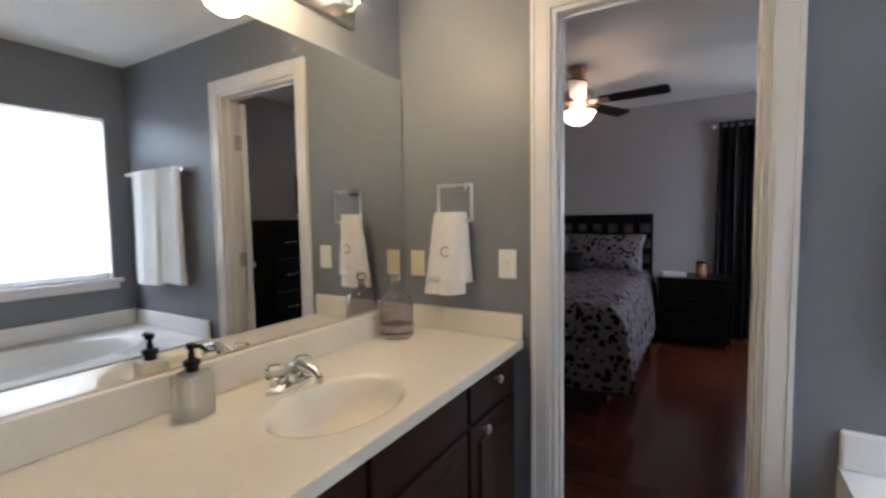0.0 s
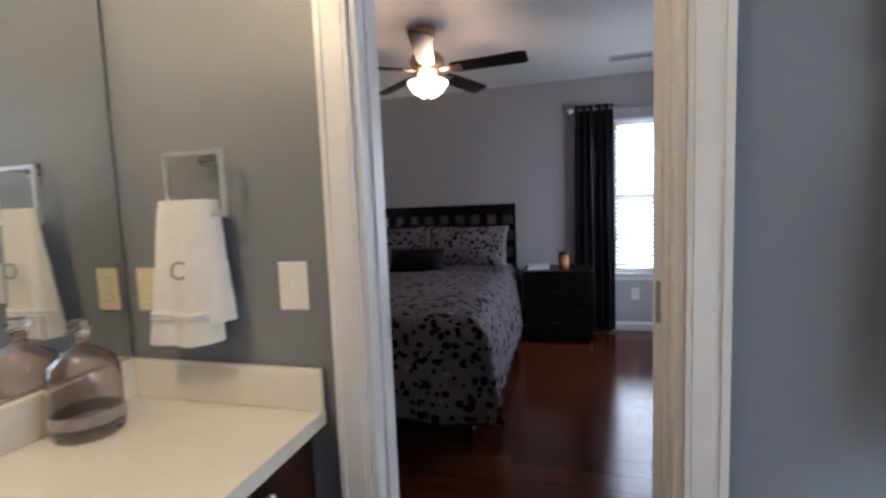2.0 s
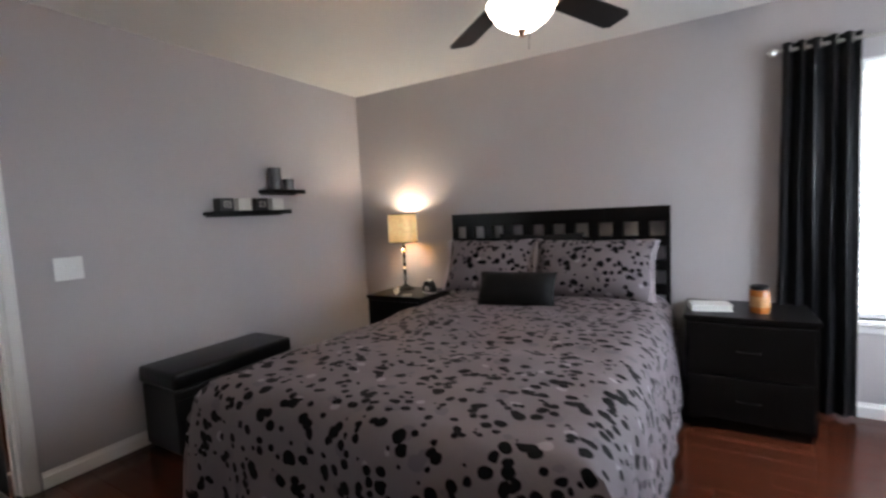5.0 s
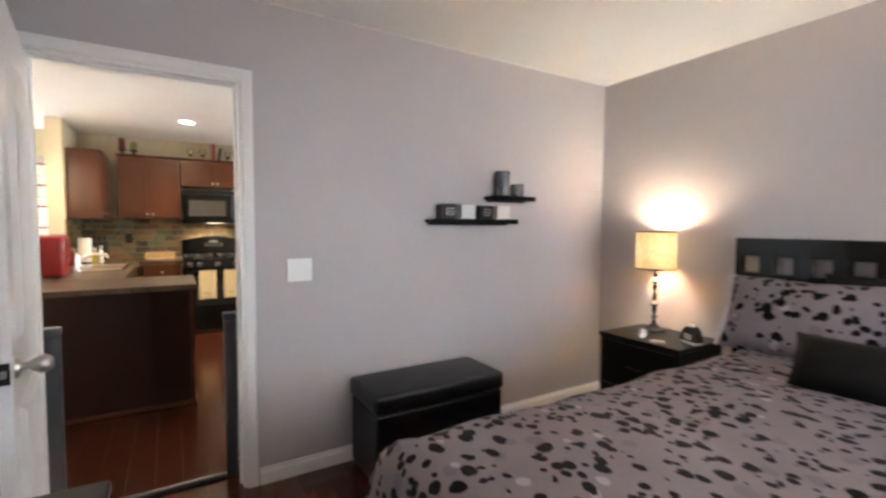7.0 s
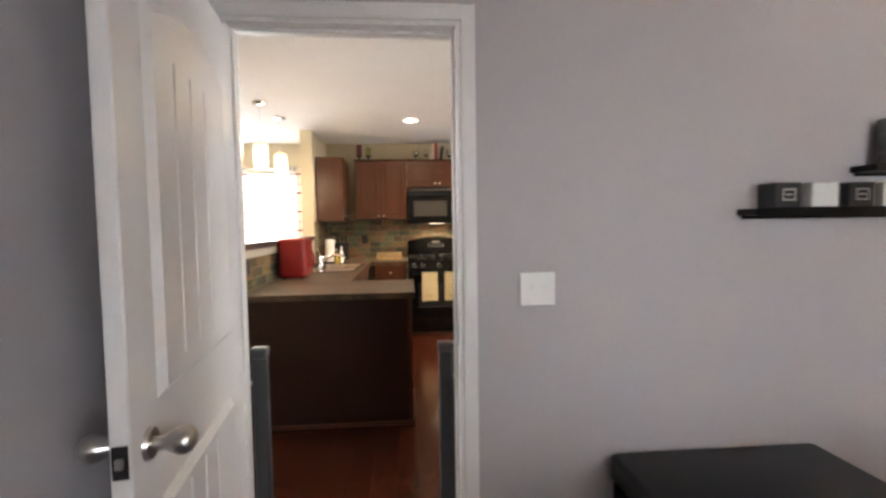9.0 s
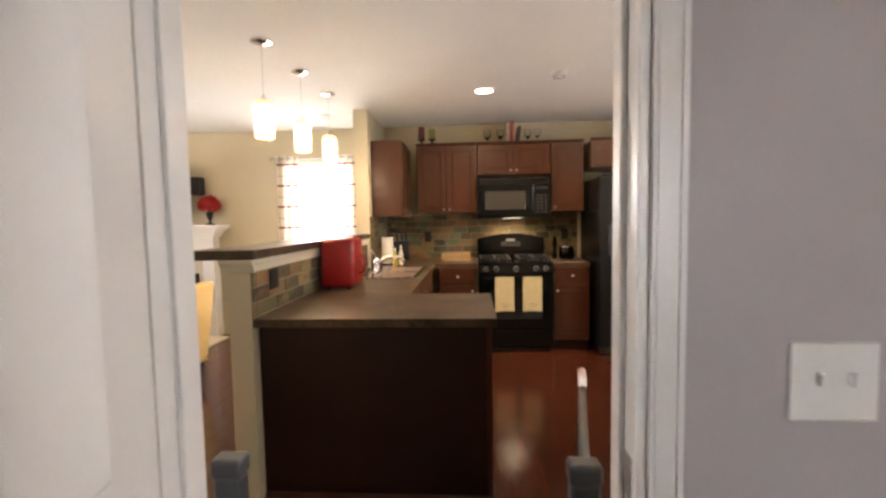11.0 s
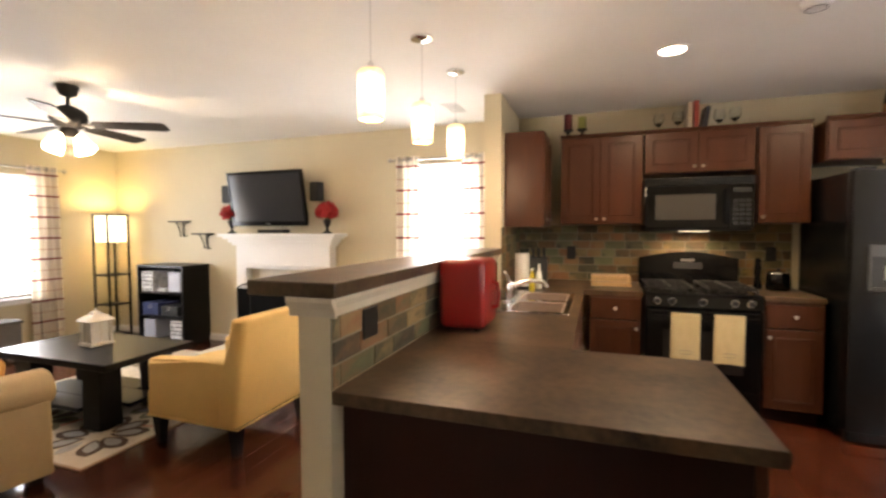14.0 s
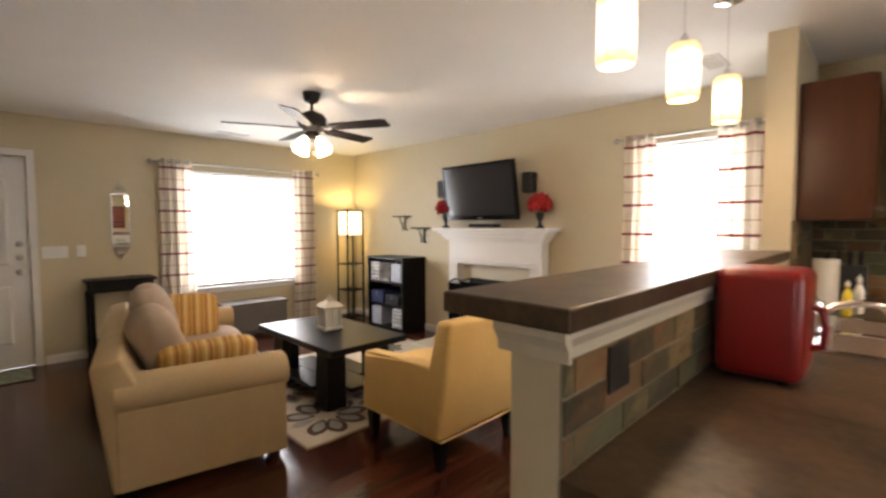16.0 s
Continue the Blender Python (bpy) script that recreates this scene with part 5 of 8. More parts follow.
PALE_SATIN = material("pale_lavender_satin", (0.42, 0.38, 0.42), 0.5, vary=0.2, scale=20, bump=0.2, bump_scale=80)
PILE = 0.68
pillow(0.74, 0.42, 0.20, (-1.325, 5.62, PILE), -22, 2, BEDDING, "spotted lavender-grey pillow propped against the headboard", 0.045, seed=1)
pillow(0.80, 0.42, 0.20, (-0.575, 5.58, PILE), -24, -3, BEDDING, "spotted lavender-grey pillow propped against the headboard", 0.045, seed=3)
pillow(0.66, 0.44, 0.12, (-0.98, 5.76, PILE), -14, 0, CHARCOAL, "dark pillow standing behind the spotted pillows", seed=6)
pillow(0.52, 0.24, 0.15, (-0.95, 5.22, PILE - 0.005), -28, 4, CHARCOAL, "small charcoal satin bolster cushion", seed=5)


def nightstand(at, w, d, h, label):
    ob = thing("nightstand", at, label, "nightstand", "nightstands by the bed")
    part("body", B(-w / 2, w / 2, -d / 2, d / 2, 0.05, h - 0.025, 0.003), BLACKWOOD, ob)
    part("plinth", B(-w / 2 + 0.02, w / 2 - 0.02, -d / 2 + 0.03, d / 2, 0, 0.05), BLACKWOOD, ob)
    part("top", B(-w / 2 - 0.01, w / 2 + 0.01, -d / 2 - 0.012, d / 2, h - 0.025, h, 0.004), BLACKWOOD, ob)
    for z0, z1 in ((0.07, h / 2 - 0.01), (h / 2 + 0.0, h - 0.04)):
        f = part("drawer_front", B(-w / 2 + 0.015, w / 2 - 0.015, -d / 2 - 0.016, -d / 2 - 0.001, z0, z1, 0.003), BLACKWOOD, ob)
        part("handle", tube([(-0.05, -d / 2 - 0.016, (z0 + z1) / 2), (-0.045, -d / 2 - 0.035, (z0 + z1) / 2), (0.045, -d / 2 - 0.035, (z0 + z1) / 2), (0.05, -d / 2 - 0.016, (z0 + z1) / 2)], 0.004, 8), IRON, f, "dark bow handle", True)


nightstand((-2.09, 5.68, 0), 0.54, 0.46, 0.64, "black-stained nightstand with drawers, a lit lamp on it")
nightstand((0.31, 5.66, 0), 0.60, 0.48, 0.655, "black-stained nightstand with dark bow handles, by the window")


def table_lamp():
    ob = thing("table_lamp", (-2.205, 5.79, 0.641), "lit table lamp with stacked glass balls and a tan drum shade", "table lamp")
    part("base", lathe([(0, 0), (0.075, 0), (0.078, 0.008), (0.05, 0.018), (0.018, 0.04), (0.011, 0.065)], 24), IRON, ob, "dark metal foot", True)
    for k in range(4):
        part("glass_ball", lathe([(0.008, 0), (0.022, 0.008), (0.030, 0.026), (0.022, 0.044), (0.008, 0.052)], 18, (0, 0, 0.075 + 0.078 * k)), CHROME if k % 2 else GLASS, ob, "polished ball", True)
        part("collar", lathe([(0.013, 0), (0.016, 0.008), (0.016, 0.016), (0.009, 0.026)], 14, (0, 0, 0.127 + 0.078 * k)), IRON, ob, smooth=True)
    part("stem", R_((0, 0, 0.05), (0, 0, 0.62), 0.006), IRON, ob, smooth=True)
    part("shade", lathe([(0.128, 0.42), (0.125, 0.665), (0.1225, 0.665), (0.1255, 0.42), (0.128, 0.42)], 36), LIGHT_SHADE, ob, "tan linen drum shade glowing from within", True)
    for z in (0.416, 0.662):
        part("shade_trim", lathe([(0.126, 0), (0.130, 0), (0.130, 0.007), (0.126, 0.007), (0.126, 0)], 36, (0, 0, z)), BLACKWOOD, ob, smooth=True)
    part("spider", join(R_((-0.124, 0, 0.655), (0.124, 0, 0.655), 0.002, n=6), R_((0, -0.124, 0.655), (0, 0.124, 0.655), 0.002, n=6)), IRON, ob)
    part("bulb", lathe([(0.012, 0.50), (0.03, 0.545), (0.03, 0.575), (0.015, 0.6), (0, 0.603)], 14), LIGHT_PAPER, ob, "lit bulb", True)


table_lamp()


def bedside_bits():
    c = thing("alarm_clock", (-1.87, 5.66, 0.641), "small dark rounded alarm clock with a white base", "clock", "", -20)
    part("foot", B(-0.055, 0.055, -0.035, 0.035, 0, 0.014, 0.005, 2), PLATE, c)
    part("case", prism([(0.06 * math.cos(a), 0.014 + 0.09 * math.sin(a)) for a in [math.pi * k / 14 for k in range(15)]], "y", -0.028, 0.028), BLACK, c, smooth=True)
    part("dial", B(-0.03, 0.03, -0.0295, -0.0285, 0.025, 0.06), PAPER, c, "pale dial")
    part("button", lathe([(0.02, 0), (0.018, 0.01), (0, 0.013)], 12, (0, 0, 0.102)), PLATE, c, smooth=True)
    m = thing("round_clock", (-2.08, 5.50, 0.641), "small round chrome travel clock", "clock", "", 10)
    part("case", turned(lathe([(0, 0), (0.03, 0.002), (0.034, 0.012), (0.03, 0.022), (0, 0.024)], 20), pose(0, 0, 0.033, 75, 0, 0)), CHROME, m, smooth=True)
    r = thing("remote_control", (-1.98, 5.49, 0.641), "small silver remote control lying flat", "remote control", "", 30)
    part("case", B(-0.04, 0.04, -0.018, 0.018, 0, 0.013, 0.005, 2), NICKEL, r)
    bk = thing("book", (0.13, 5.60, 0.656), "thick white paperback lying flat on the nightstand", "book", "", 12)
    part("pages", B(-0.10, 0.10, -0.068, 0.068, 0.004, 0.032, 0.002), PAPER, bk)
    part("cover", join(B(-0.104, 0.104, -0.072, 0.072, 0, 0.004), B(-0.104, 0.104, -0.072, 0.072, 0.032, 0.036), B(-0.104, -0.1005, -0.072, 0.072, 0.004, 0.032)), PLATE, bk, "white cover")
    jar = thing("jar_candle", (0.37, 5.58, 0.656), "amber jar candle with a dark lid and label", "candle")
    part("glass", lathe([(0, 0), (0.045, 0), (0.048, 0.01), (0.048, 0.12), (0.04, 0.13), (0, 0.13)], 24), material("amber_wax", (0.38, 0.13, 0.03), 0.12, vary=0.2, scale=30), jar, smooth=True)
    part("label_band", lathe([(0.0485, 0.035), (0.0488, 0.036), (0.0488, 0.094), (0.0485, 0.095)], 24), material("tan_label", (0.42, 0.22, 0.09), 0.6, vary=0.3, scale=50), jar, "printed label", True)
    part("lid", lathe([(0.042, 0.131), (0.046, 0.133), (0.046, 0.15), (0.03, 0.158), (0, 0.16)], 24), IRON, jar, "dark lid", True)


bedside_bits()


def floating_shelf(y0, y1, z, label):
    ob = thing("floating_shelf", (BW, (y0 + y1) / 2, z - 0.028), label, "wall shelf", "floating shelves")
    w = (y1 - y0) / 2
    part("board", B(0.001, 0.10, -w, w, 0, 0.024, 0.003), BLACKWOOD, ob)
    part("cleat", B(0.001, 0.012, -w + 0.02, w - 0.02, -0.012, 0.0), BLACKWOOD, ob)
    part("lip", B(0.10, 0.106, -w, w, -0.004, 0.028, 0.002), BLACKWOOD, ob)


floating_shelf(4.327, 4.983, 1.385, "long black floating shelf with square candle boxes on it")
floating_shelf(4.773, 5.137, 1.54, "short black floating shelf with two candle holders")


def shelf_box(y, dark):
    ob = thing("candle_box", (BW + 0.052, y, 1.3835), "dark square candle box with a pale frame mark" if dark else "cream square candle box", "ornament", "boxes on the shelf")
    part("cube", B(-0.04, 0.04, -0.052, 0.052, 0, 0.088, 0.003), BLACK if dark else PAPER, ob)
    if dark:
        part("mark", join(B(0.0405, 0.042, -0.018, 0.022, 0.024, 0.029), B(0.0405, 0.042, -0.010, 0.014, 0.042, 0.048), B(0.0405, 0.042, -0.018, 0.022, 0.061, 0.066), B(0.0405, 0.042, -0.023, -0.018, 0.024, 0.066), B(0.0405, 0.042, 0.022, 0.027, 0.024, 0.066)), NICKEL, ob, "silver mark")
        part("side_face", B(-0.036, 0.036, 0.0525, 0.054, 0.004, 0.084), GREYBOX, ob)


for y_, d_ in ((4.45, 1), (4.59, 0), (4.73, 1), (4.87, 0)):
    shelf_box(y_, d_)
for y_, r_, h_ in ((4.89, 0.045, 0.165), (5.015, 0.042, 0.085)):
    v_ = thing("candle_holder", (BW + 0.052, y_, 1.5385), "grey marbled glass candle holder", "candle holder", "holders on the shelf")
    part("glass", lathe([(0, 0), (r_, 0), (r_ * 1.03, 0.01), (r_ * 1.03, h_), (r_ * 0.9, h_), (r_ * 0.9, h_ * 0.55), (0, h_ * 0.55)], 22), material("grey_marbled_glass", (0.11, 0.11, 0.115), 0.15, vary=0.8, scale=40), v_, smooth=True)


def ottoman():
    ob = thing("storage_ottoman", (-2.575, 4.24, 0), "black leather storage bench with a padded lid", "ottoman")
    part("body", B(-0.18, 0.18, -0.395, 0.395, 0.02, 0.385, 0.012, 2), LEATHER, ob)
    part("lid", B(-0.19, 0.19, -0.405, 0.405, 0.39, 0.49, 0.022, 3), LEATHER, ob, "padded lid", True)
    for s in (-1, 1):
        part("stitch_seam", B(s * 0.181 - 0.001, s * 0.181 + 0.001, -0.38, 0.38, 0.33, 0.333), BLACK, ob)
        for q in (-1, 1):
            part("foot", R_((s * 0.14, q * 0.35, 0), (s * 0.14, q * 0.35, 0.022), 0.02, 0.024), BLACK, ob)


ottoman()


def dresser(at, w, d, h, label, rz=0, cols=3, rows=3):
    ob = thing("dresser", at, label, "dresser", "", rz)
    part("body", B(-w / 2, w / 2, -d / 2, d / 2, 0.06, h - 0.03, 0.003), BLACKWOOD, ob)
    part("plinth", B(-w / 2 + 0.02, w / 2 - 0.02, -d / 2 + 0.03, d / 2 - 0.02, 0, 0.06), BLACKWOOD, ob)
    part("top", B(-w / 2 - 0.012, w / 2 + 0.012, -d / 2, d / 2 + 0.014, h - 0.03, h, 0.005), BLACKWOOD, ob)
    for c in range(cols):
        for r in range(rows):
            x0 = -w / 2 + 0.015 + (w - 0.03) * c / cols
            x1 = -w / 2 + 0.015 + (w - 0.03) * (c + 1) / cols - 0.008
            z0 = 0.075 + (h - 0.12) * r / rows
            z1 = 0.075 + (h - 0.12) * (r + 1) / rows - 0.01
            f = part("drawer_front", B(x0, x1, d / 2 + 0.0005, d / 2 + 0.014, z0, z1, 0.003), BLACKWOOD, ob)
            part("handle", tube([((x0 + x1) / 2 - 0.05, d / 2 + 0.014, (z0 + z1) / 2), ((x0 + x1) / 2 - 0.045, d / 2 + 0.034, (z0 + z1) / 2), ((x0 + x1) / 2 + 0.045, d / 2 + 0.034, (z0 + z1) / 2), ((x0 + x1) / 2 + 0.05, d / 2 + 0.014, (z0 + z1) / 2)], 0.005, 8), NICKEL, f, "nickel bow handle", True)
    return ob


dresser((-1.13, 2.635, 0), 1.02, 0.43, 0.74, "low black-stained dresser along the bedroom wall")
dresser((1.445, 3.66, 0), 1.05, 0.45, 1.27, "tall black-stained dresser under the television", 90, rows=4)


def flat_tv(name, at, rz, w, h, label, tilt=0.0, stand=True):
    ob = thing(name, at, label, "television", "", rz)
    z0 = 0.07 if stand else 0.0
    m = pose(0, 0, z0, tilt, 0, 0)
    part("back_case", turned(B(-w / 2 + 0.03, w / 2 - 0.03, 0.02, 0.075, 0.04, h - 0.04, 0.015, 2), m), BLACK, ob)
    fr = join(B(-w / 2, -w / 2 + 0.03, -0.02, 0.02, 0, h, 0.004), B(w / 2 - 0.03, w / 2, -0.02, 0.02, 0, h, 0.004), B(-w / 2 + 0.03, w / 2 - 0.03, -0.02, 0.02, h - 0.03, h, 0.004), B(-w / 2 + 0.03, w / 2 - 0.03, -0.02, 0.02, 0, 0.055, 0.004))
    part("bezel", turned(fr, m), BLACK_GLOSS, ob, "glossy black bezel")
    part("screen", turned(B(-w / 2 + 0.03, w / 2 - 0.03, -0.012, 0.02, 0.055, h - 0.03), m), SCREEN, ob, "switched-off dark screen")
    part("badge", turned(B(-0.03, 0.03, -0.0215, -0.0202, 0.018, 0.027), m), NICKEL, ob, "small silver badge")
    if stand:
        part("neck", B(-0.06, 0.06, 0.0, 0.05, 0.01, 0.10), BLACK, ob)
        part("foot", B(-0.2, 0.2, -0.1, 0.12, 0, 0.014, 0.005), BLACK, ob)
    return ob


flat_tv("television", (1.47, 3.93, 1.271), 90, 0.58, 0.36, "black flat television on the tall dresser")

curtain_rod("y", BN, -1, 0.47, 1.60, 2.125, NICKEL, "nickel curtain rod over the bedroom window")
curtain_panel("curtain", "y", BN - 0.085, -1, 0.47, 0.85, 0.02, 2.165, CURTAIN_BLACK, "black satin curtain hanging beside the bedroom window", 5, 0.03, 0.1, 1)
curtain_rod("x", BE, -1, 4.1, 5.72, 2.125, NICKEL, "nickel curtain rod over the side window")
curtain_panel("curtain", "x", BE - 0.085, -1, 4.1, 4.5, 0.02, 2.165, CURTAIN_BLACK, "black satin curtain hanging beside the side window", 5, 0.03, 0.1, 2)
wall_plate("y", BN, -1, 1.035, 0.36, 0.075, 0.118, 1, "white socket plate under the bedroom window", "socket", None, "socket")
wall_plate("x", BW, 1, 3.572, 1.103, 0.128, 0.121, 2, "white double toggle switch plate by the bedroom door")


def ceiling_fan(at, first, blade_r, label, kit, metal, blade_mat, drop, group="ceiling fans"):
    """drop: height of the blades below the ceiling."""
    ob = thing("ceiling_fan", at, label, "ceiling fan", group)
    part("canopy", lathe([(0.025, -0.085), (0.055, -0.07), (0.068, -0.02), (0.068, 0)], 24), metal, ob, smooth=True)
    part("downrod", R_((0, 0, -drop + 0.12), (0, 0, -0.08), 0.012), metal, ob, smooth=True)
    part("motor", lathe([(0, -drop - 0.03), (0.07, -drop - 0.03), (0.095, -drop), (0.115, -drop + 0.03), (0.115, -drop + 0.075), (0.09, -drop + 0.105), (0.03, -drop + 0.135), (0, -drop + 0.135)], 28), metal, ob, smooth=True)
    for k in range(5):
        a = radians(first + 72 * k)
        m = Matrix.Rotation(a, 4, "Z") @ Matrix.Translation((0, 0, -drop)) @ Matrix.Rotation(radians(-12), 4, "X")
        ir = join(B(0.08, 0.22, -0.018, 0.018, -0.006, 0.004, 0.003), B(0.16, 0.24, -0.04, 0.04, -0.008, -0.003, 0.002))
        iron = part("blade_iron", turned(ir, m), metal, ob)
        out = [(0.17, -0.052), (0.24, -0.058), (blade_r - 0.03, -0.068), (blade_r, -0.05), (blade_r, 0.05), (blade_r - 0.03, 0.068), (0.24, 0.058), (0.17, 0.052)]
        part("blade", turned(prism(out, "z", -0.003, 0.005), m), blade_mat, ob, "dark wooden blade")
    if kit == "bowl":
        part("fitter", lathe([(0.022, -drop - 0.075), (0.03, -drop - 0.07), (0.03, -drop - 0.05), (0.06, -drop - 0.03)], 24), metal, ob, smooth=True)
        part("glass_bowl", lathe([(0, -drop - 0.175), (0.05, -drop - 0.168), (0.10, -drop - 0.135), (0.13, -drop - 0.09), (0.135, -drop - 0.075), (0.128, -drop - 0.075), (0.09, -drop - 0.125), (0, -drop - 0.165)], 30), LIGHT_BOWL, ob, "lit frosted glass bowl", True)
        part("finial", lathe([(0, -drop - 0.2), (0.012, -drop - 0.195), (0.015, -drop - 0.18), (0.02, -drop - 0.172), (0, -drop - 0.17)], 14), metal, ob, smooth=True)
        for x in (0.02,):
            part("pull_chain", R_((x, 0.02, -drop - 0.17), (x, 0.02, -drop - 0.24), 0.0012, n=6), IRON, ob)
    else:
        part("fitter", lathe([(0, -drop - 0.11), (0.045, -drop - 0.1), (0.06, -drop - 0.06), (0.05, -drop - 0.03)], 24), metal, ob, smooth=True)
        for k in range(4):
            a = radians(16 + 90 * k)
            m = Matrix.Rotation(a, 4, "Z") @ Matrix.Translation((0.05, 0, -drop - 0.075)) @ Matrix.Rotation(radians(38), 4, "Y")
            part("socket_arm", turned(R_((0, 0, 0), (0, 0, 0.05), 0.014), m @ Matrix.Rotation(radians(90), 4, "Y")), metal, ob, smooth=True)
            sh = lathe([(0.02, 0), (0.035, -0.03), (0.05, -0.075), (0.062, -0.115), (0.058, -0.115), (0.045, -0.075), (0.03, -0.03)], 20, (0.055, 0, 0.01))
            part("bell_shade", turned(sh, Matrix.Rotation(a, 4, "Z") @ Matrix.Translation((0.035, 0, -drop - 0.125)) @ Matrix.Rotation(radians(-30), 4, "Y")), LIGHT_BOWL, ob, "lit frosted bell shade", True)
        for x in (-0.015, 0.015):
            part("pull_chain", R_((x, 0, -drop - 0.1), (x, 0, -drop - 0.24), 0.0018, n=6), metal, ob)
    return ob


ceiling_fan((-0.50, 4.30, H), -5, 0.665, "ceiling fan with bronze motor, black blades and a lit bowl", "bowl", COPPER, BLACKWOOD, 0.275)


def ceiling_vent(at, w, d, rz=0.0):
    ob = thing("ceiling_vent", at, "white slatted ceiling air vent", "air vent", "ceiling vents", rz)
    part("frame", join(B(-w / 2, w / 2, -d / 2, -d / 2 + 0.02, -0.008, 0, 0.002), B(-w / 2, w / 2, d / 2 - 0.02, d / 2, -0.008, 0, 0.002), B(-w / 2, -w / 2 + 0.02, -d / 2 + 0.02, d / 2 - 0.02, -0.008, 0, 0.002), B(w / 2 - 0.02, w / 2, -d / 2 + 0.02, d / 2 - 0.02, -0.008, 0, 0.002)), TRIM, ob)
    part("backing", B(-w / 2 + 0.02, w / 2 - 0.02, -d / 2 + 0.02, d / 2 - 0.02, -0.002, 0), GREYBOX, ob)
    n = 6
    for i in range(n):
        y = -d / 2 + 0.02 + (d - 0.04) * (i + 0.5) / n
        part("slat", turned(B(-w / 2 + 0.02, w / 2 - 0.02, -0.006, 0.006, -0.001, 0.001), pose(0, y, -0.006, 35, 0, 0)), TRIM, ob)


ceiling_vent((0.93, 5.43, H), 0.36, 0.16)


# ---------------------------------------------------------------- kitchen
def knob_at(m, parent):
    kb = lathe([(0.005, 0), (0.005, 0.012), (0.013, 0.017), (0.014, 0.024), (0.008, 0.029), (0, 0.03)], 12)
    part("knob", turned(kb, m), NICKEL, parent, "round nickel knob", True)


def cabinet(name, at, rz, w, d, z0, z1, fronts, label, group, mat=None, open_top=False):
    """A cabinet unit with its face at local y = 0, running back to y = d, centred on x.
    fronts: (kind, x0, x1, z0, z1, knob x, knob z)."""
    mat = mat or CHERRY
    ob = thing(name, at, label, "cabinet", group, rz)
    h = z1 - z0
    toe = 0.1 if z0 < 0.01 else 0.0
    if open_top:
        part("body", join(B(-w / 2, w / 2, 0.0, 0.018, toe, h), B(-w / 2, -w / 2 + 0.018, 0.018, d, toe, h), B(w / 2 - 0.018, w / 2, 0.018, d, toe, h), B(-w / 2, w / 2, 0.018, d, toe, toe + 0.018)), mat, ob)
    else:
        part("body", B(-w / 2, w / 2, 0.0, d, toe, h, 0.002), mat, ob)
    if toe:
        part("toe_kick", B(-w / 2, w / 2, 0.07, d, 0, toe), ESPRESSO, ob)
    for kind, x0, x1, a, b, kx, kz in fronts:
        f = part(kind, B(x0, x1, -0.018, -0.0005, a, b, 0.003), mat, ob)
        if kind == "door":
            e = 0.055
            bead = join(B(x0 + e, x1 - e, -0.0245, -0.0185, a + e, a + e + 0.014, 0.004), B(x0 + e, x1 - e, -0.0245, -0.0185, b - e - 0.014, b - e, 0.004), B(x0 + e, x0 + e + 0.014, -0.0245, -0.0185, a + e + 0.014, b - e - 0.014, 0.004), B(x1 - e - 0.014, x1 - e, -0.0245, -0.0185, a + e + 0.014, b - e - 0.014, 0.004))
            part("moulding", bead, mat, f)
            part("field", B(x0 + e + 0.02, x1 - e - 0.02, -0.0205, -0.0183, a + e + 0.02, b - e - 0.02, 0.001), mat, f)
        knob_at(pose(kx, -0.018, kz, 90, 0, 0), f)
    return ob


UPG, LOG = "wall cabinets of the kitchen", "base cabinets of the kitchen"


def two_doors(w, h, lift=0.0):
    g = 0.004
    return [("door", -w / 2 + 0.006, -g / 2, 0.006, h - 0.006, -0.03, 0.045 + lift), ("door", g / 2, w / 2 - 0.006, 0.006, h - 0.006, 0.03, 0.045 + lift)]


# facing +x: local -y turns to +x with a quarter turn
cabinet("wall_cabinet", (-6.97, 2.77, 1.42), 90, 0.65, 0.347, 1.42, 2.15, two_doors(0.65, 0.73), "cherry wall cabinet with two raised-bead doors", UPG)
cabinet("wall_cabinet", (-6.97, 3.49, 1.825), 90, 0.775, 0.347, 1.825, 2.15, two_doors(0.775, 0.325), "short cherry wall cabinet over the microwave", UPG)
cabinet("wall_cabinet", (-6.97, 4.06, 1.42), 90, 0.345, 0.347, 1.42, 2.15, [("door", -0.166, 0.166, 0.006, 0.724, -0.135, 0.05)], "narrow cherry wall cabinet with one door", UPG)
cabinet("wall_cabinet", (-6.90, 4.735, 1.865), 90, 0.905, 0.417, 1.865, 2.15, two_doors(0.905, 0.285), "short cherry wall cabinet over the refrigerator", UPG)
# corner cabinet on the stub wall, its door towards +y
cabinet("wall_cabinet", (-6.93, 2.335, 1.40), 180, 0.73, 0.30, 1.40, 2.155, [("door", -0.36, -0.02, 0.006, 0.749, -0.335, 0.06), ("door", -0.014, 0.01, 0.006, 0.749, -0.002, 0.06)], "cherry wall cabinet hung on the short wall", UPG)


def cornice():
    ob = thing("cabinet_cornice", (-7.1, 3.5, 2.151), "dark cherry top moulding along the wall cabinets", "moulding")
    inv = ob.matrix_basis.inverted()
    prof = lambda x: [(x, 2.152), (x + 0.012, 2.152), (x + 0.026, 2.172), (x + 0.026, 2.18), (x, 2.18)]
    for a, b, x in ((2.44, 4.235, -6.985), (4.285, 5.187, -6.915)):
        part("strip", turned(prism(prof(x), "y", a, b), inv), CHERRY, ob)


cornice()

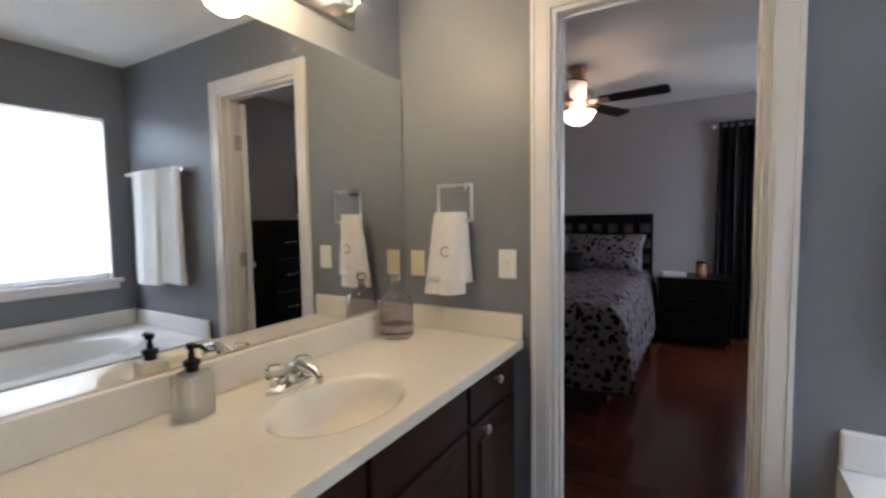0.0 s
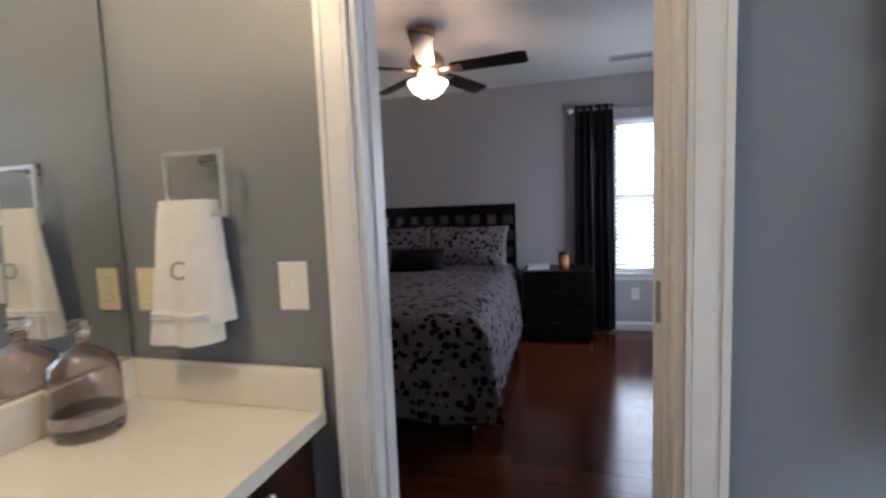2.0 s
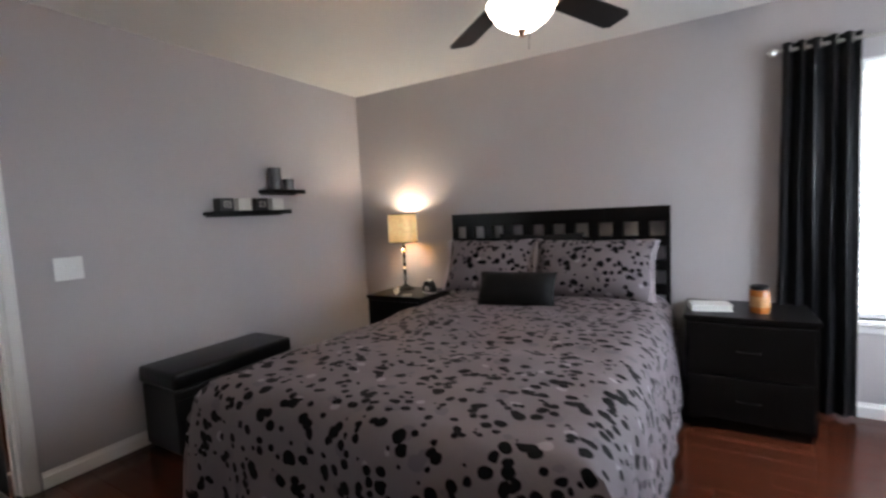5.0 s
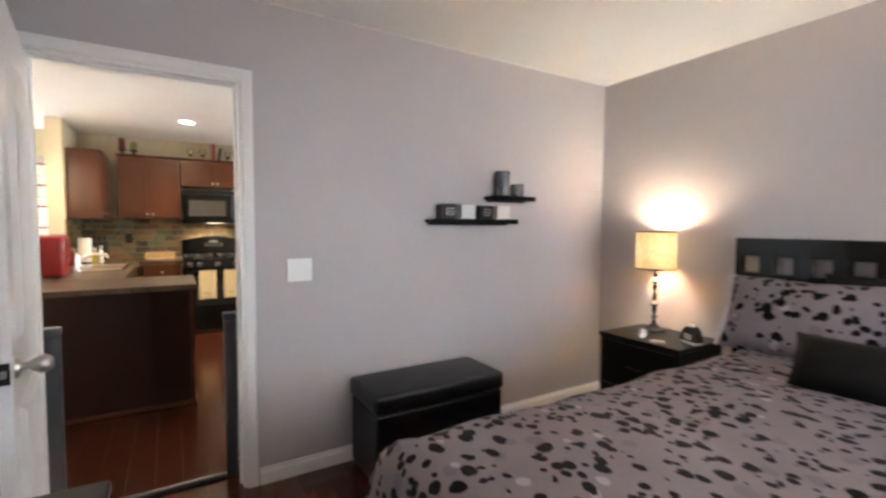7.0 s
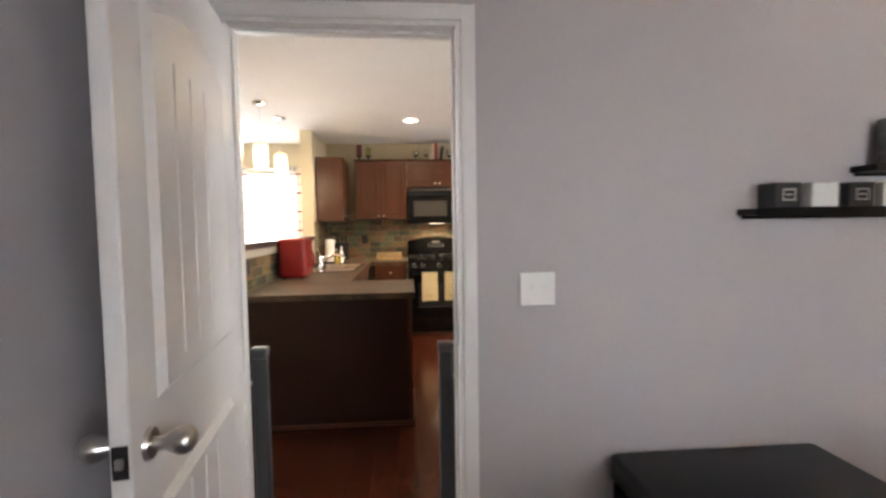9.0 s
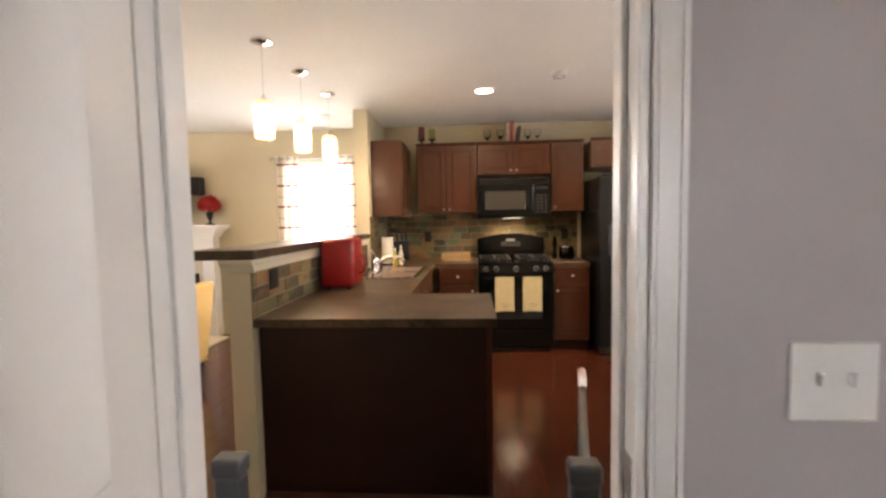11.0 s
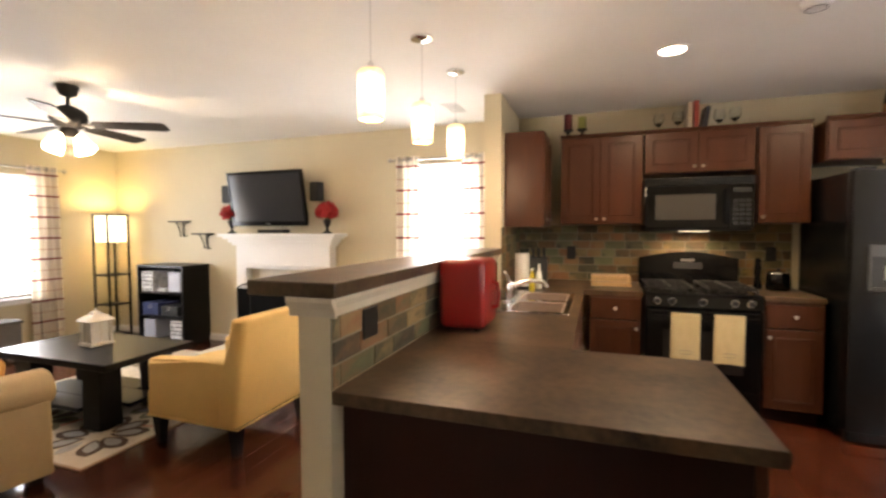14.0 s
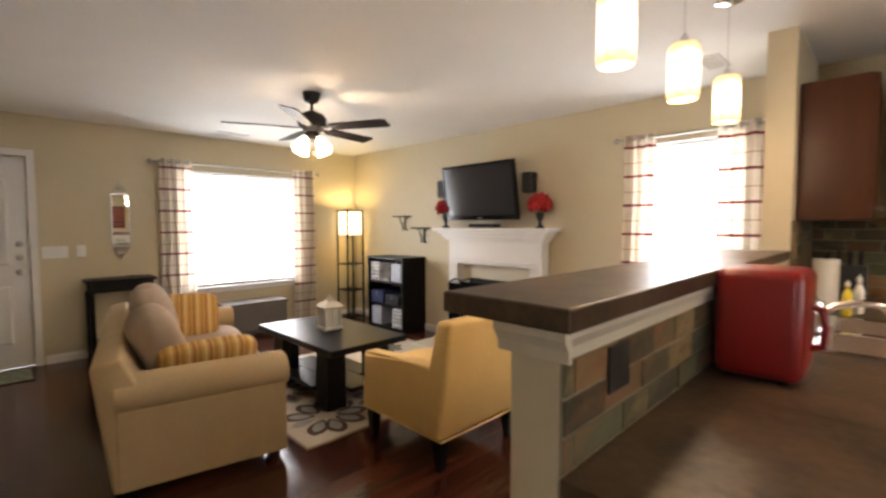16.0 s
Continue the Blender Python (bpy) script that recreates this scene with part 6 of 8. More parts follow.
# base cabinets
cabinet("base_cabinet", (-6.67, 2.885, 0), 90, 0.38, 0.63, 0, 0.862, [("drawer_front", -0.184, 0.184, 0.685, 0.85, 0.0, 0.77), ("door", -0.184, 0.184, 0.11, 0.675, 0.15, 0.62)], "cherry base cabinet with drawer and door beside the stove", LOG)
cabinet("base_cabinet", (-6.67, 4.045, 0), 90, 0.36, 0.63, 0, 0.862, [("drawer_front", -0.174, 0.174, 0.685, 0.85, 0.0, 0.77), ("door", -0.174, 0.174, 0.11, 0.675, -0.15, 0.62)], "cherry base cabinet with drawer and door beside the refrigerator", LOG)
cabinet("base_cabinet", (-5.94, 2.625, 0), 180, 0.94, 0.615, 0, 0.862, [("drawer_front", -0.464, -0.003, 0.685, 0.85, -0.23, 0.77), ("drawer_front", 0.003, 0.464, 0.685, 0.85, 0.23, 0.77)] + [("door", -0.464, -0.003, 0.11, 0.675, -0.03, 0.62), ("door", 0.003, 0.464, 0.11, 0.675, 0.03, 0.62)], "cherry sink base cabinet with two doors", LOG, open_top=True)
cabinet("base_cabinet", (-5.14, 2.625, 0), 180, 0.64, 0.615, 0, 0.862, [("drawer_front", -0.314, -0.003, 0.685, 0.85, -0.16, 0.77), ("drawer_front", 0.003, 0.314, 0.685, 0.85, 0.16, 0.77), ("door", -0.314, -0.003, 0.11, 0.675, -0.03, 0.62), ("door", 0.003, 0.314, 0.11, 0.675, 0.03, 0.62)], "cherry base cabinet beside the sink", LOG)


def peninsula():
    ob = thing("peninsula_cabinet", (-4.46, 2.56, 0), "dark cherry kitchen peninsula cabinet with a plain panelled back", "cabinet")
    inv = ob.matrix_basis.inverted()
    P = lambda n, bm, m, lb="": part(n, turned(bm, inv), m, ob, lb)
    P("body", B(-4.755, -4.168, 2.0, 3.105, 0.0, 0.862), ESPRESSO)
    P("back_panel", B(-4.168, -4.160, 2.0, 3.108, 0.02, 0.862, 0.002), ESPRESSO, "dark wood veneer panel")
    P("side_panel", B(-4.755, -4.160, 3.105, 3.118, 0.02, 0.862, 0.002), ESPRESSO)
    P("corner_strip", B(-4.166, -4.154, 3.095, 3.122, 0.0, 0.862, 0.003), CHERRY)
    P("shoe_moulding", join(B(-4.160, -4.146, 2.0, 3.132, 0, 0.03, 0.005), B(-4.755, -4.160, 3.118, 3.132, 0, 0.03, 0.005)), CHERRY)
    for a, b in ((2.66, 2.88), (2.89, 3.095)):
        P("door", B(-4.775, -4.756, a, b, 0.11, 0.85, 0.003), CHERRY)


peninsula()


def counters():
    ob = thing("kitchen_worktop", (-5.3, 2.5, 0.865), "brown slate-look laminate worktop running round the kitchen", "worktop")
    inv = ob.matrix_basis.inverted()
    z0, z1 = 0.864, 0.904
    ob2 = lambda n, bm, lb="": part(n, turned(bm, inv), LAMINATE, ob, lb)
    ob2("peninsula_top", B(-4.80, -4.098, 2.0, 3.143, z0, z1, 0.0015))
    # strip along the half wall, left open round the sink
    sx0, sx1, sy0, sy1 = -6.35, -5.53, 2.15, 2.585
    ob2("sink_run", B(-5.53, -4.80, 2.0, 2.652, z0, z1))
    ob2("back_strip", B(sx0, sx1, 2.0, sy0, z0, z1))
    ob2("front_strip", B(sx0, sx1, sy1, 2.652, z0, z1))
    ob2("corner_run", B(-7.317, sx0, 2.033, 2.652, z0, z1))
    ob2("stove_run", B(-7.317, -6.655, 2.652, 3.087, z0, z1))
    ob2("end_run", B(-7.317, -6.655, 3.862, 4.232, z0, z1, 0.004))


counters()


def kitchen_sink():
    ob = thing("kitchen_sink", (-5.94, 2.37, 0.904), "double-bowl stainless steel drop-in sink", "sink")
    bm = bmesh.new()
    x0, x1, y0, y1 = -0.43, 0.43, -0.235, 0.23
    bowls = ((-0.39, -0.02), (0.02, 0.39))
    by0, by1 = -0.125, 0.195
    box(bm, x0, x1, y0, by0, 0.0, 0.009, 0.003)
    box(bm, x0, x1, by1, y1, 0.0, 0.009, 0.003)
    for a, b in ((x0, bowls[0][0]), (bowls[0][1], bowls[1][0]), (bowls[1][1], x1)):
        box(bm, a, b, by0, by1, 0.0, 0.0085)
    part("rim", bm, CHROME, ob, "bright steel rim")
    for a, b in bowls:
        w = bmesh.new()
        t = 0.012
        for p in ((a, b, by0, by0 + t, -0.18, 0.003), (a, b, by1 - t, by1, -0.18, 0.003), (a, a + t, by0 + t, by1 - t, -0.18, 0.003), (b - t, b, by0 + t, by1 - t, -0.18, 0.003), (a, b, by0, by1, -0.19, -0.18)):
            box(w, *p)
        # the shading inside the bowl is in its darker steel colour
        part("bowl", w, SHADED_BOWL_STEEL, ob, "satin steel bowl, its shade put into the colour")
        part("drain", lathe([(0.04, -0.178), (0.036, -0.176), (0, -0.177)], 18, ((a + b) / 2, (by0 + by1) / 2, 0)), CHROME, ob, smooth=True)
    f = thing("kitchen_faucet", (-5.94, 2.195, 0.910), "chrome kitchen faucet with a tall lever", "faucet", "", 0)
    part("deck_plate", B(-0.13, 0.13, -0.03, 0.03, 0, 0.014, 0.005, 2), CHROME, f)
    part("body", lathe([(0.03, 0.014), (0.027, 0.085), (0.031, 0.10), (0.026, 0.125), (0, 0.13)], 18), CHROME, f, smooth=True)
    part("spout", tube([(0, 0, 0.07), (0, 0.07, 0.115), (0, 0.15, 0.135), (0, 0.22, 0.125), (0, 0.245, 0.09)], [0.018, 0.017, 0.016, 0.016, 0.017], 12), CHROME, f, smooth=True)
    part("lever", tube([(0, 0, 0.12), (0.03, -0.01, 0.16), (0.11, -0.015, 0.195)], [0.012, 0.011, 0.009], 10), CHROME, f, smooth=True)
    part("sprayer", lathe([(0.02, 0.014), (0.017, 0.06), (0.022, 0.09), (0.015, 0.12), (0, 0.122)], 14, (0.10, 0, 0)), CHROME, f, smooth=True)


kitchen_sink()


def raised_bar():
    ob = thing("bar_top", (-5.26, 1.87, 1.186), "raised slate-look laminate bar ledge on the half wall", "bar top")
    part("slab", B(-1.187, 1.19, -0.15, 0.163, 0.0, 0.046, 0.005, 2), LAMINATE, ob)
    bm = bmesh.new()
    inv = ob.matrix_basis.inverted()
    for s, y in ((1, 1.9955), (-1, 1.8865)):
        prof = [(y, 1.126), (y + s * 0.008, 1.126), (y + s * 0.012, 1.15), (y + s * 0.026, 1.172), (y + s * 0.026, 1.1855), (y, 1.1855)]
        prism(prof, "x", -6.447, -4.10, bm)
    prof = [(-4.0995, 1.126), (-4.0915, 1.126), (-4.0875, 1.15), (-4.0735, 1.172), (-4.0735, 1.1855), (-4.0995, 1.1855)]
    prism(prof, "y", 1.8605, 2.0215, bm)
    box(bm, -6.447, -4.10, 1.8875, 1.9945, 1.126, 1.1855)
    part("cap_moulding", turned(bm, inv), PAINT_TRIM2, ob, "cream painted cap moulding")



raised_bar()


def microwave():
    ob = thing("microwave_oven", (-6.90, 3.485, 1.362), "black over-the-range microwave oven with a window", "microwave", "", 90)
    w, h = 0.755, 0.42
    part("case", B(-w / 2, w / 2, 0.022, 0.405, 0, h, 0.004), BLACK_GLOSS, ob)
    d = part("door", B(-w / 2, w / 2 - 0.17, -0.012, 0.0215, 0.022, h - 0.06, 0.006, 2), BLACK_GLOSS, ob)
    part("window", B(-w / 2 + 0.075, w / 2 - 0.26, -0.0135, -0.0122, 0.09, h - 0.135, 0.0), MW_GLASS, d, "grey mesh window")
    part("handle", tube([(w / 2 - 0.195, -0.012, 0.06), (w / 2 - 0.195, -0.045, 0.075), (w / 2 - 0.195, -0.045, h - 0.12), (w / 2 - 0.195, -0.012, h - 0.105)], 0.010, 10), BLACK_GLOSS, d, smooth=True)
    p = part("control_panel", B(w / 2 - 0.168, w / 2, -0.010, 0.0215, 0.022, h - 0.06, 0.004), BLACK_GLOSS, ob)
    part("display", B(w / 2 - 0.145, w / 2 - 0.025, -0.0112, -0.0102, h - 0.125, h - 0.09), DARK_GLASS, p)
    for r in range(6):
        for c in range(3):
            part("button", B(w / 2 - 0.143 + c * 0.042, w / 2 - 0.111 + c * 0.042, -0.0112, -0.0102, 0.05 + r * 0.034, 0.072 + r * 0.034), BLACK, p)
    part("vent_grille", B(-w / 2, w / 2, 0.004, 0.0215, h - 0.058, h, 0.002), BLACK, ob)
    for k in range(5):
        part("vent_slat", B(-w / 2 + 0.02, w / 2 - 0.02, 0.0, 0.004, h - 0.052 + k * 0.0105, h - 0.047 + k * 0.0105), BLACK_GLOSS, ob)
    part("lamp_lens", B(-0.1, 0.1, 0.10, 0.18, -0.004, 0.0), LIGHT_PAPER, ob, "lit lens under the oven")


microwave()


def stove():
    ob = thing("gas_stove", (-6.62, 3.4745, 0), "black gas stove with iron grates and a curved backguard", "stove", "", 90)
    w, d = 0.755, 0.69
    part("body", B(-w / 2, w / 2, 0.02, d, 0.03, 0.86, 0.003), BLACK_GLOSS, ob)
    part("cooktop", B(-w / 2, w / 2, 0.0, d - 0.05, 0.861, 0.912, 0.008, 2), BLACK_GLOSS, ob)
    part("control_panel", prism([(0.0, 0.80), (-0.028, 0.81), (-0.012, 0.89), (0.03, 0.90), (0.03, 0.80)], "x", -w / 2, w / 2), BLACK_GLOSS, ob)
    for x in (-0.3, -0.2, 0.0, 0.2, 0.3):
        kb = lathe([(0.023, 0), (0.021, 0.012), (0.018, 0.024), (0, 0.026)], 16)
        part("knob", turned(kb, pose(x, -0.02, 0.85, 82, 0, 0)), BLACK, ob, "black control knob", True)
        part("knob_trim", turned(lathe([(0.026, 0), (0.026, 0.003), (0.02, 0.004)], 18), pose(x, -0.0195, 0.85, 82, 0, 0)), CHROME, ob, smooth=True)
    dr = part("oven_door", B(-w / 2 + 0.004, w / 2 - 0.004, -0.022, 0.0195, 0.235, 0.79, 0.008, 2), BLACK_GLOSS, ob)
    part("window", B(-0.26, 0.26, -0.0235, -0.0222, 0.34, 0.64), DARK_GLASS, dr, "dark oven window")
    part("handle", tube([(-0.33, -0.022, 0.752), (-0.33, -0.06, 0.752), (0.33, -0.06, 0.752), (0.33, -0.022, 0.752)], 0.012, 10), BLACK_GLOSS, dr, smooth=True)
    part("storage_drawer", B(-w / 2 + 0.004, w / 2 - 0.004, -0.015, 0.0195, 0.05, 0.222, 0.006, 2), BLACK_GLOSS, ob)
    part("foot_strip", B(-w / 2 + 0.02, w / 2 - 0.02, 0.05, d, 0.0, 0.03), BLACK, ob)
    bg = [(-w / 2, 0.913), (w / 2, 0.913), (w / 2, 1.13)] + [(w / 2 - w * k / 12, 1.13 + 0.055 * math.sin(math.pi * k / 12)) for k in range(1, 12)] + [(-w / 2, 1.13)]
    part("backguard", prism(bg, "y", d - 0.09, d), BLACK_GLOSS, ob)
    part("clock_panel", B(-0.11, 0.11, d - 0.093, d - 0.0905, 1.04, 1.10), DARK_GLASS, ob)
    part("clock_badge", B(-0.05, 0.05, d - 0.0945, d - 0.0932, 1.105, 1.125), NICKEL, ob)
    for x in (-0.2, 0.2):
        for y in (0.16, 0.44):
            part("burner", lathe([(0.05, 0.0), (0.05, 0.012), (0.03, 0.016), (0.03, 0.024), (0, 0.025)], 18, (x, y, 0.912)), IRON, ob, smooth=True)
    for x in (-0.2, 0.2):
        g = bmesh.new()
        for u in (-0.15, 0.0, 0.15):
            box(g, x + u - 0.006, x + u + 0.006, 0.04, 0.56, 0.936, 0.952, 0.002)
        for v in (0.04, 0.16, 0.3, 0.44, 0.55):
            box(g, x - 0.15, x + 0.15, v - 0.006, v + 0.006, 0.937, 0.951, 0.002)
        for u in (-0.15, 0.15):
            for v in (0.045, 0.3, 0.555):
                box(g, x + u - 0.007, x + u + 0.007, v - 0.007, v + 0.007, 0.9125, 0.937)
        part("grate", g, IRON, ob, "black cast-iron grate")


stove()


def dish_towel(y):
    t = thing("dish_towel", (-6.55, y, 0.42), "cream dish towel hung over the oven handle", "towel", "towels on the oven", 90)
    part("cloth", draped(0.19, 0.355, 0.024, 1.6, y, 0.0), CREAM_CLOTH, t, smooth=True)
    part("motif", tube([(-0.045, -0.0155, 0.075), (-0.02, -0.0155, 0.088), (0.015, -0.0155, 0.088), (0.045, -0.0155, 0.072), (0.02, -0.0155, 0.06), (-0.03, -0.0155, 0.06)], 0.002, 6), GREYBOX, t, "faint stitched motif")


dish_towel(3.355)
dish_towel(3.63)


def fridge():
    ob = thing("refrigerator", (-6.45, 4.72, 0), "black side-by-side refrigerator with an ice dispenser", "refrigerator", "", 90)
    w, d, h = 0.912, 0.78, 1.755
    part("case", B(-w / 2, w / 2, 0.075, d, 0.03, h - 0.012, 0.004), FRIDGE_BLACK, ob)
    part("kick_grille", B(-w / 2 + 0.01, w / 2 - 0.01, 0.03, 0.075, 0.01, 0.075, 0.002), BLACK, ob)
    for hx in (-w / 2 + 0.07, w / 2 - 0.07):
        part("hinge_cover", B(hx - 0.05, hx + 0.05, 0.02, 0.13, h - 0.011, h + 0.012, 0.004), BLACK, ob)

    def leaf(x0, x1):
        # a door with a slightly bowed front
        out = [(x0, 0.07)]
        n = 12
        for k in range(n + 1):
            f = k / n
            out.append((x0 + (x1 - x0) * f, 0.012 - 0.020 * math.sin(math.pi * f) ** 0.6))
        out.append((x1, 0.07))
        return prism(out, "z", 0.085, h - 0.012)
    split_x = -0.04
    lf = part("freezer_door", leaf(-w / 2, split_x - 0.004), FRIDGE_BLACK, ob, smooth=True)
    rf = part("fridge_door", leaf(split_x + 0.004, w / 2), FRIDGE_BLACK, ob, smooth=True)
    for s, parent in ((-1, lf), (1, rf)):
        part("handle", tube([(split_x + s * 0.03, 0.0, 0.40), (split_x + s * 0.03, -0.045, 0.46), (split_x + s * 0.034, -0.05, 0.8), (split_x + s * 0.055, -0.056, 0.98), (split_x + s * 0.068, -0.058, 1.13), (split_x + s * 0.055, -0.056, 1.28), (split_x + s * 0.034, -0.05, 1.42), (split_x + s * 0.03, -0.045, 1.62), (split_x + s * 0.03, 0.0, 1.68)], [0.015, 0.014, 0.013, 0.016, 0.018, 0.016, 0.013, 0.014, 0.015], 10), BLACK_GLOSS, parent, "long black handle", True)
    # dispenser recess
    cx = -0.255
    sur = join(B(cx - 0.125, cx + 0.125, -0.016, -0.003, 1.20, 1.28, 0.005), B(cx - 0.125, cx - 0.11, -0.016, -0.003, 0.99, 1.20, 0.004), B(cx + 0.11, cx + 0.125, -0.016, -0.003, 0.99, 1.20, 0.004), B(cx - 0.11, cx + 0.11, -0.016, -0.003, 0.99, 1.015, 0.004))
    dsp = part("dispenser", sur, DISPENSER_GREY, lf, "dark grey dispenser surround")
    part("dispenser_recess", B(cx - 0.11, cx + 0.11, -0.009, -0.0075, 1.015, 1.20), BLACK, lf)
    part("dispenser_paddle", B(cx - 0.045, cx - 0.02, -0.03, -0.0095, 1.06, 1.15, 0.004), PLATE, lf, "pale paddle")
    part("badge", B(split_x + 0.36, split_x + 0.42, -0.012, -0.006, 1.66, 1.68), DISPENSER_GREY, rf)


fridge()


def on_fridge():
    b = thing("wooden_bowl", (-6.60, 4.61, 1.768), "shallow honey-coloured wooden bowl on the refrigerator", "bowl")
    part("bowl", lathe([(0, 0), (0.07, 0), (0.125, 0.03), (0.13, 0.055), (0.12, 0.055), (0.11, 0.035), (0.06, 0.012), (0, 0.011)], 26), PINE, b, smooth=True)
    for k, (y, s) in enumerate(((4.86, 1.0), (4.97, 0.85), (5.07, 0.8))):
        g = thing("wine_glass", (-6.55 + 0.05 * (k % 2), y, 1.768), "clear stemmed glass standing on the refrigerator", "glass", "glasses on the refrigerator")
        part("glass", lathe([(0, 0), (0.04 * s, 0), (0.008, 0.01), (0.006, 0.08 * s), (0.03 * s, 0.11 * s), (0.045 * s, 0.15 * s), (0.038 * s, 0.21 * s), (0.035 * s, 0.21 * s), (0.041 * s, 0.15 * s), (0.026 * s, 0.115 * s), (0, 0.10 * s)], 18), GLASS, g, smooth=True)


on_fridge()


def cabinet_top_bits():
    zt = 2.151
    for y, m, h, lab in ((2.50, material("dark_red_wax", (0.11, 0.012, 0.010), 0.5), 0.13, "dark red pillar candle on a black holder"), (2.615, material("green_wax", (0.27, 0.29, 0.07), 0.5), 0.10, "lime green candle on a black holder")):
        c = thing("pillar_candle", (-7.02, y, zt), lab, "candle", "candles on the cabinets")
        part("holder", lathe([(0, 0), (0.045, 0), (0.045, 0.01), (0.015, 0.02), (0.012, 0.06), (0.04, 0.075), (0.042, 0.085), (0, 0.085)], 20), IRON, c, smooth=True)
        part("wax", lathe([(0, 0.086), (0.034, 0.086), (0.034, 0.085 + h), (0.026, 0.088 + h), (0, 0.08 + h)], 20), m, c, smooth=True)
        part("wick", R_((0, 0, 0.08 + h), (0, 0, 0.1 + h), 0.0015, n=6), BLACK, c)
    b = thing("wooden_crate", (-7.12, 2.98, zt), "small dark wooden tray on the cabinet", "tray")
    part("board", B(-0.07, 0.07, -0.12, 0.12, 0, 0.02, 0.003), CHERRY, b)
    part("rim", join(B(-0.07, 0.07, -0.12, -0.11, 0.02, 0.045), B(-0.07, 0.07, 0.11, 0.12, 0.02, 0.045)), CHERRY, b)
    for k, y in enumerate((3.22, 3.36, 3.66, 3.76)):
        g = thing("stem_glass", (-7.1 + 0.03 * (k % 2), y, zt), "clear stemmed glass on top of the cabinets", "glass", "glasses on the cabinets")
        part("glass", lathe([(0, 0), (0.035, 0), (0.006, 0.01), (0.005, 0.07), (0.03, 0.095), (0.042, 0.13), (0.036, 0.18), (0.033, 0.18), (0.038, 0.13), (0.026, 0.098), (0, 0.088)], 16), GLASS, g, smooth=True)
    for k, (y, h, col, lean) in enumerate(((3.44, 0.24, (0.45, 0.38, 0.28), 0), (3.485, 0.25, (0.35, 0.06, 0.04), 0), (3.54, 0.20, (0.03, 0.025, 0.03), -8))):
        bk = thing("cook_book", (-7.1, y, zt), "upright cookbook standing on the cabinets", "book", "books on the cabinets")
        mcol = material("book_cover", col, 0.5, vary=0.1)
        part("cover", turned(join(B(-0.08, 0.08, -0.017, -0.014, 0, h), B(-0.08, 0.08, 0.014, 0.017, 0, h), B(0.077, 0.08, -0.014, 0.014, 0, h)), pose(0, 0, 0.0, lean, 0, 0)), mcol, bk)
        part("pages", turned(B(-0.075, 0.0765, -0.0135, 0.0135, 0.004, h - 0.004), pose(0, 0, 0.0, lean, 0, 0)), PAPER, bk)
    for y, h, r in ((4.72, 0.31, 0.036), (4.85, 0.25, 0.075)):
        v = thing("glass_bottle", (-7.08, y, zt + 0.0), "dark glass bottle on the cabinet" if r < 0.05 else "squat dark glass flagon with a round belly", "bottle", "bottles on the cabinet")
        mm = material("dark_bottle_glass", (0.03, 0.012, 0.006), 0.08, vary=0.2)
        part("glass", lathe([(0, 0), (r * 0.9, 0), (r, 0.02), (r, h * 0.45), (r * 0.75, h * 0.6), (0.014, h * 0.72), (0.013, h * 0.95), (0.016, h), (0, h)], 20), mm, v, smooth=True)
        part("label_band", lathe([(r + 0.0005, h * 0.16), (r + 0.001, h * 0.17), (r + 0.001, h * 0.38), (r + 0.0005, h * 0.39)], 20), material("aged_label", (0.30, 0.13, 0.04), 0.7, vary=0.3, scale=30), v, "brown label", True)


cabinet_top_bits()


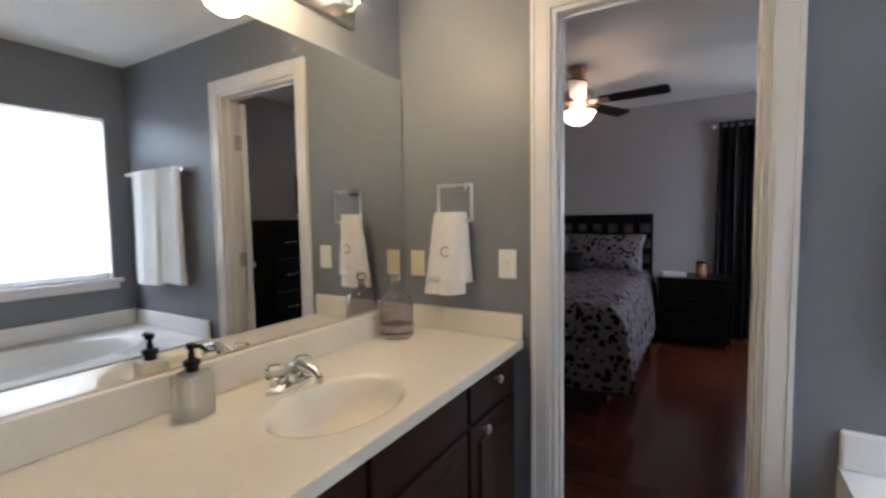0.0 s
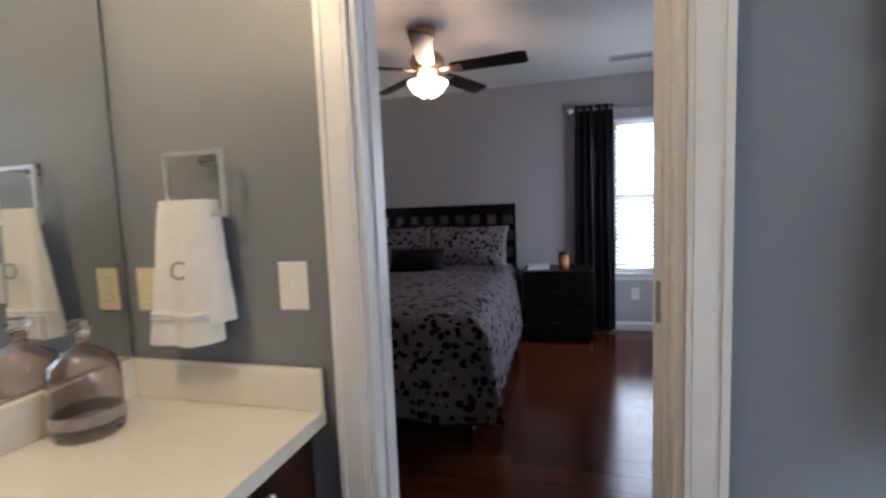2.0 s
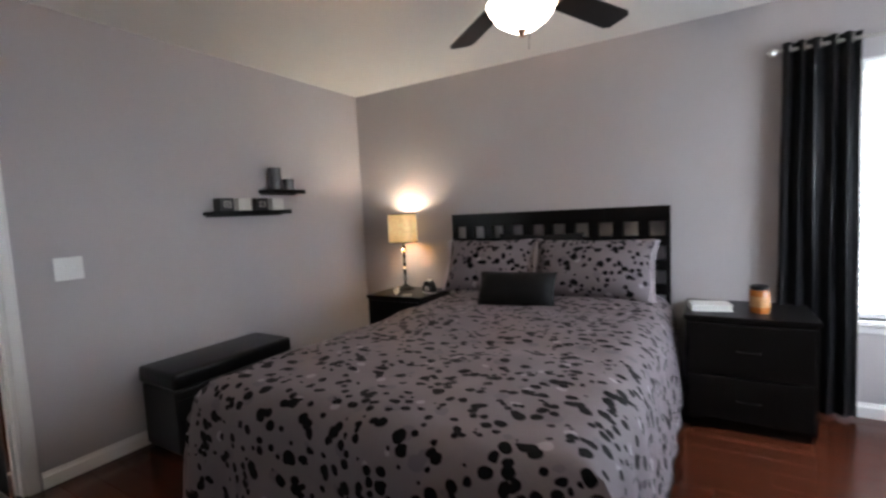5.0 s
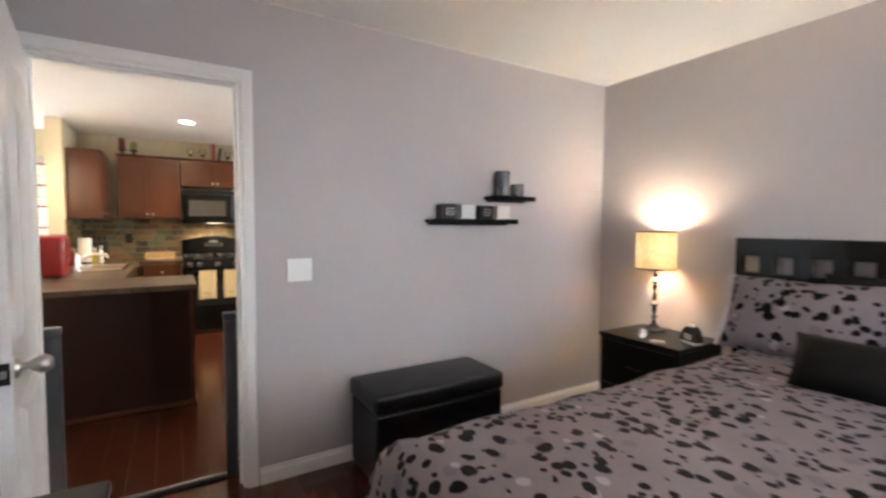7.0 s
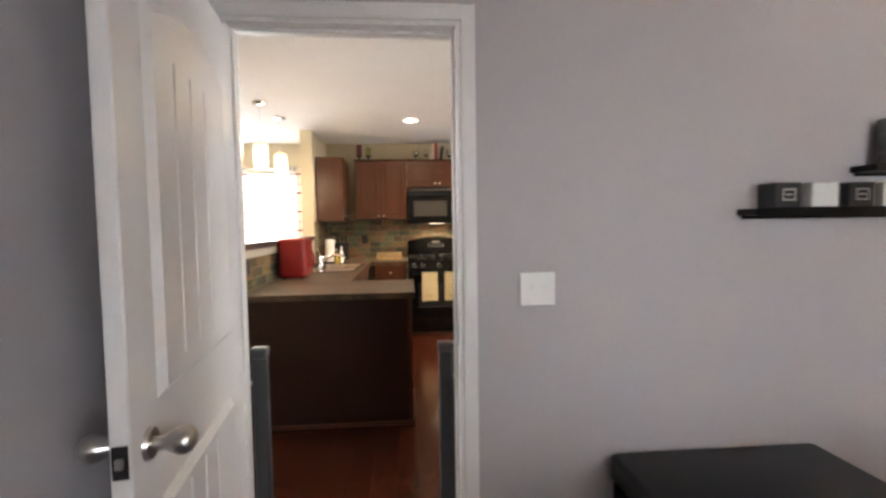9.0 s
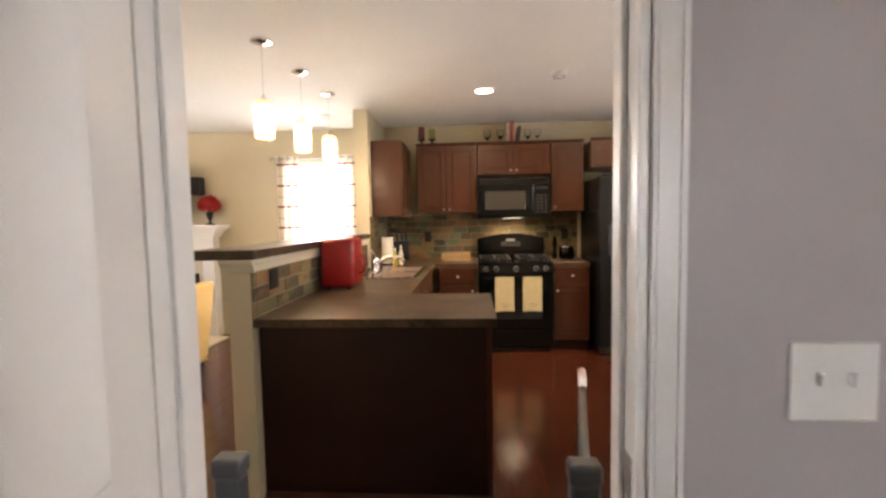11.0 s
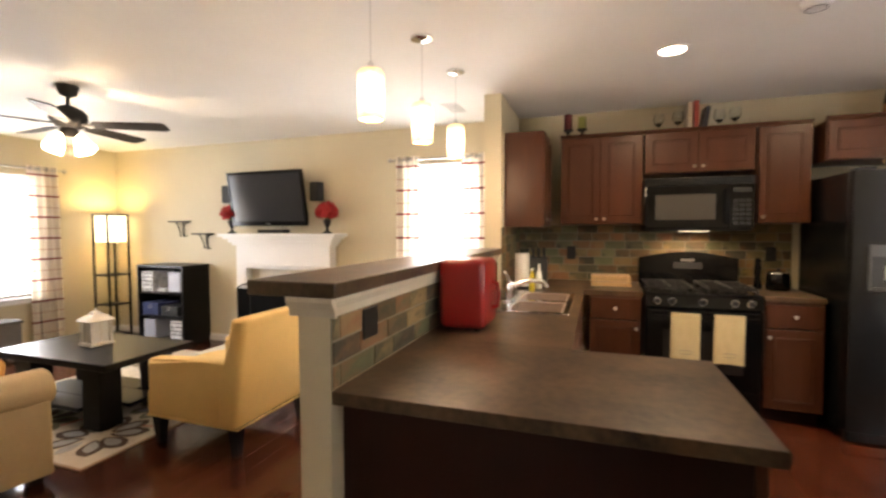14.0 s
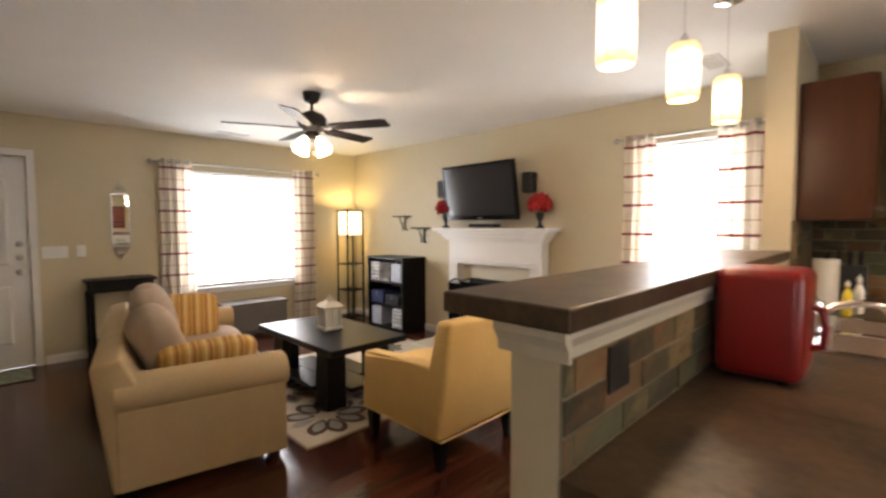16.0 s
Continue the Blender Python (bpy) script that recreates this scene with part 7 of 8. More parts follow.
def worktop_bits():
    z = 0.905
    r = thing("red_appliance", (-5.09, 2.14, z), "rounded glossy red countertop appliance with a side handle", "kitchen appliance")
    part("body", turned(B(-0.14, 0.135, -0.105, 0.118, 0.012, 0.338, 0.03, 4), pose(0, 0, 0)), RED_GLOSS, r, smooth=True)
    part("back_shell", B(-0.09, 0.09, -0.12, -0.099, 0.03, 0.32, 0.012, 2), BLACK, r, "black rear shell")
    for x in (-0.08, 0.08):
        for y in (-0.07, 0.07):
            part("foot", R_((x, y, 0), (x, y, 0.013), 0.014), BLACK, r)
    part("handle", tube([(-0.02, 0.113, 0.225), (-0.02, 0.145, 0.215), (-0.02, 0.153, 0.16), (-0.02, 0.147, 0.105), (-0.02, 0.113, 0.095)], 0.011, 10), RED_GLOSS, r, smooth=True)
    for zb in (0.12, 0.17):
        part("hinge_bolt", R_((-0.02, 0.116, zb), (-0.02, 0.124, zb), 0.008), CHROME, r)
    p = thing("paper_towel_roll", (-6.62, 2.17, z), "white paper towel roll on a stand", "paper towel")
    part("stand", lathe([(0, 0), (0.075, 0), (0.075, 0.01), (0.01, 0.014), (0.008, 0.30), (0, 0.31)], 22), IRON, p, smooth=True)
    part("roll", lathe([(0.02, 0.016), (0.058, 0.016), (0.058, 0.28), (0.02, 0.28), (0.02, 0.016)], 26), PAPER, p, smooth=True)
    for k, (x, y, m, h, lab) in enumerate(((-6.48, 2.27, material("yellow_plastic", (0.62, 0.50, 0.04), 0.35), 0.17, "yellow dish soap bottle"), (-6.60, 2.31, PLATE, 0.19, "white hand soap bottle"))):
        b = thing("soap_bottle", (x, y, z), lab + " by the sink", "bottle")
        part("bottle", lathe([(0, 0), (0.03, 0), (0.034, 0.01), (0.032, h * 0.6), (0.018, h * 0.78), (0.012, h * 0.8), (0.012, h * 0.9), (0, h * 0.9)], 18, sy=0.7), m, b, smooth=True)
        part("cap", lathe([(0.011, h * 0.9), (0.011, h), (0.004, h), (0.004, h * 1.08), (0, h * 1.08)], 12), PLATE, b, smooth=True)
    kb = thing("knife_block", (-7.12, 2.22, z), "black knife block with steel-capped handles", "knife block")
    part("block", turned(B(-0.06, 0.06, -0.10, 0.10, 0.0, 0.22, 0.008, 2), pose(0, 0, 0.0, 0, 0, 10)), BLACK, kb)
    for k in range(4):
        hd = part("knife_handle", R_((0.02, -0.075 + 0.05 * k, 0.221), (0.035, -0.075 + 0.05 * k, 0.30), 0.011, 0.012), BLACK, kb)
        part("handle_cap", R_((0.035, -0.075 + 0.05 * k, 0.30), (0.037, -0.075 + 0.05 * k, 0.31), 0.0125), CHROME, hd, "steel cap")
    rk = thing("wooden_rack", (-7.0, 2.86, z), "low slatted pale wooden bread rack", "bread box")
    rk.matrix_basis = rk.matrix_basis @ Matrix.Diagonal((1.0, 1.0, 0.68, 1.0))
    part("base", B(-0.09, 0.09, -0.16, 0.16, 0.0, 0.025, 0.004), PINE, rk)
    for k in range(3):
        part("slat", B(0.075, 0.09, -0.155, 0.155, 0.03 + 0.03 * k, 0.052 + 0.03 * k, 0.003), PINE, rk)
    part("end_block", B(-0.09, 0.0745, -0.155, -0.14, 0.025, 0.115, 0.003), PINE, rk)
    part("end_block", B(-0.09, 0.0745, 0.14, 0.155, 0.025, 0.115, 0.003), PINE, rk)
    part("lid", B(-0.09, 0.09, -0.15, 0.15, 0.1155, 0.127, 0.003), PINE, rk)
    pot = thing("canister", (-7.05, 4.07, z), "black kettle-shaped canister with a steel rim", "canister")
    part("body", lathe([(0, 0), (0.075, 0), (0.085, 0.03), (0.08, 0.11), (0.07, 0.13), (0, 0.13)], 24), BLACK_GLOSS, pot, smooth=True)
    part("rim", lathe([(0.071, 0.128), (0.076, 0.131), (0.074, 0.14), (0.06, 0.145), (0, 0.15)], 24), CHROME, pot, smooth=True)
    part("lid_knob", lathe([(0.008, 0.15), (0.016, 0.165), (0, 0.172)], 14), BLACK, pot, smooth=True)
    s = thing("pepper_mill", (-7.1, 3.95, z), "tall black pepper mill", "pepper mill")
    part("body", lathe([(0, 0), (0.03, 0), (0.03, 0.03), (0.02, 0.09), (0.028, 0.17), (0.02, 0.2), (0.024, 0.225), (0.012, 0.245), (0, 0.247)], 18), BLACK_GLOSS, s, smooth=True)


worktop_bits()
wall_plate("x", WX + 0.010, 1, 2.52, 1.16, 0.075, 0.118, 1, "black socket plate in the slate backsplash", "socket", BLACK, "socket")
wall_plate("x", WX + 0.010, 1, 4.10, 1.17, 0.075, 0.118, 1, "black socket plate in the slate backsplash", "socket", BLACK, "socket")
wall_plate("y", 2.005, 1, -4.33, 1.068, 0.105, 0.105, 1, "black blank plate in the bar's slate tiles", "blank", BLACK, "socket")


def pendant(x, y, group="pendants over the bar"):
    ob = thing("pendant_lamp", (x, y, H), "slim pendant lamp with a lit amber glass cylinder", "pendant lamp", group)
    part("canopy", lathe([(0, -0.028), (0.02, -0.026), (0.06, -0.012), (0.062, 0)], 24), CHROME, ob, smooth=True)
    part("cord", R_((0, 0, -0.33), (0, 0, -0.02), 0.003, n=8), CHROME, ob)
    part("socket", lathe([(0.014, -0.35), (0.014, -0.33), (0.006, -0.32), (0, -0.318)], 16), CHROME, ob, smooth=True)
    part("glass_shade", lathe([(0.054, -0.572), (0.058, -0.56), (0.058, -0.375), (0.047, -0.36), (0.02, -0.35), (0.045, -0.365), (0.054, -0.38), (0.054, -0.55), (0.050, -0.572)], 26), LIGHT_PENDANT, ob, "glowing mottled amber glass", True)


for x_, y_ in ((-4.745, 1.80), (-5.305, 1.82), (-5.87, 1.838)):
    pendant(x_, y_)


def can_light(y):
    ob = thing("recessed_light", (-5.955, y, H), "recessed ceiling light, lit", "ceiling light", "recessed kitchen lights")
    part("trim_ring", lathe([(0.095, 0), (0.10, -0.006), (0.075, -0.008), (0.07, 0)], 28), TRIM, ob, smooth=True)
    part("lens", lathe([(0.072, -0.004), (0, -0.0055)], 28), LIGHT_CAN, ob, "glowing lens", True)


can_light(3.155)
can_light(4.48)
sm = thing("smoke_detector", (-5.55, 3.70, H), "round white smoke detector on the ceiling", "smoke detector")
part("case", lathe([(0, -0.035), (0.05, -0.033), (0.062, -0.02), (0.066, 0)], 26), TRIM, sm, smooth=True)
part("vent_ring", lathe([(0.04, -0.0365), (0.044, -0.0365), (0.044, -0.034), (0.04, -0.034), (0.04, -0.0365)], 26), GREYBOX, sm, smooth=True)
ceiling_vent((-6.74, 1.55, H), 0.30, 0.14)
ceiling_vent((-5.35, -3.04, H), 0.36, 0.15)


# ---------------------------------------------------------------- dining corner
def pub_table():
    ob = thing("pub_table", (-4.52, 4.82, 0), "round honey-topped pub table with a dark edge and pedestal", "table")
    part("tabletop", lathe([(0, 0.895), (0.58, 0.895), (0.6, 0.9), (0.6, 0.918), (0.588, 0.925), (0, 0.925)], 56), TABLEWOOD, ob, "honey wood top", True)
    part("rim", lathe([(0.55, 0.862), (0.612, 0.872), (0.622, 0.895), (0.6145, 0.918), (0.601, 0.919), (0.601, 0.8945), (0.55, 0.8945), (0.55, 0.862)], 56), BLACKWOOD, ob, "dark rounded rim", True)
    part("pedestal", B(-0.2, 0.2, -0.2, 0.2, 0.05, 0.862, 0.01), BLACKWOOD, ob)
    part("base", B(-0.28, 0.28, -0.28, 0.28, 0.0, 0.05, 0.01), BLACKWOOD, ob)


pub_table()


def pub_chair():
    ob = thing("pub_chair", (0, 0, 0), "tall black pub chair with a honey wooden seat and ladder back", "chair", "chairs round the table")
    s = 0.19
    for x in (-s, s):
        part("front_leg", R_((x, 0.17, 0), (x * 0.95, 0.15, 0.595), 0.017, 0.021), BLACKWOOD, ob, smooth=True)
        part("back_post", tube([(x, -0.215, 0), (x, -0.19, 0.60), (x, -0.205, 0.78), (x, -0.235, 0.94)], [0.018, 0.022, 0.02, 0.016], 10), BLACKWOOD, ob, smooth=True)
        part("side_stretcher", R_((x, -0.2, 0.20), (x, 0.165, 0.20), 0.011), BLACKWOOD, ob, smooth=True)
        part("side_stretcher", R_((x, -0.195, 0.40), (x, 0.16, 0.40), 0.011), BLACKWOOD, ob, smooth=True)
        part("side_brace", R_((x, -0.19, 0.24), (x, 0.155, 0.52), 0.008), BLACKWOOD, ob, smooth=True)
    for y, z in ((0.165, 0.24), (0.16, 0.45), (-0.2, 0.26), (-0.195, 0.47)):
        part("cross_stretcher", R_((-s, y, z), (s, y, z), 0.012), BLACKWOOD, ob, smooth=True)
    part("seat", B(-0.205, 0.205, -0.2, 0.2, 0.598, 0.625, 0.008, 2), TABLEWOOD, ob, "honey wooden seat")
    part("seat_rail", B(-0.19, 0.19, -0.185, 0.175, 0.555, 0.5975, 0.004), BLACKWOOD, ob)
    for z in (0.70, 0.79, 0.885):
        y = -0.195 - 0.2 * max(0.0, z - 0.70)
        part("back_slat", B(-s, s, y - 0.008, y + 0.008, z - 0.025, z + 0.025, 0.004), BLACKWOOD, ob)
    return ob


first_chair = pub_chair()
first_chair.matrix_basis = pose(-4.66, 4.30, 0, 0, 0, -27)
copy_thing(first_chair, pose(-5.22, 4.92, 0, 0, 0, -95))
copy_thing(first_chair, pose(-4.02, 4.50, 0, 0, 0, 50))
copy_thing(first_chair, pose(-4.3, 5.42, 0, 0, 0, 170))


def centrepiece():
    v = thing("glass_vase", (-4.60, 4.93, 0.926), "square clear glass vase filled with pebbles and red flowers", "vase")
    part("glass", join(B(-0.075, 0.075, -0.075, -0.07, 0, 0.15), B(-0.075, 0.075, 0.07, 0.075, 0, 0.15), B(-0.075, -0.07, -0.07, 0.07, 0, 0.15), B(0.07, 0.075, -0.07, 0.07, 0, 0.15), B(-0.07, 0.07, -0.07, 0.07, 0, 0.012)), GLASS, v)
    rnd = random.Random(4)
    st_ = bmesh.new()
    for k in range(70):
        p = Vector((rnd.uniform(-0.055, 0.055), rnd.uniform(-0.055, 0.055), rnd.uniform(0.025, 0.115)))
        m = Matrix.LocRotScale(p, Euler((rnd.random() * 3, rnd.random() * 3, 0)), Vector((0.014, 0.011, 0.009)))
        bmesh.ops.create_icosphere(st_, subdivisions=1, radius=1, matrix=m)
    part("pebbles", st_, material("pale_pebbles", (0.5, 0.45, 0.38), 0.5, vary=0.3, scale=20, each=0.6), v, "pale pebbles", True)
    flower_head(v, (0, 0, 0.19), 0.10, 26, 4)


def flower_head(parent, at, r, count, seed):
    """A ball of many small ruffled petals on stems."""
    rnd = random.Random(seed)
    bm = bmesh.new()
    for k in range(count * 9):
        a, c = rnd.random() * 2 * math.pi, rnd.uniform(-0.45, 1.0)
        s = math.sqrt(max(0.0, 1 - c * c))
        d = Vector((s * math.cos(a), s * math.sin(a), c))
        p = Vector(at) + d * r * rnd.uniform(0.72, 1.05)
        q = d.to_track_quat("Z", "Y") @ Euler((rnd.uniform(-0.9, 0.9), rnd.uniform(-0.9, 0.9), rnd.random() * 6)).to_quaternion()
        e = r * rnd.uniform(0.20, 0.34)
        vs = [bm.verts.new(p + q @ Vector(v) * e) for v in ((-0.5, -0.6, 0), (0.5, -0.6, 0), (0.75, 0.3, 0.25), (0, 0.8, 0.1), (-0.75, 0.3, 0.25), (0, 0, -0.15))]
        for i in range(5):
            bm.faces.new((vs[i], vs[(i + 1) % 5], vs[5]))
    part("petals", bm, RED_PETAL, parent, "crowded red petals")


centrepiece()


def wall_picture():
    ob = thing("wall_picture", (-5.72, BN, 1.30), "framed picture in red and brown tones", "picture")
    part("frame", join(B(-0.21, 0.21, -0.022, -0.002, 0.0, 0.025, 0.003), B(-0.21, 0.21, -0.022, -0.002, 0.575, 0.60, 0.003), B(-0.21, -0.185, -0.022, -0.002, 0.025, 0.575, 0.003), B(0.185, 0.21, -0.022, -0.002, 0.025, 0.575, 0.003)), BLACKWOOD, ob)
    part("print", B(-0.185, 0.185, -0.010, -0.002, 0.025, 0.575), material("red_brown_print", (0.20, 0.05, 0.03), 0.5, vary=0.7, scale=9), ob, "red and brown print")
    part("stripe", B(-0.185, 0.185, -0.0125, -0.0105, 0.15, 0.17), BLACK, ob)


wall_picture()


def gate():
    g = thing("safety_gate", (-2.945, 2.885, 0), "dark grey metal safety gate, its leaf swung open into the kitchen", "safety gate")
    for y in (2.532, 3.247):
        part("post", B(-0.02, 0.02, y - 2.885 - 0.028, y - 2.885 + 0.028, 0.0, 0.84, 0.005), GATE_GREY, g)
        part("post_cap", B(-0.024, 0.024, y - 2.885 - 0.032, y - 2.885 + 0.032, 0.84, 0.88, 0.008, 2), GATE_GREY, g)
        s = -1 if y < 2.8 else 1
        for z in (0.08, 0.74):
            part("pressure_bolt", R_((0.0, y - 2.885 + s * 0.028, z), (0.0, (2.4905 if s < 0 else 3.3015) - 2.885, z), 0.008), NICKEL, g)
    part("threshold_bar", B(-0.016, 0.016, -0.325, 0.334, 0.0, 0.022, 0.004), GATE_GREY, g)
    a = Vector((-0.02, 0.37, 0))
    dirv = Vector((-0.635, 0.145, 0))
    leaf = [a + dirv * f for f in (0.03, 1.0)]
    for z in (0.07, 0.80):
        part("leaf_rail", rod(bmesh.new(), leaf[0] + Vector((0, 0, z)), leaf[1] + Vector((0, 0, z)), 0.012, n=10), GATE_GREY, g, smooth=True)
    for k in range(9):
        p = a + dirv * (0.03 + 0.97 * k / 8)
        part("leaf_bar", R_((p.x, p.y, 0.07), (p.x, p.y, 0.80), 0.009 if 0 < k < 8 else 0.014, n=8), GATE_GREY, g, smooth=True)
    e = leaf[1]
    part("latch_handle", tube([(e.x + 0.10, e.y - 0.02, 0.812), (e.x + 0.05, e.y - 0.01, 0.83), (e.x, e.y, 0.833), (e.x - 0.02, e.y + 0.004, 0.815)], [0.012, 0.014, 0.014, 0.011], 10), NICKEL, g, "pale metal latch handle", True)


gate()


# ---------------------------------------------------------------- living room
def fireplace():
    ob = thing("fireplace", (WX, -0.66, 0), "white wooden fireplace surround with a stepped mantel", "fireplace")
    part("mantel_shelf", B(0.001, 0.27, -0.79, 0.79, 1.305, 1.34, 0.006, 2), TRIM, ob)
    for k, (d, w, z0, z1) in enumerate(((0.235, 0.745, 1.275, 1.3045), (0.20, 0.705, 1.235, 1.2745), (0.17, 0.675, 1.20, 1.2345))):
        part("crown_step", B(0.001, d, -w, w, z0, z1, 0.006, 2), TRIM, ob)
    part("frieze", B(0.001, 0.14, -0.64, 0.64, 0.93, 1.1995, 0.003), TRIM, ob)
    part("frieze_bead", B(0.1405, 0.15, -0.60, 0.60, 0.965, 0.985, 0.003), TRIM, ob)
    for s in (-1, 1):
        a, b = sorted((s * 0.64, s * 0.50))
        part("pilaster", B(0.001, 0.14, a, b, 0.0, 0.9295, 0.003), TRIM, ob)
        part("plinth_block", B(0.001, 0.155, a - 0.008, b + 0.008, 0.0, 0.14, 0.004), TRIM, ob)
        part("fluting", B(0.1405, 0.147, (a + b) / 2 - 0.035, (a + b) / 2 + 0.035, 0.16, 0.90, 0.003), TRIM, ob)
    part("tile_surround", join(B(0.001, 0.04, -0.4995, 0.4995, 0.76, 0.9295), B(0.001, 0.04, -0.4995, -0.39, 0, 0.7595), B(0.001, 0.04, 0.39, 0.4995, 0, 0.7595)), PAINT_TRIM2, ob, "cream stone slips")
    part("firebox", B(0.002, 0.03, -0.389, 0.389, 0.0, 0.7595), BLACK, ob, "black firebox")
    part("firebox_frame", join(B(0.031, 0.05, -0.389, -0.36, 0, 0.7595), B(0.031, 0.05, 0.36, 0.389, 0, 0.7595), B(0.031, 0.05, -0.36, 0.36, 0.72, 0.7595)), IRON, ob)
    part("hearth", B(0.16, 0.62, -0.80, 0.80, 0.0, 0.018, 0.004), PAINT_TRIM2, ob, "pale hearth slab")
    sc = thing("fire_screen", (WX + 0.30, -0.66, 0.019), "black iron three-fold fire screen with a scrolled top", "fire screen")
    for k, (y0, y1, dx) in enumerate(((-0.48, -0.25, 0.0), (-0.24, 0.24, 0.07), (0.25, 0.48, 0.0))):
        top = 0.74 if k == 1 else 0.70
        pts = [(dx, y0, 0.0), (dx, y0, top)] + [(dx, y0 + (y1 - y0) * i / 8, top + 0.05 * math.sin(math.pi * i / 8)) for i in range(1, 8)] + [(dx, y1, top), (dx, y1, 0.0)]
        part("screen_frame", tube(pts, 0.009, 8), IRON, sc, smooth=True)
        part("mesh_panel", B(dx - 0.002, dx + 0.002, y0 + 0.01, y1 - 0.01, 0.03, top), material("black_mesh", (0.006, 0.006, 0.006), 0.95, spec=0.05), sc)


fireplace()
flat_tv("television", (WX + 0.17, -0.775, 1.43), 89, 1.03, 0.615, "large black flat television mounted over the mantel, switched off", tilt=9, stand=False)
tv_arm = thing("tv_mount", (WX, -0.775, 1.74), "black television wall mount", "wall mount")
part("arm", B(0.001, 0.13, -0.06, 0.06, -0.05, 0.05, 0.004), BLACK, tv_arm)
part("wall_bracket", B(0.001, 0.012, -0.2, 0.2, -0.12, 0.12, 0.003), BLACK, tv_arm)
for y_ in (-1.43, -0.20):
    sp = thing("loudspeaker", (WX, y_, 1.70), "small black loudspeaker on the wall beside the television", "loudspeaker", "speakers by the television")
    part("cabinet", B(0.03, 0.15, -0.055, 0.055, 0.0, 0.21, 0.012, 2), BLACK, sp)
    part("grille", B(0.1505, 0.155, -0.05, 0.05, 0.006, 0.204, 0.002), IRON, sp)
    part("bracket", B(0.001, 0.03, -0.02, 0.02, 0.08, 0.13), BLACK, sp)
sb = thing("cable_box", (WX + 0.13, -0.76, 1.341), "small black box on the mantel under the television", "media box")
part("case", B(-0.07, 0.07, -0.17, 0.17, 0.006, 0.045, 0.006, 2), BLACK, sb)
part("front_panel", B(0.0705, 0.073, -0.15, 0.15, 0.012, 0.038), DARK_GLASS, sb)


def urn(y):
    v = thing("flower_urn", (WX + 0.14, y, 1.341), "black urn with a ball of red flowers on the mantel", "flower vase", "urns on the mantel")
    part("urn", lathe([(0, 0), (0.05, 0), (0.05, 0.012), (0.016, 0.03), (0.014, 0.06), (0.03, 0.09), (0.04, 0.13), (0.045, 0.15), (0.038, 0.15), (0.03, 0.12), (0, 0.1)], 22), IRON, v, smooth=True)
    flower_head(v, (0, 0, 0.225), 0.11, 30, int(abs(y) * 100))
    part("stems", R_((0, 0, 0.1), (0, 0, 0.2), 0.02, 0.03, 8), GREEN, v)


urn(-1.35)
urn(-0.04)


def bracket_shelf(y, z):
    ob = thing("bracket_shelf", (WX, y, z), "small black iron bracket shelf on the wall", "wall shelf", "iron bracket shelves")
    part("shelf", B(0.001, 0.13, -0.125, 0.125, -0.016, 0.0, 0.004), IRON, ob)
    for s in (-1, 1):
        pts = [(0.03, s * 0.10, -0.02), (0.04, s * 0.07, -0.035), (0.045, s * 0.04, -0.075), (0.035, s * 0.02, -0.13), (0.015, s * 0.035, -0.185), (0.01, s * 0.06, -0.195)]
        part("scroll", tube(pts, 0.007, 8), IRON, ob, smooth=True)
    part("wall_strap", B(0.001, 0.007, -0.012, 0.012, -0.2, -0.018), IRON, ob)


bracket_shelf(-2.265, 1.497)
bracket_shelf(-1.88, 1.343)


def bookcase():
    ob = thing("bookcase", (WX, -2.23, 0), "low black wooden cube bookcase, half filled", "bookcase")
    w, d, h, t = 0.74, 0.39, 0.96, 0.03
    part("side_panel", B(0.002, d, -w / 2, -w / 2 + t, 0, h - t, 0.002), BLACKWOOD, ob)
    part("side_panel", B(0.002, d, w / 2 - t, w / 2, 0, h - t, 0.002), BLACKWOOD, ob)
    part("top", B(0.002, d + 0.005, -w / 2, w / 2, h - t, h, 0.003), BLACKWOOD, ob)
    part("back", B(0.002, 0.012, -w / 2 + t, w / 2 - t, 0.03, h - t), BLACKWOOD, ob)
    levels = [0.05, 0.345, 0.64]
    for z in levels:
        part("shelf", B(0.012, d - 0.004, -w / 2 + t, w / 2 - t, z - 0.025, z, 0.002), BLACKWOOD, ob)
    return levels


levels_ = bookcase()
DAMASK = material("white_patterned_box", (0.55, 0.54, 0.52), 0.8, vary=0.9, scale=16)
GREYBLUE = material("pale_grey_box", (0.42, 0.44, 0.50), 0.8, vary=0.08, scale=10)
NAVY = material("navy_box", (0.02, 0.03, 0.10), 0.6, vary=0.2)


def storage_box(y, z, mat, label, w=0.19, h=0.24):
    ob = thing("storage_box", (WX + 0.215, y, z + 0.001), label, "storage box", "boxes in the bookcase")
    part("box", B(-0.15, 0.15, -w / 2, w / 2, 0, h, 0.006, 2), mat, ob)
    part("label_holder", join(B(0.1505, 0.153, -0.03, 0.03, h * 0.6, h * 0.6 + 0.004), B(0.1505, 0.153, -0.03, 0.03, h * 0.6 + 0.03, h * 0.6 + 0.034)), NICKEL, ob)
    if mat is DAMASK:
        for r in range(5):
            for c in range(4):
                bm = bmesh.new()
                yy = -w / 2 + 0.022 + c * 0.048 + (0.012 if r % 2 else -0.006)
                prism([(yy + 0.016 * math.cos(a), h * (0.1 + 0.2 * r) + 0.011 * math.sin(a)) for a in [2 * math.pi * k / 8 for k in range(8)]], "x", 0.1502, 0.1512, bm)
                part("dot", bm, BLACK, ob)


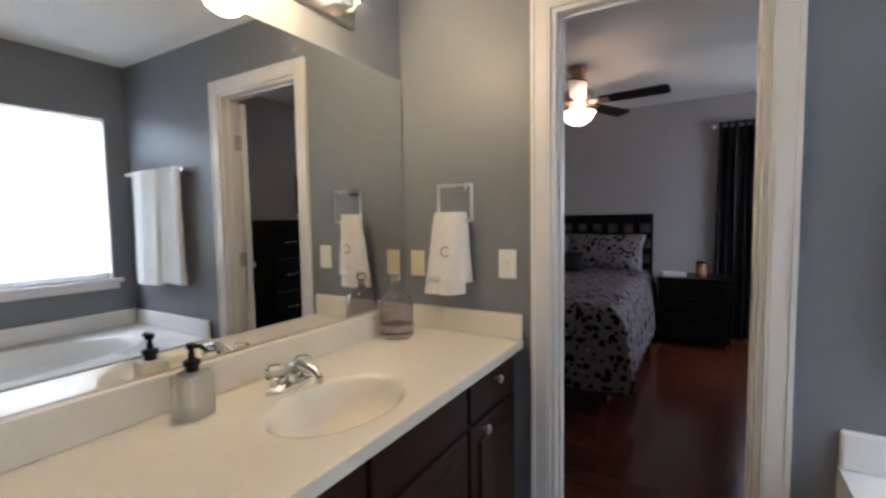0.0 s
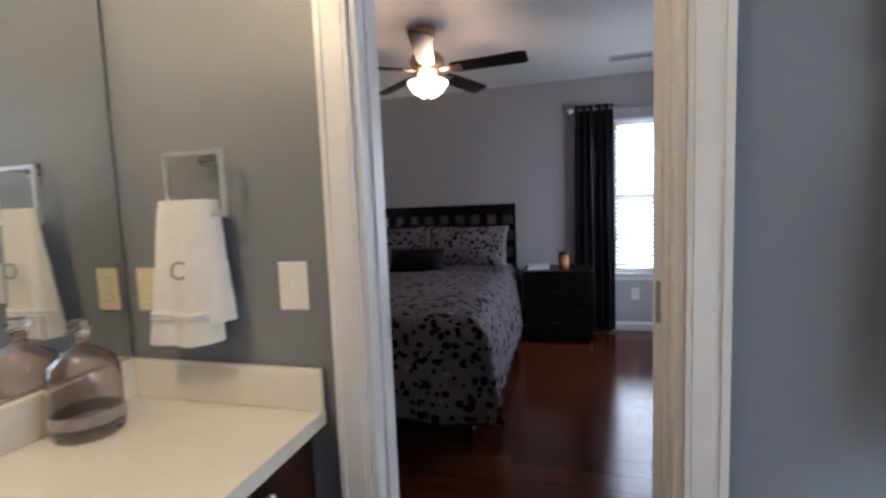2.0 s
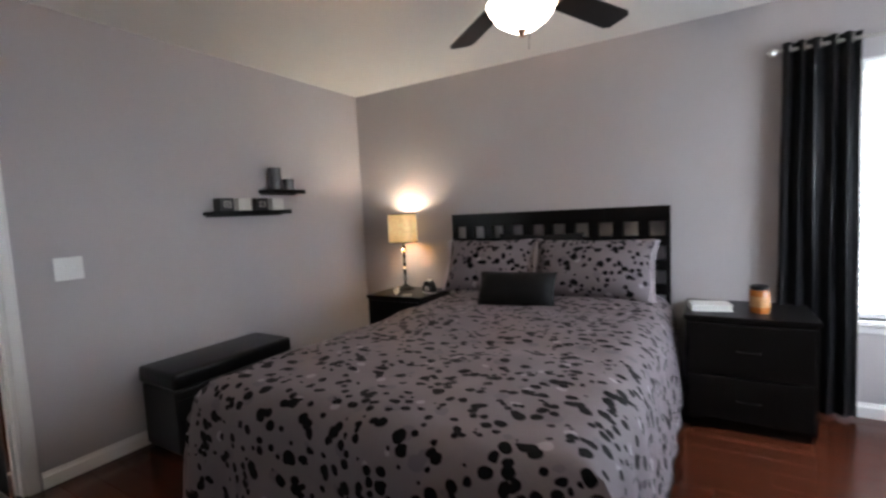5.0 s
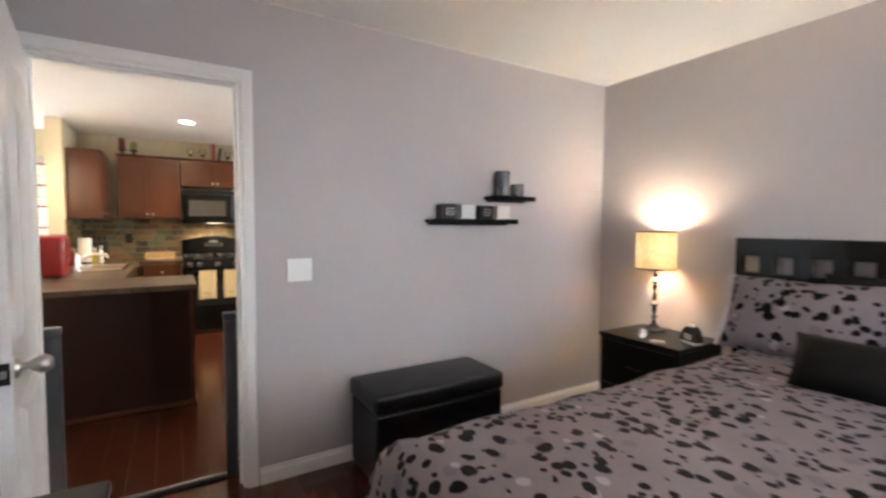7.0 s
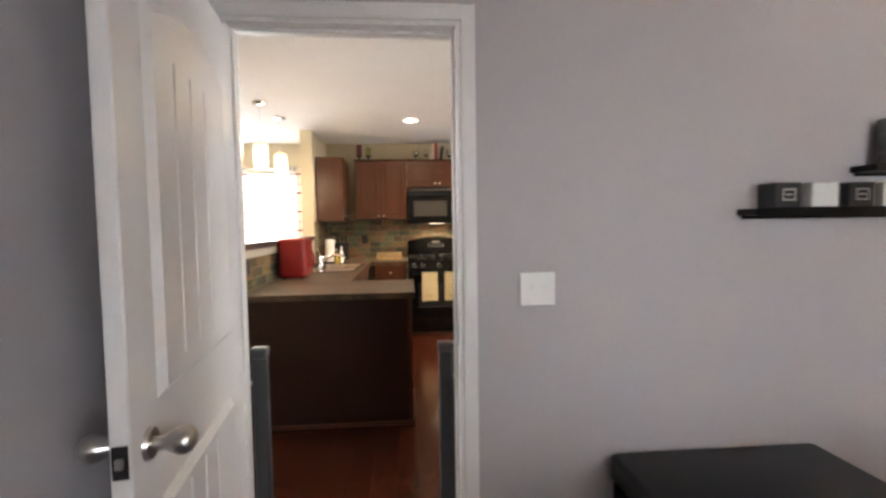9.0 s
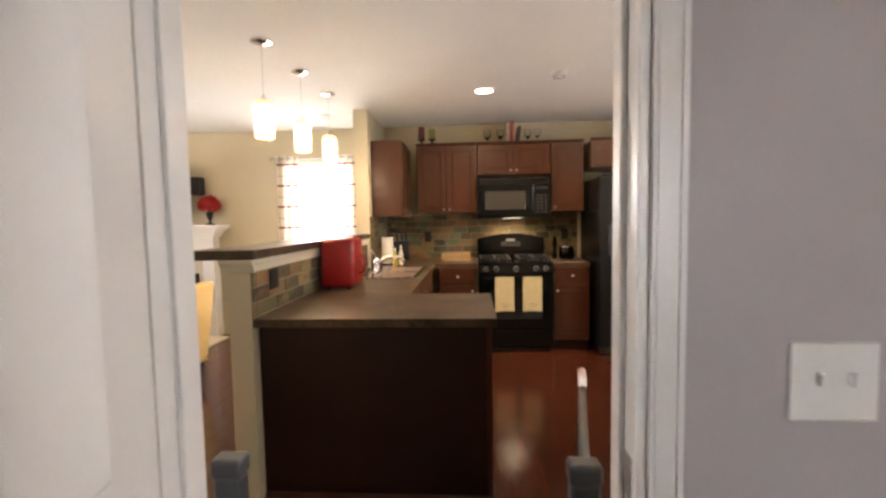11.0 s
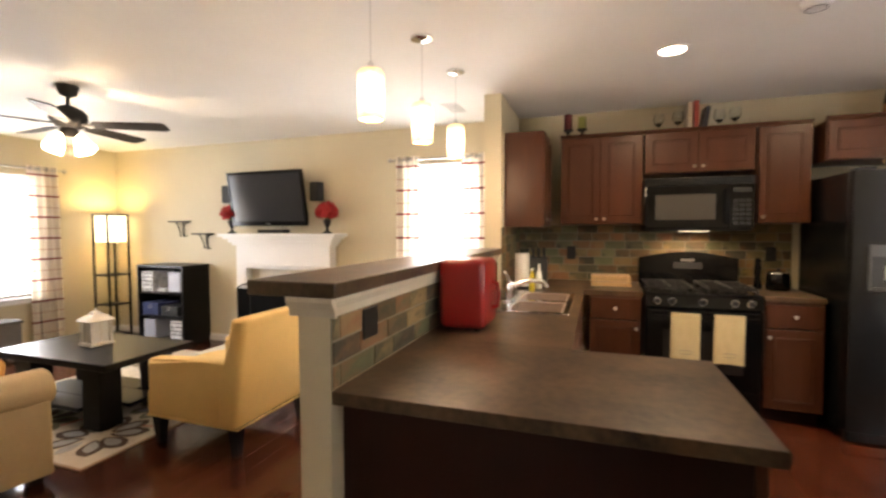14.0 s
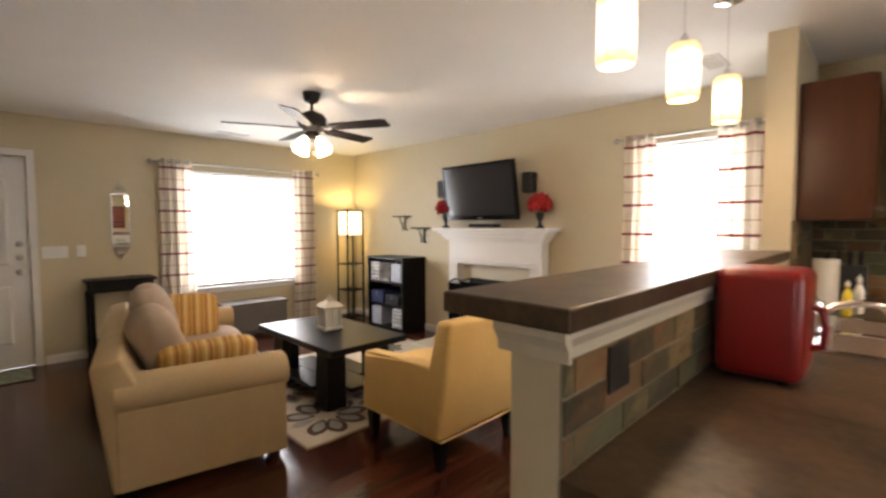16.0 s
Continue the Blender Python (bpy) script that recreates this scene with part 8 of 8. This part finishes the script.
storage_box(-2.47, levels_[2], DAMASK, "white box with black printed marks")
storage_box(-2.03, levels_[2], GREYBLUE, "pale grey-blue fabric box")
storage_box(-2.45, levels_[0], GREYBLUE, "pale grey-blue fabric box")
storage_box(-2.02, levels_[0], DAMASK, "white box with black printed marks")
storage_box(-2.43, levels_[1], NAVY, "flat navy blue box", 0.26, 0.15)
storage_box(-2.24, levels_[2], PAPER, "low stack of white paper", 0.12, 0.03)
storage_box(-2.12, levels_[1], BLACK, "low black media player box", 0.26, 0.12)


def floor_lamp():
    ob = thing("floor_lamp", (-7.04, -3.19, 0), "black tower floor lamp with shelves and a lit square paper shade", "floor lamp", "", 0)
    s = 0.13
    for x in (-s, s):
        for y in (-s, s):
            part("post", B(x - 0.011, x + 0.011, y - 0.011, y + 0.011, 0, 1.59, 0.002), BLACKWOOD, ob)
    for z in (0.03, 0.42, 0.80):
        part("shelf", B(-s, s, -s, s, z, z + 0.016, 0.002), BLACKWOOD, ob)
    for x, y, u, v in ((-s, 0, 0.006, s), (s, 0, 0.006, s), (0, -s, s, 0.006), (0, s, s, 0.006)):
        part("top_rail", B(x - u, x + u, y - v, y + v, 1.57, 1.59), BLACKWOOD, ob)
    t = s - 0.014
    bm = join(B(-t, t, -t, -t + 0.002, 1.235, 1.575), B(-t, t, t - 0.002, t, 1.235, 1.575), B(-t, -t + 0.002, -t, t, 1.235, 1.575), B(t - 0.002, t, -t, t, 1.235, 1.575))
    part("shade", bm, LIGHT_PAPER, ob, "glowing white paper shade")
    part("bulb", lathe([(0.012, 1.33), (0.03, 1.38), (0.028, 1.41), (0, 1.43)], 14), LIGHT_PAPER, ob, smooth=True)


floor_lamp()


def coffee_table():
    ob = thing("coffee_table", (-5.325, -0.90, 0.010), "long black wooden coffee table with thick slab legs", "coffee table")
    part("tabletop", B(-0.345, 0.345, -0.605, 0.605, 0.44, 0.488, 0.004), BLACKWOOD, ob)
    for s in (-1, 1):
        for q in (-1, 1):
            bm = B(s * 0.20 - 0.075, s * 0.20 + 0.075, q * 0.36 - 0.085, q * 0.36 + 0.085, 0.0, 0.4395, 0.004)
            for v in bm.verts:
                if v.co.z < 0.2:
                    v.co.x, v.co.y = v.co.x * 1.08, v.co.y * 1.05
            part("slab_leg", bm, BLACKWOOD, ob)
    part("low_shelf", B(-0.115, 0.115, -0.50, 0.50, 0.11, 0.14, 0.003), BLACKWOOD, ob)
    for s in (-1, 1):
        part("shelf_wing", B(min(s * 0.116, s * 0.30), max(s * 0.116, s * 0.30), -0.255, 0.255, 0.11, 0.14, 0.003), BLACKWOOD, ob)


coffee_table()


def lantern():
    ob = thing("lantern", (-5.345, -0.92, 0.499), "distressed white wooden candle lantern on the coffee table", "lantern", "", -6)
    w, z0, z1 = 0.064, 0.026, 0.185
    part("base", B(-0.084, 0.084, -0.084, 0.084, 0, 0.024, 0.005), WHITE_WOOD, ob)
    pane_m = material("frosted_pane", (0.6, 0.58, 0.52), 0.3, vary=0.1)
    for x in (-w, w):
        for y in (-w, w):
            part("post", B(x - 0.011, x + 0.011, y - 0.011, y + 0.011, 0.024, z1, 0.002), WHITE_WOOD, ob)
    for k in range(4):
        m = Matrix.Rotation(radians(90 * k), 4, "Z")
        part("pane", turned(B(-w + 0.011, w - 0.011, w - 0.004, w - 0.001, z0, z1), m), pane_m, ob)
        part("cross_bar", turned(B(-w + 0.011, w - 0.011, w, w + 0.006, 0.098, 0.108), m), WHITE_WOOD, ob)
        part("upright_bar", turned(B(-0.005, 0.005, w, w + 0.005, z0, z1), m), WHITE_WOOD, ob)
    part("cornice", B(-0.092, 0.092, -0.092, 0.092, z1, z1 + 0.014, 0.004), WHITE_WOOD, ob)
    bm = lathe([(0.122, z1 + 0.014), (0.09, z1 + 0.038), (0.045, z1 + 0.055), (0.04, z1 + 0.07), (0.022, z1 + 0.076), (0.010, z1 + 0.08), (0.014, z1 + 0.092), (0, z1 + 0.102)], 4)
    part("roof", turned(bm, pose(0, 0, 0, 0, 0, 45)), WHITE_WOOD, ob)


lantern()


def rug():
    ob = thing("area_rug", (-5.655, -0.985, 0.0), "cream area rug with large brown and olive flowers", "rug")
    part("woven_field", B(-1.15, 0.98, -0.92, 0.92, 0.0, 0.009, 0.003), material("cream_wool", (0.52, 0.46, 0.37), 0.95, vary=0.12, scale=14, bump=0.5, bump_scale=220, spec=0.1), ob)
    part("border", join(B(0.98, 0.995, -0.935, 0.935, 0.0, 0.008), B(-1.165, -1.15, -0.935, 0.935, 0, 0.008), B(-1.15, 0.98, 0.92, 0.935, 0, 0.008), B(-1.15, 0.98, -0.935, -0.92, 0, 0.008)), material("tan_binding", (0.28, 0.2, 0.13), 0.9), ob, "tan bound edge")
    cols = [material("brown_wool", (0.075, 0.045, 0.03), 0.95, vary=0.3, scale=40), material("olive_wool", (0.17, 0.16, 0.10), 0.95, vary=0.3, scale=40), material("grey_wool", (0.30, 0.30, 0.29), 0.95, vary=0.2, scale=40), material("coral_wool", (0.42, 0.12, 0.08), 0.95, vary=0.3, scale=40)]
    rnd = random.Random(8)

    def petal(bm, cx, cy, a, r0, r1, wd, z):
        n = 9
        pts = []
        for k in range(n + 1):
            f = k / n
            pts.append((r0 + (r1 - r0) * f, wd * math.sin(math.pi * f) ** 0.7 * (0.6 + 0.5 * f)))
        for k in range(n - 1, 0, -1):
            f = k / n
            pts.append((r0 + (r1 - r0) * f, -wd * math.sin(math.pi * f) ** 0.7 * (0.6 + 0.5 * f)))
        ca, sa = math.cos(a), math.sin(a)
        pts = [(cx + u * ca - v * sa, cy + u * sa + v * ca) for u, v in pts]
        if all(-1.13 < u < 0.96 and -0.90 < v < 0.90 for u, v in pts):
            prism(pts, "z", 0.0085, z, bm)
    for cx, cy, R, out, inn in ((0.66, 0.58, 0.31, 0, 2), (0.10, 0.58, 0.28, 1, 2), (0.66, -0.06, 0.27, 1, 0), (-0.38, 0.62, 0.2, 0, 1), (-0.7, 0.55, 0.24, 0, 2), (0.66, -0.66, 0.22, 0, 1), (0.0, -0.62, 0.22, 1, 2), (-0.7, -0.55, 0.24, 0, 1)):
        b1, b2 = bmesh.new(), bmesh.new()
        for k in range(9):
            a = 2 * math.pi * k / 9 + rnd.random() * 0.1
            petal(b1, cx, cy, a, R * 0.22, R, R * 0.26, 0.0105)
            petal(b2, cx, cy, a, R * 0.3, R * 0.84, R * 0.15, 0.0115)
        part("flower", b1, cols[out], ob, "dark woven petals")
        part("flower_fill", b2, cols[inn], ob, "pale woven petals")
    for pts in ([(0.9, 0.05), (0.6, 0.18), (0.2, 0.22), (-0.2, 0.32)], [(0.4, 0.9), (0.5, 0.6), (0.35, 0.3)], [(-0.3, -0.3), (-0.6, -0.1), (-1.0, 0.1)]):
        q = []
        for k in range(12):
            f = k / 11 * (len(pts) - 1)
            i = min(int(f), len(pts) - 2)
            q.append((pts[i][0] + (pts[i + 1][0] - pts[i][0]) * (f - i), pts[i][1] + (pts[i + 1][1] - pts[i][1]) * (f - i)))
        bm = bmesh.new()
        prism([(u, v + 0.012) for u, v in q] + [(u, v - 0.012) for u, v in q[::-1]], "z", 0.0085, 0.0102, bm)
        part("stem", bm, cols[3], ob, "coral woven stem")


rug()


def armchair():
    ob = thing("armchair", (-5.395, 0.37, 0), "yellow upholstered armchair with dark tapered legs", "armchair")
    for x, y in ((-0.31, 0.31), (0.31, 0.31), (-0.31, -0.31), (0.31, -0.31)):
        bm = prism([(x - 0.035, y - 0.035), (x + 0.035, y - 0.035), (x + 0.035, y + 0.035), (x - 0.035, y + 0.035)], "z", 0.0, 0.2)
        for v in bm.verts:
            if v.co.z < 0.1:
                v.co.x, v.co.y = x + (v.co.x - x) * 0.62, y + (v.co.y - y) * 0.62
        part("leg", bm, BLACKWOOD, ob, "dark tapered wooden leg")
    part("seat_base", B(-0.362, 0.362, -0.37, 0.36, 0.19, 0.36, 0.025, 3), YELLOW, ob, smooth=True)
    part("seat_cushion", cushion(0.55, 0.66, 0.16, (0, -0.07, 0.415), 10, 0.2, 0.004), YELLOW, ob, smooth=True)
    for s in (-1, 1):
        a, b = sorted((s * 0.255, s * 0.370))
        # arm: lower at the front, swept up into the back
        prof = [(-0.35, 0.20), (0.345, 0.20), (0.385, 0.60), (0.1, 0.585), (-0.35, 0.565)]
        bm = prism(prof, "x", a, b)
        bmesh.ops.bevel(bm, geom=bm.edges[:], offset=0.03, segments=3, affect="EDGES", profile=0.5)
        part("arm", bm, YELLOW, ob, smooth=True)
    prof = [(0.22, 0.20), (0.365, 0.20), (0.46, 0.865), (0.345, 0.865), (0.25, 0.42)]
    bm = prism(prof, "x", -0.379, 0.379)
    bmesh.ops.bevel(bm, geom=bm.edges[:], offset=0.028, segments=3, affect="EDGES", profile=0.5)
    part("backrest", bm, YELLOW, ob, smooth=True)
    pts = [(-0.355, -0.37, 0.192), (0.355, -0.37, 0.192), (0.36, 0.365, 0.192), (-0.36, 0.365, 0.192), (-0.355, -0.37, 0.192)]
    part("piping", tube(pts, 0.006, 6), YELLOW, ob, smooth=True)


armchair()


def sofa():
    # back along +x, seat towards -x, length along y; the origin lies under its north-east corner
    ob = thing("sofa", (-3.70, -0.20, 0), "tan microfibre sofa with rolled arms and loose back cushions", "sofa", "", -10.5)
    L, D = 2.05, 0.86
    part("base", B(-D + 0.06, -0.02, -L + 0.04, -0.04, 0.10, 0.36, 0.02, 2), SOFA, ob, smooth=True)
    prof = [(-0.02, 0.05), (0.055, 0.70), (-0.07, 0.73), (-0.22, 0.40), (-0.22, 0.05)]
    bm = prism(prof, "y", -L + 0.02, -0.02)
    bmesh.ops.bevel(bm, geom=bm.edges[:], offset=0.02, segments=3, affect="EDGES", profile=0.5)
    part("backrest", bm, SOFA, ob, smooth=True)
    for y0 in (-0.24, -L):
        ye = y0 + 0.24
        mid = (y0 + ye) / 2
        part("arm_panel", B(-D + 0.006, -0.04, y0 + 0.035, ye - 0.012, 0.055, 0.47, 0.012, 2), SOFA, ob)
        bm = prism([(mid + 0.13 * math.cos(a), 0.52 + 0.10 * math.sin(a)) for a in [2 * math.pi * k / 28 for k in range(28)]], "x", -D, -0.04)
        part("arm", bm, SOFA, ob, "rolled arm", True)
        part("arm_front", prism([(mid + 0.118 * math.cos(a), 0.52 + 0.09 * math.sin(a)) for a in [2 * math.pi * k / 20 for k in range(20)]], "x", -D - 0.012, -D + 0.001), SOFA, ob, smooth=True)
    for k in range(2):
        y = -0.25 - (L - 0.5) / 4 * (2 * k + 1)
        part("seat_cushion", cushion(0.66, (L - 0.52) / 2, 0.17, (-D + 0.33, y, 0.43), 10, 0.15, 0.006, k), TAUPE, ob, "soft taupe seat cushion", True)
    for k in range(3):
        y = -0.27 - (L - 0.54) / 6 * (2 * k + 1)
        part("back_cushion", turned(cushion(0.25, (L - 0.5) / 3 - 0.035, 0.46, (0, 0, 0), 10, 0.1, 0.02, 5 + k, 2.6), pose(-0.245, y, (0.685, 0.715, 0.70)[k], 0, (18, 12, 15)[k], (5, -3, 2)[k])), TAUPE, ob, "puffed taupe back cushion", True)
    for x in (-D + 0.07, -0.09):
        for y in (-0.10, -L + 0.1):
            bm = prism([(x - 0.045, y - 0.045), (x + 0.045, y - 0.045), (x + 0.045, y + 0.045), (x - 0.045, y + 0.045)], "z", 0.0, 0.10)
            for v in bm.verts:
                if v.co.z < 0.05:
                    v.co.x, v.co.y = x + (v.co.x - x) * 0.65, y + (v.co.y - y) * 0.65
            part("leg", bm, BLACKWOOD, ob, "dark tapered leg")
    return ob


sofa()


def throw_pillow(at, rot, w, h, label):
    ob = thing("throw_pillow", at, label, "cushion", "striped pillows on the sofa")
    bm = cushion(w, h, 0.14, (0, 0, 0), 12, 0.8, 0.006, at[1], 5.0)
    ob.matrix_basis = pose(*at, *rot)
    part("cover", bm, GOLDSTRIPE, ob, smooth=True)


throw_pillow((-4.237, -0.428, 0.565), (62, 0, -4), 0.54, 0.30, "gold striped lumbar pillow leaning on the sofa arm")
throw_pillow((-4.388, -1.578, 0.645), (60, 0, 164), 0.54, 0.38, "gold striped pillow leaning at the sofa's far end")


def bench():
    ob = thing("storage_bench", (-5.64, -3.265, 0), "grey fabric storage bench under the window", "bench")
    part("lid", B(-0.395, 0.395, -0.16, 0.16, 0.385, 0.42, 0.01, 2), GREYBOX, ob)
    part("body", B(-0.38, 0.38, -0.145, 0.145, 0.06, 0.384, 0.006), GREYBOX, ob)
    for x in (-0.34, 0.34):
        for y in (-0.11, 0.11):
            part("foot", R_((x, y, 0), (x, y, 0.061), 0.018, 0.024), BLACK, ob)


bench()


def console():
    ob = thing("console_table", (-4.27, -3.27, 0), "black wooden console table against the front wall", "console table")
    part("top", B(-0.30, 0.30, -0.16, 0.16, 0.80, 0.83, 0.004), BLACKWOOD, ob)
    part("apron", join(B(-0.27, 0.27, 0.125, 0.14, 0.70, 0.7995), B(-0.27, 0.27, -0.14, -0.125, 0.70, 0.7995), B(-0.27, -0.255, -0.125, 0.125, 0.70, 0.7995), B(0.255, 0.27, -0.125, 0.125, 0.70, 0.7995)), BLACKWOOD, ob)
    for x in (-0.26, 0.26):
        for y in (-0.13, 0.13):
            part("leg", B(x - 0.022, x + 0.022, y - 0.022, y + 0.022, 0, 0.70, 0.003), BLACKWOOD, ob)
    part("low_shelf", B(-0.24, 0.24, -0.12, 0.12, 0.18, 0.2, 0.003), BLACKWOOD, ob)


console()


def sconce_mirror():
    ob = thing("mirror_sconce", (-4.32, SY, 1.43), "tall narrow mirror sconce with an iron scroll frame", "wall mirror")
    part("mirror_glass", B(-0.075, 0.075, 0.006, 0.011, -0.24, 0.27, 0.002), MIRROR, ob)
    part("frame", join(B(-0.09, -0.075, 0.001, 0.018, -0.26, 0.29, 0.003), B(0.075, 0.09, 0.001, 0.018, -0.26, 0.29, 0.003), B(-0.075, 0.075, 0.001, 0.018, 0.27, 0.29, 0.003), B(-0.075, 0.075, 0.001, 0.018, -0.26, -0.24, 0.003)), NICKEL, ob, "pewter frame")
    for s in (-1, 1):
        part("scroll", tube([(-0.07, 0.01, s * 0.30), (-0.03, 0.01, s * 0.35), (0, 0.01, s * 0.42), (0.03, 0.01, s * 0.35), (0.07, 0.01, s * 0.30)], 0.006, 8), NICKEL, ob, smooth=True)
        part("rosette", lathe([(0, 0), (0.03, 0.004), (0.02, 0.012), (0, 0.014)], 14, (0, 0, 0)), NICKEL, ob, smooth=True).matrix_basis = pose(0, 0.004, s * 0.355, -90, 0, 0)
    part("candle_shelf", B(-0.085, 0.085, 0.012, 0.10, -0.285, -0.27, 0.004), NICKEL, ob)
    part("glass_cup", lathe([(0, -0.269), (0.035, -0.269), (0.04, -0.20), (0.037, -0.20), (0.032, -0.262), (0, -0.262)], 18, (0, 0.056, 0)), GLASS, ob, smooth=True)


sconce_mirror()
wall_plate("y", SY, 1, -3.773, 1.11, 0.20, 0.118, 4, "wide white four-gang switch plate by the entrance")
wall_plate("y", SY, 1, -3.978, 1.115, 0.075, 0.118, 1, "white single switch plate on the front wall", "rocker")
wall_plate("y", SY, 1, -5.15, 0.40, 0.075, 0.118, 1, "white socket plate under the living room window", "socket", None, "socket")
dm = thing("door_mat", (-3.15, -3.18, 0.001), "small green and white patterned door mat", "door mat")
part("mat", B(-0.40, 0.40, -0.23, 0.23, 0, 0.01, 0.003), material("green_white_mat", (0.26, 0.30, 0.22), 0.95, vary=0.8, scale=22, bump=0.4), dm)
part("mat_border", join(B(-0.41, 0.41, 0.2302, 0.24, 0, 0.009), B(-0.41, 0.41, -0.24, -0.2302, 0, 0.009), B(-0.41, -0.4002, -0.23, 0.23, 0, 0.009), B(0.4002, 0.41, -0.23, 0.23, 0, 0.009)), BLACK, dm)
for z_ in (1.07, 1.2):
    db_ = thing("door_bolt", (FRONT_DOOR[0] + 0.07, SY - 0.026, z_), "satin nickel deadbolt on the entrance door", "door bolt")
    part("rose", turned(lathe([(0.03, 0), (0.028, 0.01), (0.014, 0.014), (0.012, 0.02), (0, 0.021)], 18), pose(0, 0, 0, -90, 0, 0)), NICKEL, db_, smooth=True)

curtain_rod("y", SY, 1, -6.62, -4.62, 2.095, NICKEL, "thin nickel curtain rod over the front window")
curtain_panel("curtain", "y", SY + 0.085, 1, -5.02, -4.66, 0.06, 2.13, CURTAIN_STRIPE, "cream sheer curtain with dark red stripes", 4, 0.032, 0.06, 3, "striped living room curtains")
curtain_panel("curtain", "y", SY + 0.085, 1, -6.58, -6.25, 0.06, 2.13, CURTAIN_STRIPE, "cream sheer curtain with dark red stripes", 4, 0.03, 0.04, 5, "striped living room curtains")
curtain_rod("x", WX, 1, 0.72, 1.80, 2.10, NICKEL, "thin nickel curtain rod over the side window")
curtain_panel("curtain", "x", WX + 0.085, 1, 0.76, 1.035, 0.06, 2.13, CURTAIN_STRIPE, "cream sheer curtain with dark red stripes", 3, 0.03, 0.02, 7, "striped living room curtains")
curtain_panel("curtain", "x", WX + 0.085, 1, 1.47, 1.775, 0.06, 2.13, CURTAIN_STRIPE, "cream sheer curtain with dark red stripes", 3, 0.03, 0.02, 9, "striped living room curtains")
ceiling_fan((-5.21, -0.92, H), 47, 0.66, "dark bronze ceiling fan with four lit bell shades", "bells", IRON, FAN_BLADE, 0.28)


# ---------------------------------------------------------------- slate tiles
def slate_tiles(wall_ob_name, axis, face, out, a0, a1, z0, z1, hh, ww, seed, holes=()):
    """Running-bond slate on a wall; every tile an object of its own under the tile bed."""
    rnd = random.Random(seed)
    bed = bmesh.new()
    lo, hi = sorted((face, face + out * 0.004))
    box(bed, lo, hi, a0, a1, z0, z1) if axis == "x" else box(bed, a0, a1, lo, hi, z0, z1)
    base = structure(wall_ob_name, bed, GROUT, "slate tile backsplash with pale grout joints", "backsplash")
    rows = max(1, round((z1 - z0) / hh))
    rh = (z1 - z0) / rows
    for r in range(rows):
        u = a0 - (rnd.uniform(0.2, 0.8) * ww if r % 2 else 0.0)
        while u < a1 - 0.01:
            w = ww * rnd.uniform(0.8, 1.2)
            s, e = max(u, a0) + 0.003, min(u + w, a1) - 0.003
            c0, c1 = z0 + r * rh + 0.003, z0 + (r + 1) * rh - 0.003
            u += w
            if e - s < 0.012:
                continue
            d = 0.0075 + rnd.uniform(-0.0012, 0.002)
            l2, h2 = sorted((face + out * 0.0042, face + out * d))
            bm = B(l2, h2, s, e, c0, c1, 0.0012) if axis == "x" else B(s, e, l2, h2, c0, c1, 0.0012)
            part("tile", bm, SLATE, base)


slate_tiles("backsplash_bar", "y", 1.9955, 1, -6.445, -4.103, 0.905, 1.125, 0.073, 0.19, 1)
slate_tiles("backsplash_stove", "x", WX, 1, 2.034, 4.245, 0.905, 1.418, 0.073, 0.15, 2)
slate_tiles("backsplash_stub", "y", 2.0305, 1, WX + 0.012, -6.452, 0.905, 1.40, 0.073, 0.15, 3)


# ---------------------------------------------------------------- floor planks
def planks():
    rnd = random.Random(11)
    W, LEN = 0.127, 1.22
    areas = [(WX, KX, SY, BN), (KX, -2.02, SY, NB - 0.12), (KX, BW, DD[0], DD[1]), (BW, BE, BS, BN), (DB[0], DB[1], NB + 0.02, BS)]
    shared = None
    rest = bmesh.new()
    count = 0
    for x0, x1, y0, y1 in areas:
        row = 0
        y = y0
        while y < y1 - 0.004:
            yb = min(y + W, y1)
            x = x0 - rnd.uniform(0.1, LEN)
            while x < x1 - 0.004:
                s, e = max(x, x0) + 0.0006, min(x + LEN, x1) - 0.0006
                x += LEN
                if e - s < 0.01:
                    continue
                near = (-6.6 < (s + e) / 2 < -2.9 and 0.2 < y < 4.6) or (s > BW - 0.2 and y > BS and (s < -1.6 or (s + e) / 2 > -0.1 or y < 3.6))
                full = abs(e - s - LEN) < 0.01 and abs(yb - y - W) < 1e-4
                if near and count < 300:
                    count += 1
                    if full and shared is not None:
                        ob = new("plank", shared)
                        ob.parent = FLOOR
                    else:
                        ob = part("plank", B(-(e - s) / 2, (e - s) / 2, -(yb - y) / 2 + 0.0005, (yb - y) / 2 - 0.0005, -0.006, 0.0, 0.0012), PLANK, FLOOR)
                        if full:
                            shared = ob.data
                    ob.matrix_basis = pose((s + e) / 2, (y + yb) / 2, 0.0)
                else:
                    box(rest, s, e, y + 0.0005, yb - 0.0005, -0.006, 0.0)
            y += W
            row += 1
    tagged(part("plank_field", rest, PLANK, FLOOR), "", "", "", "stuff")


planks()
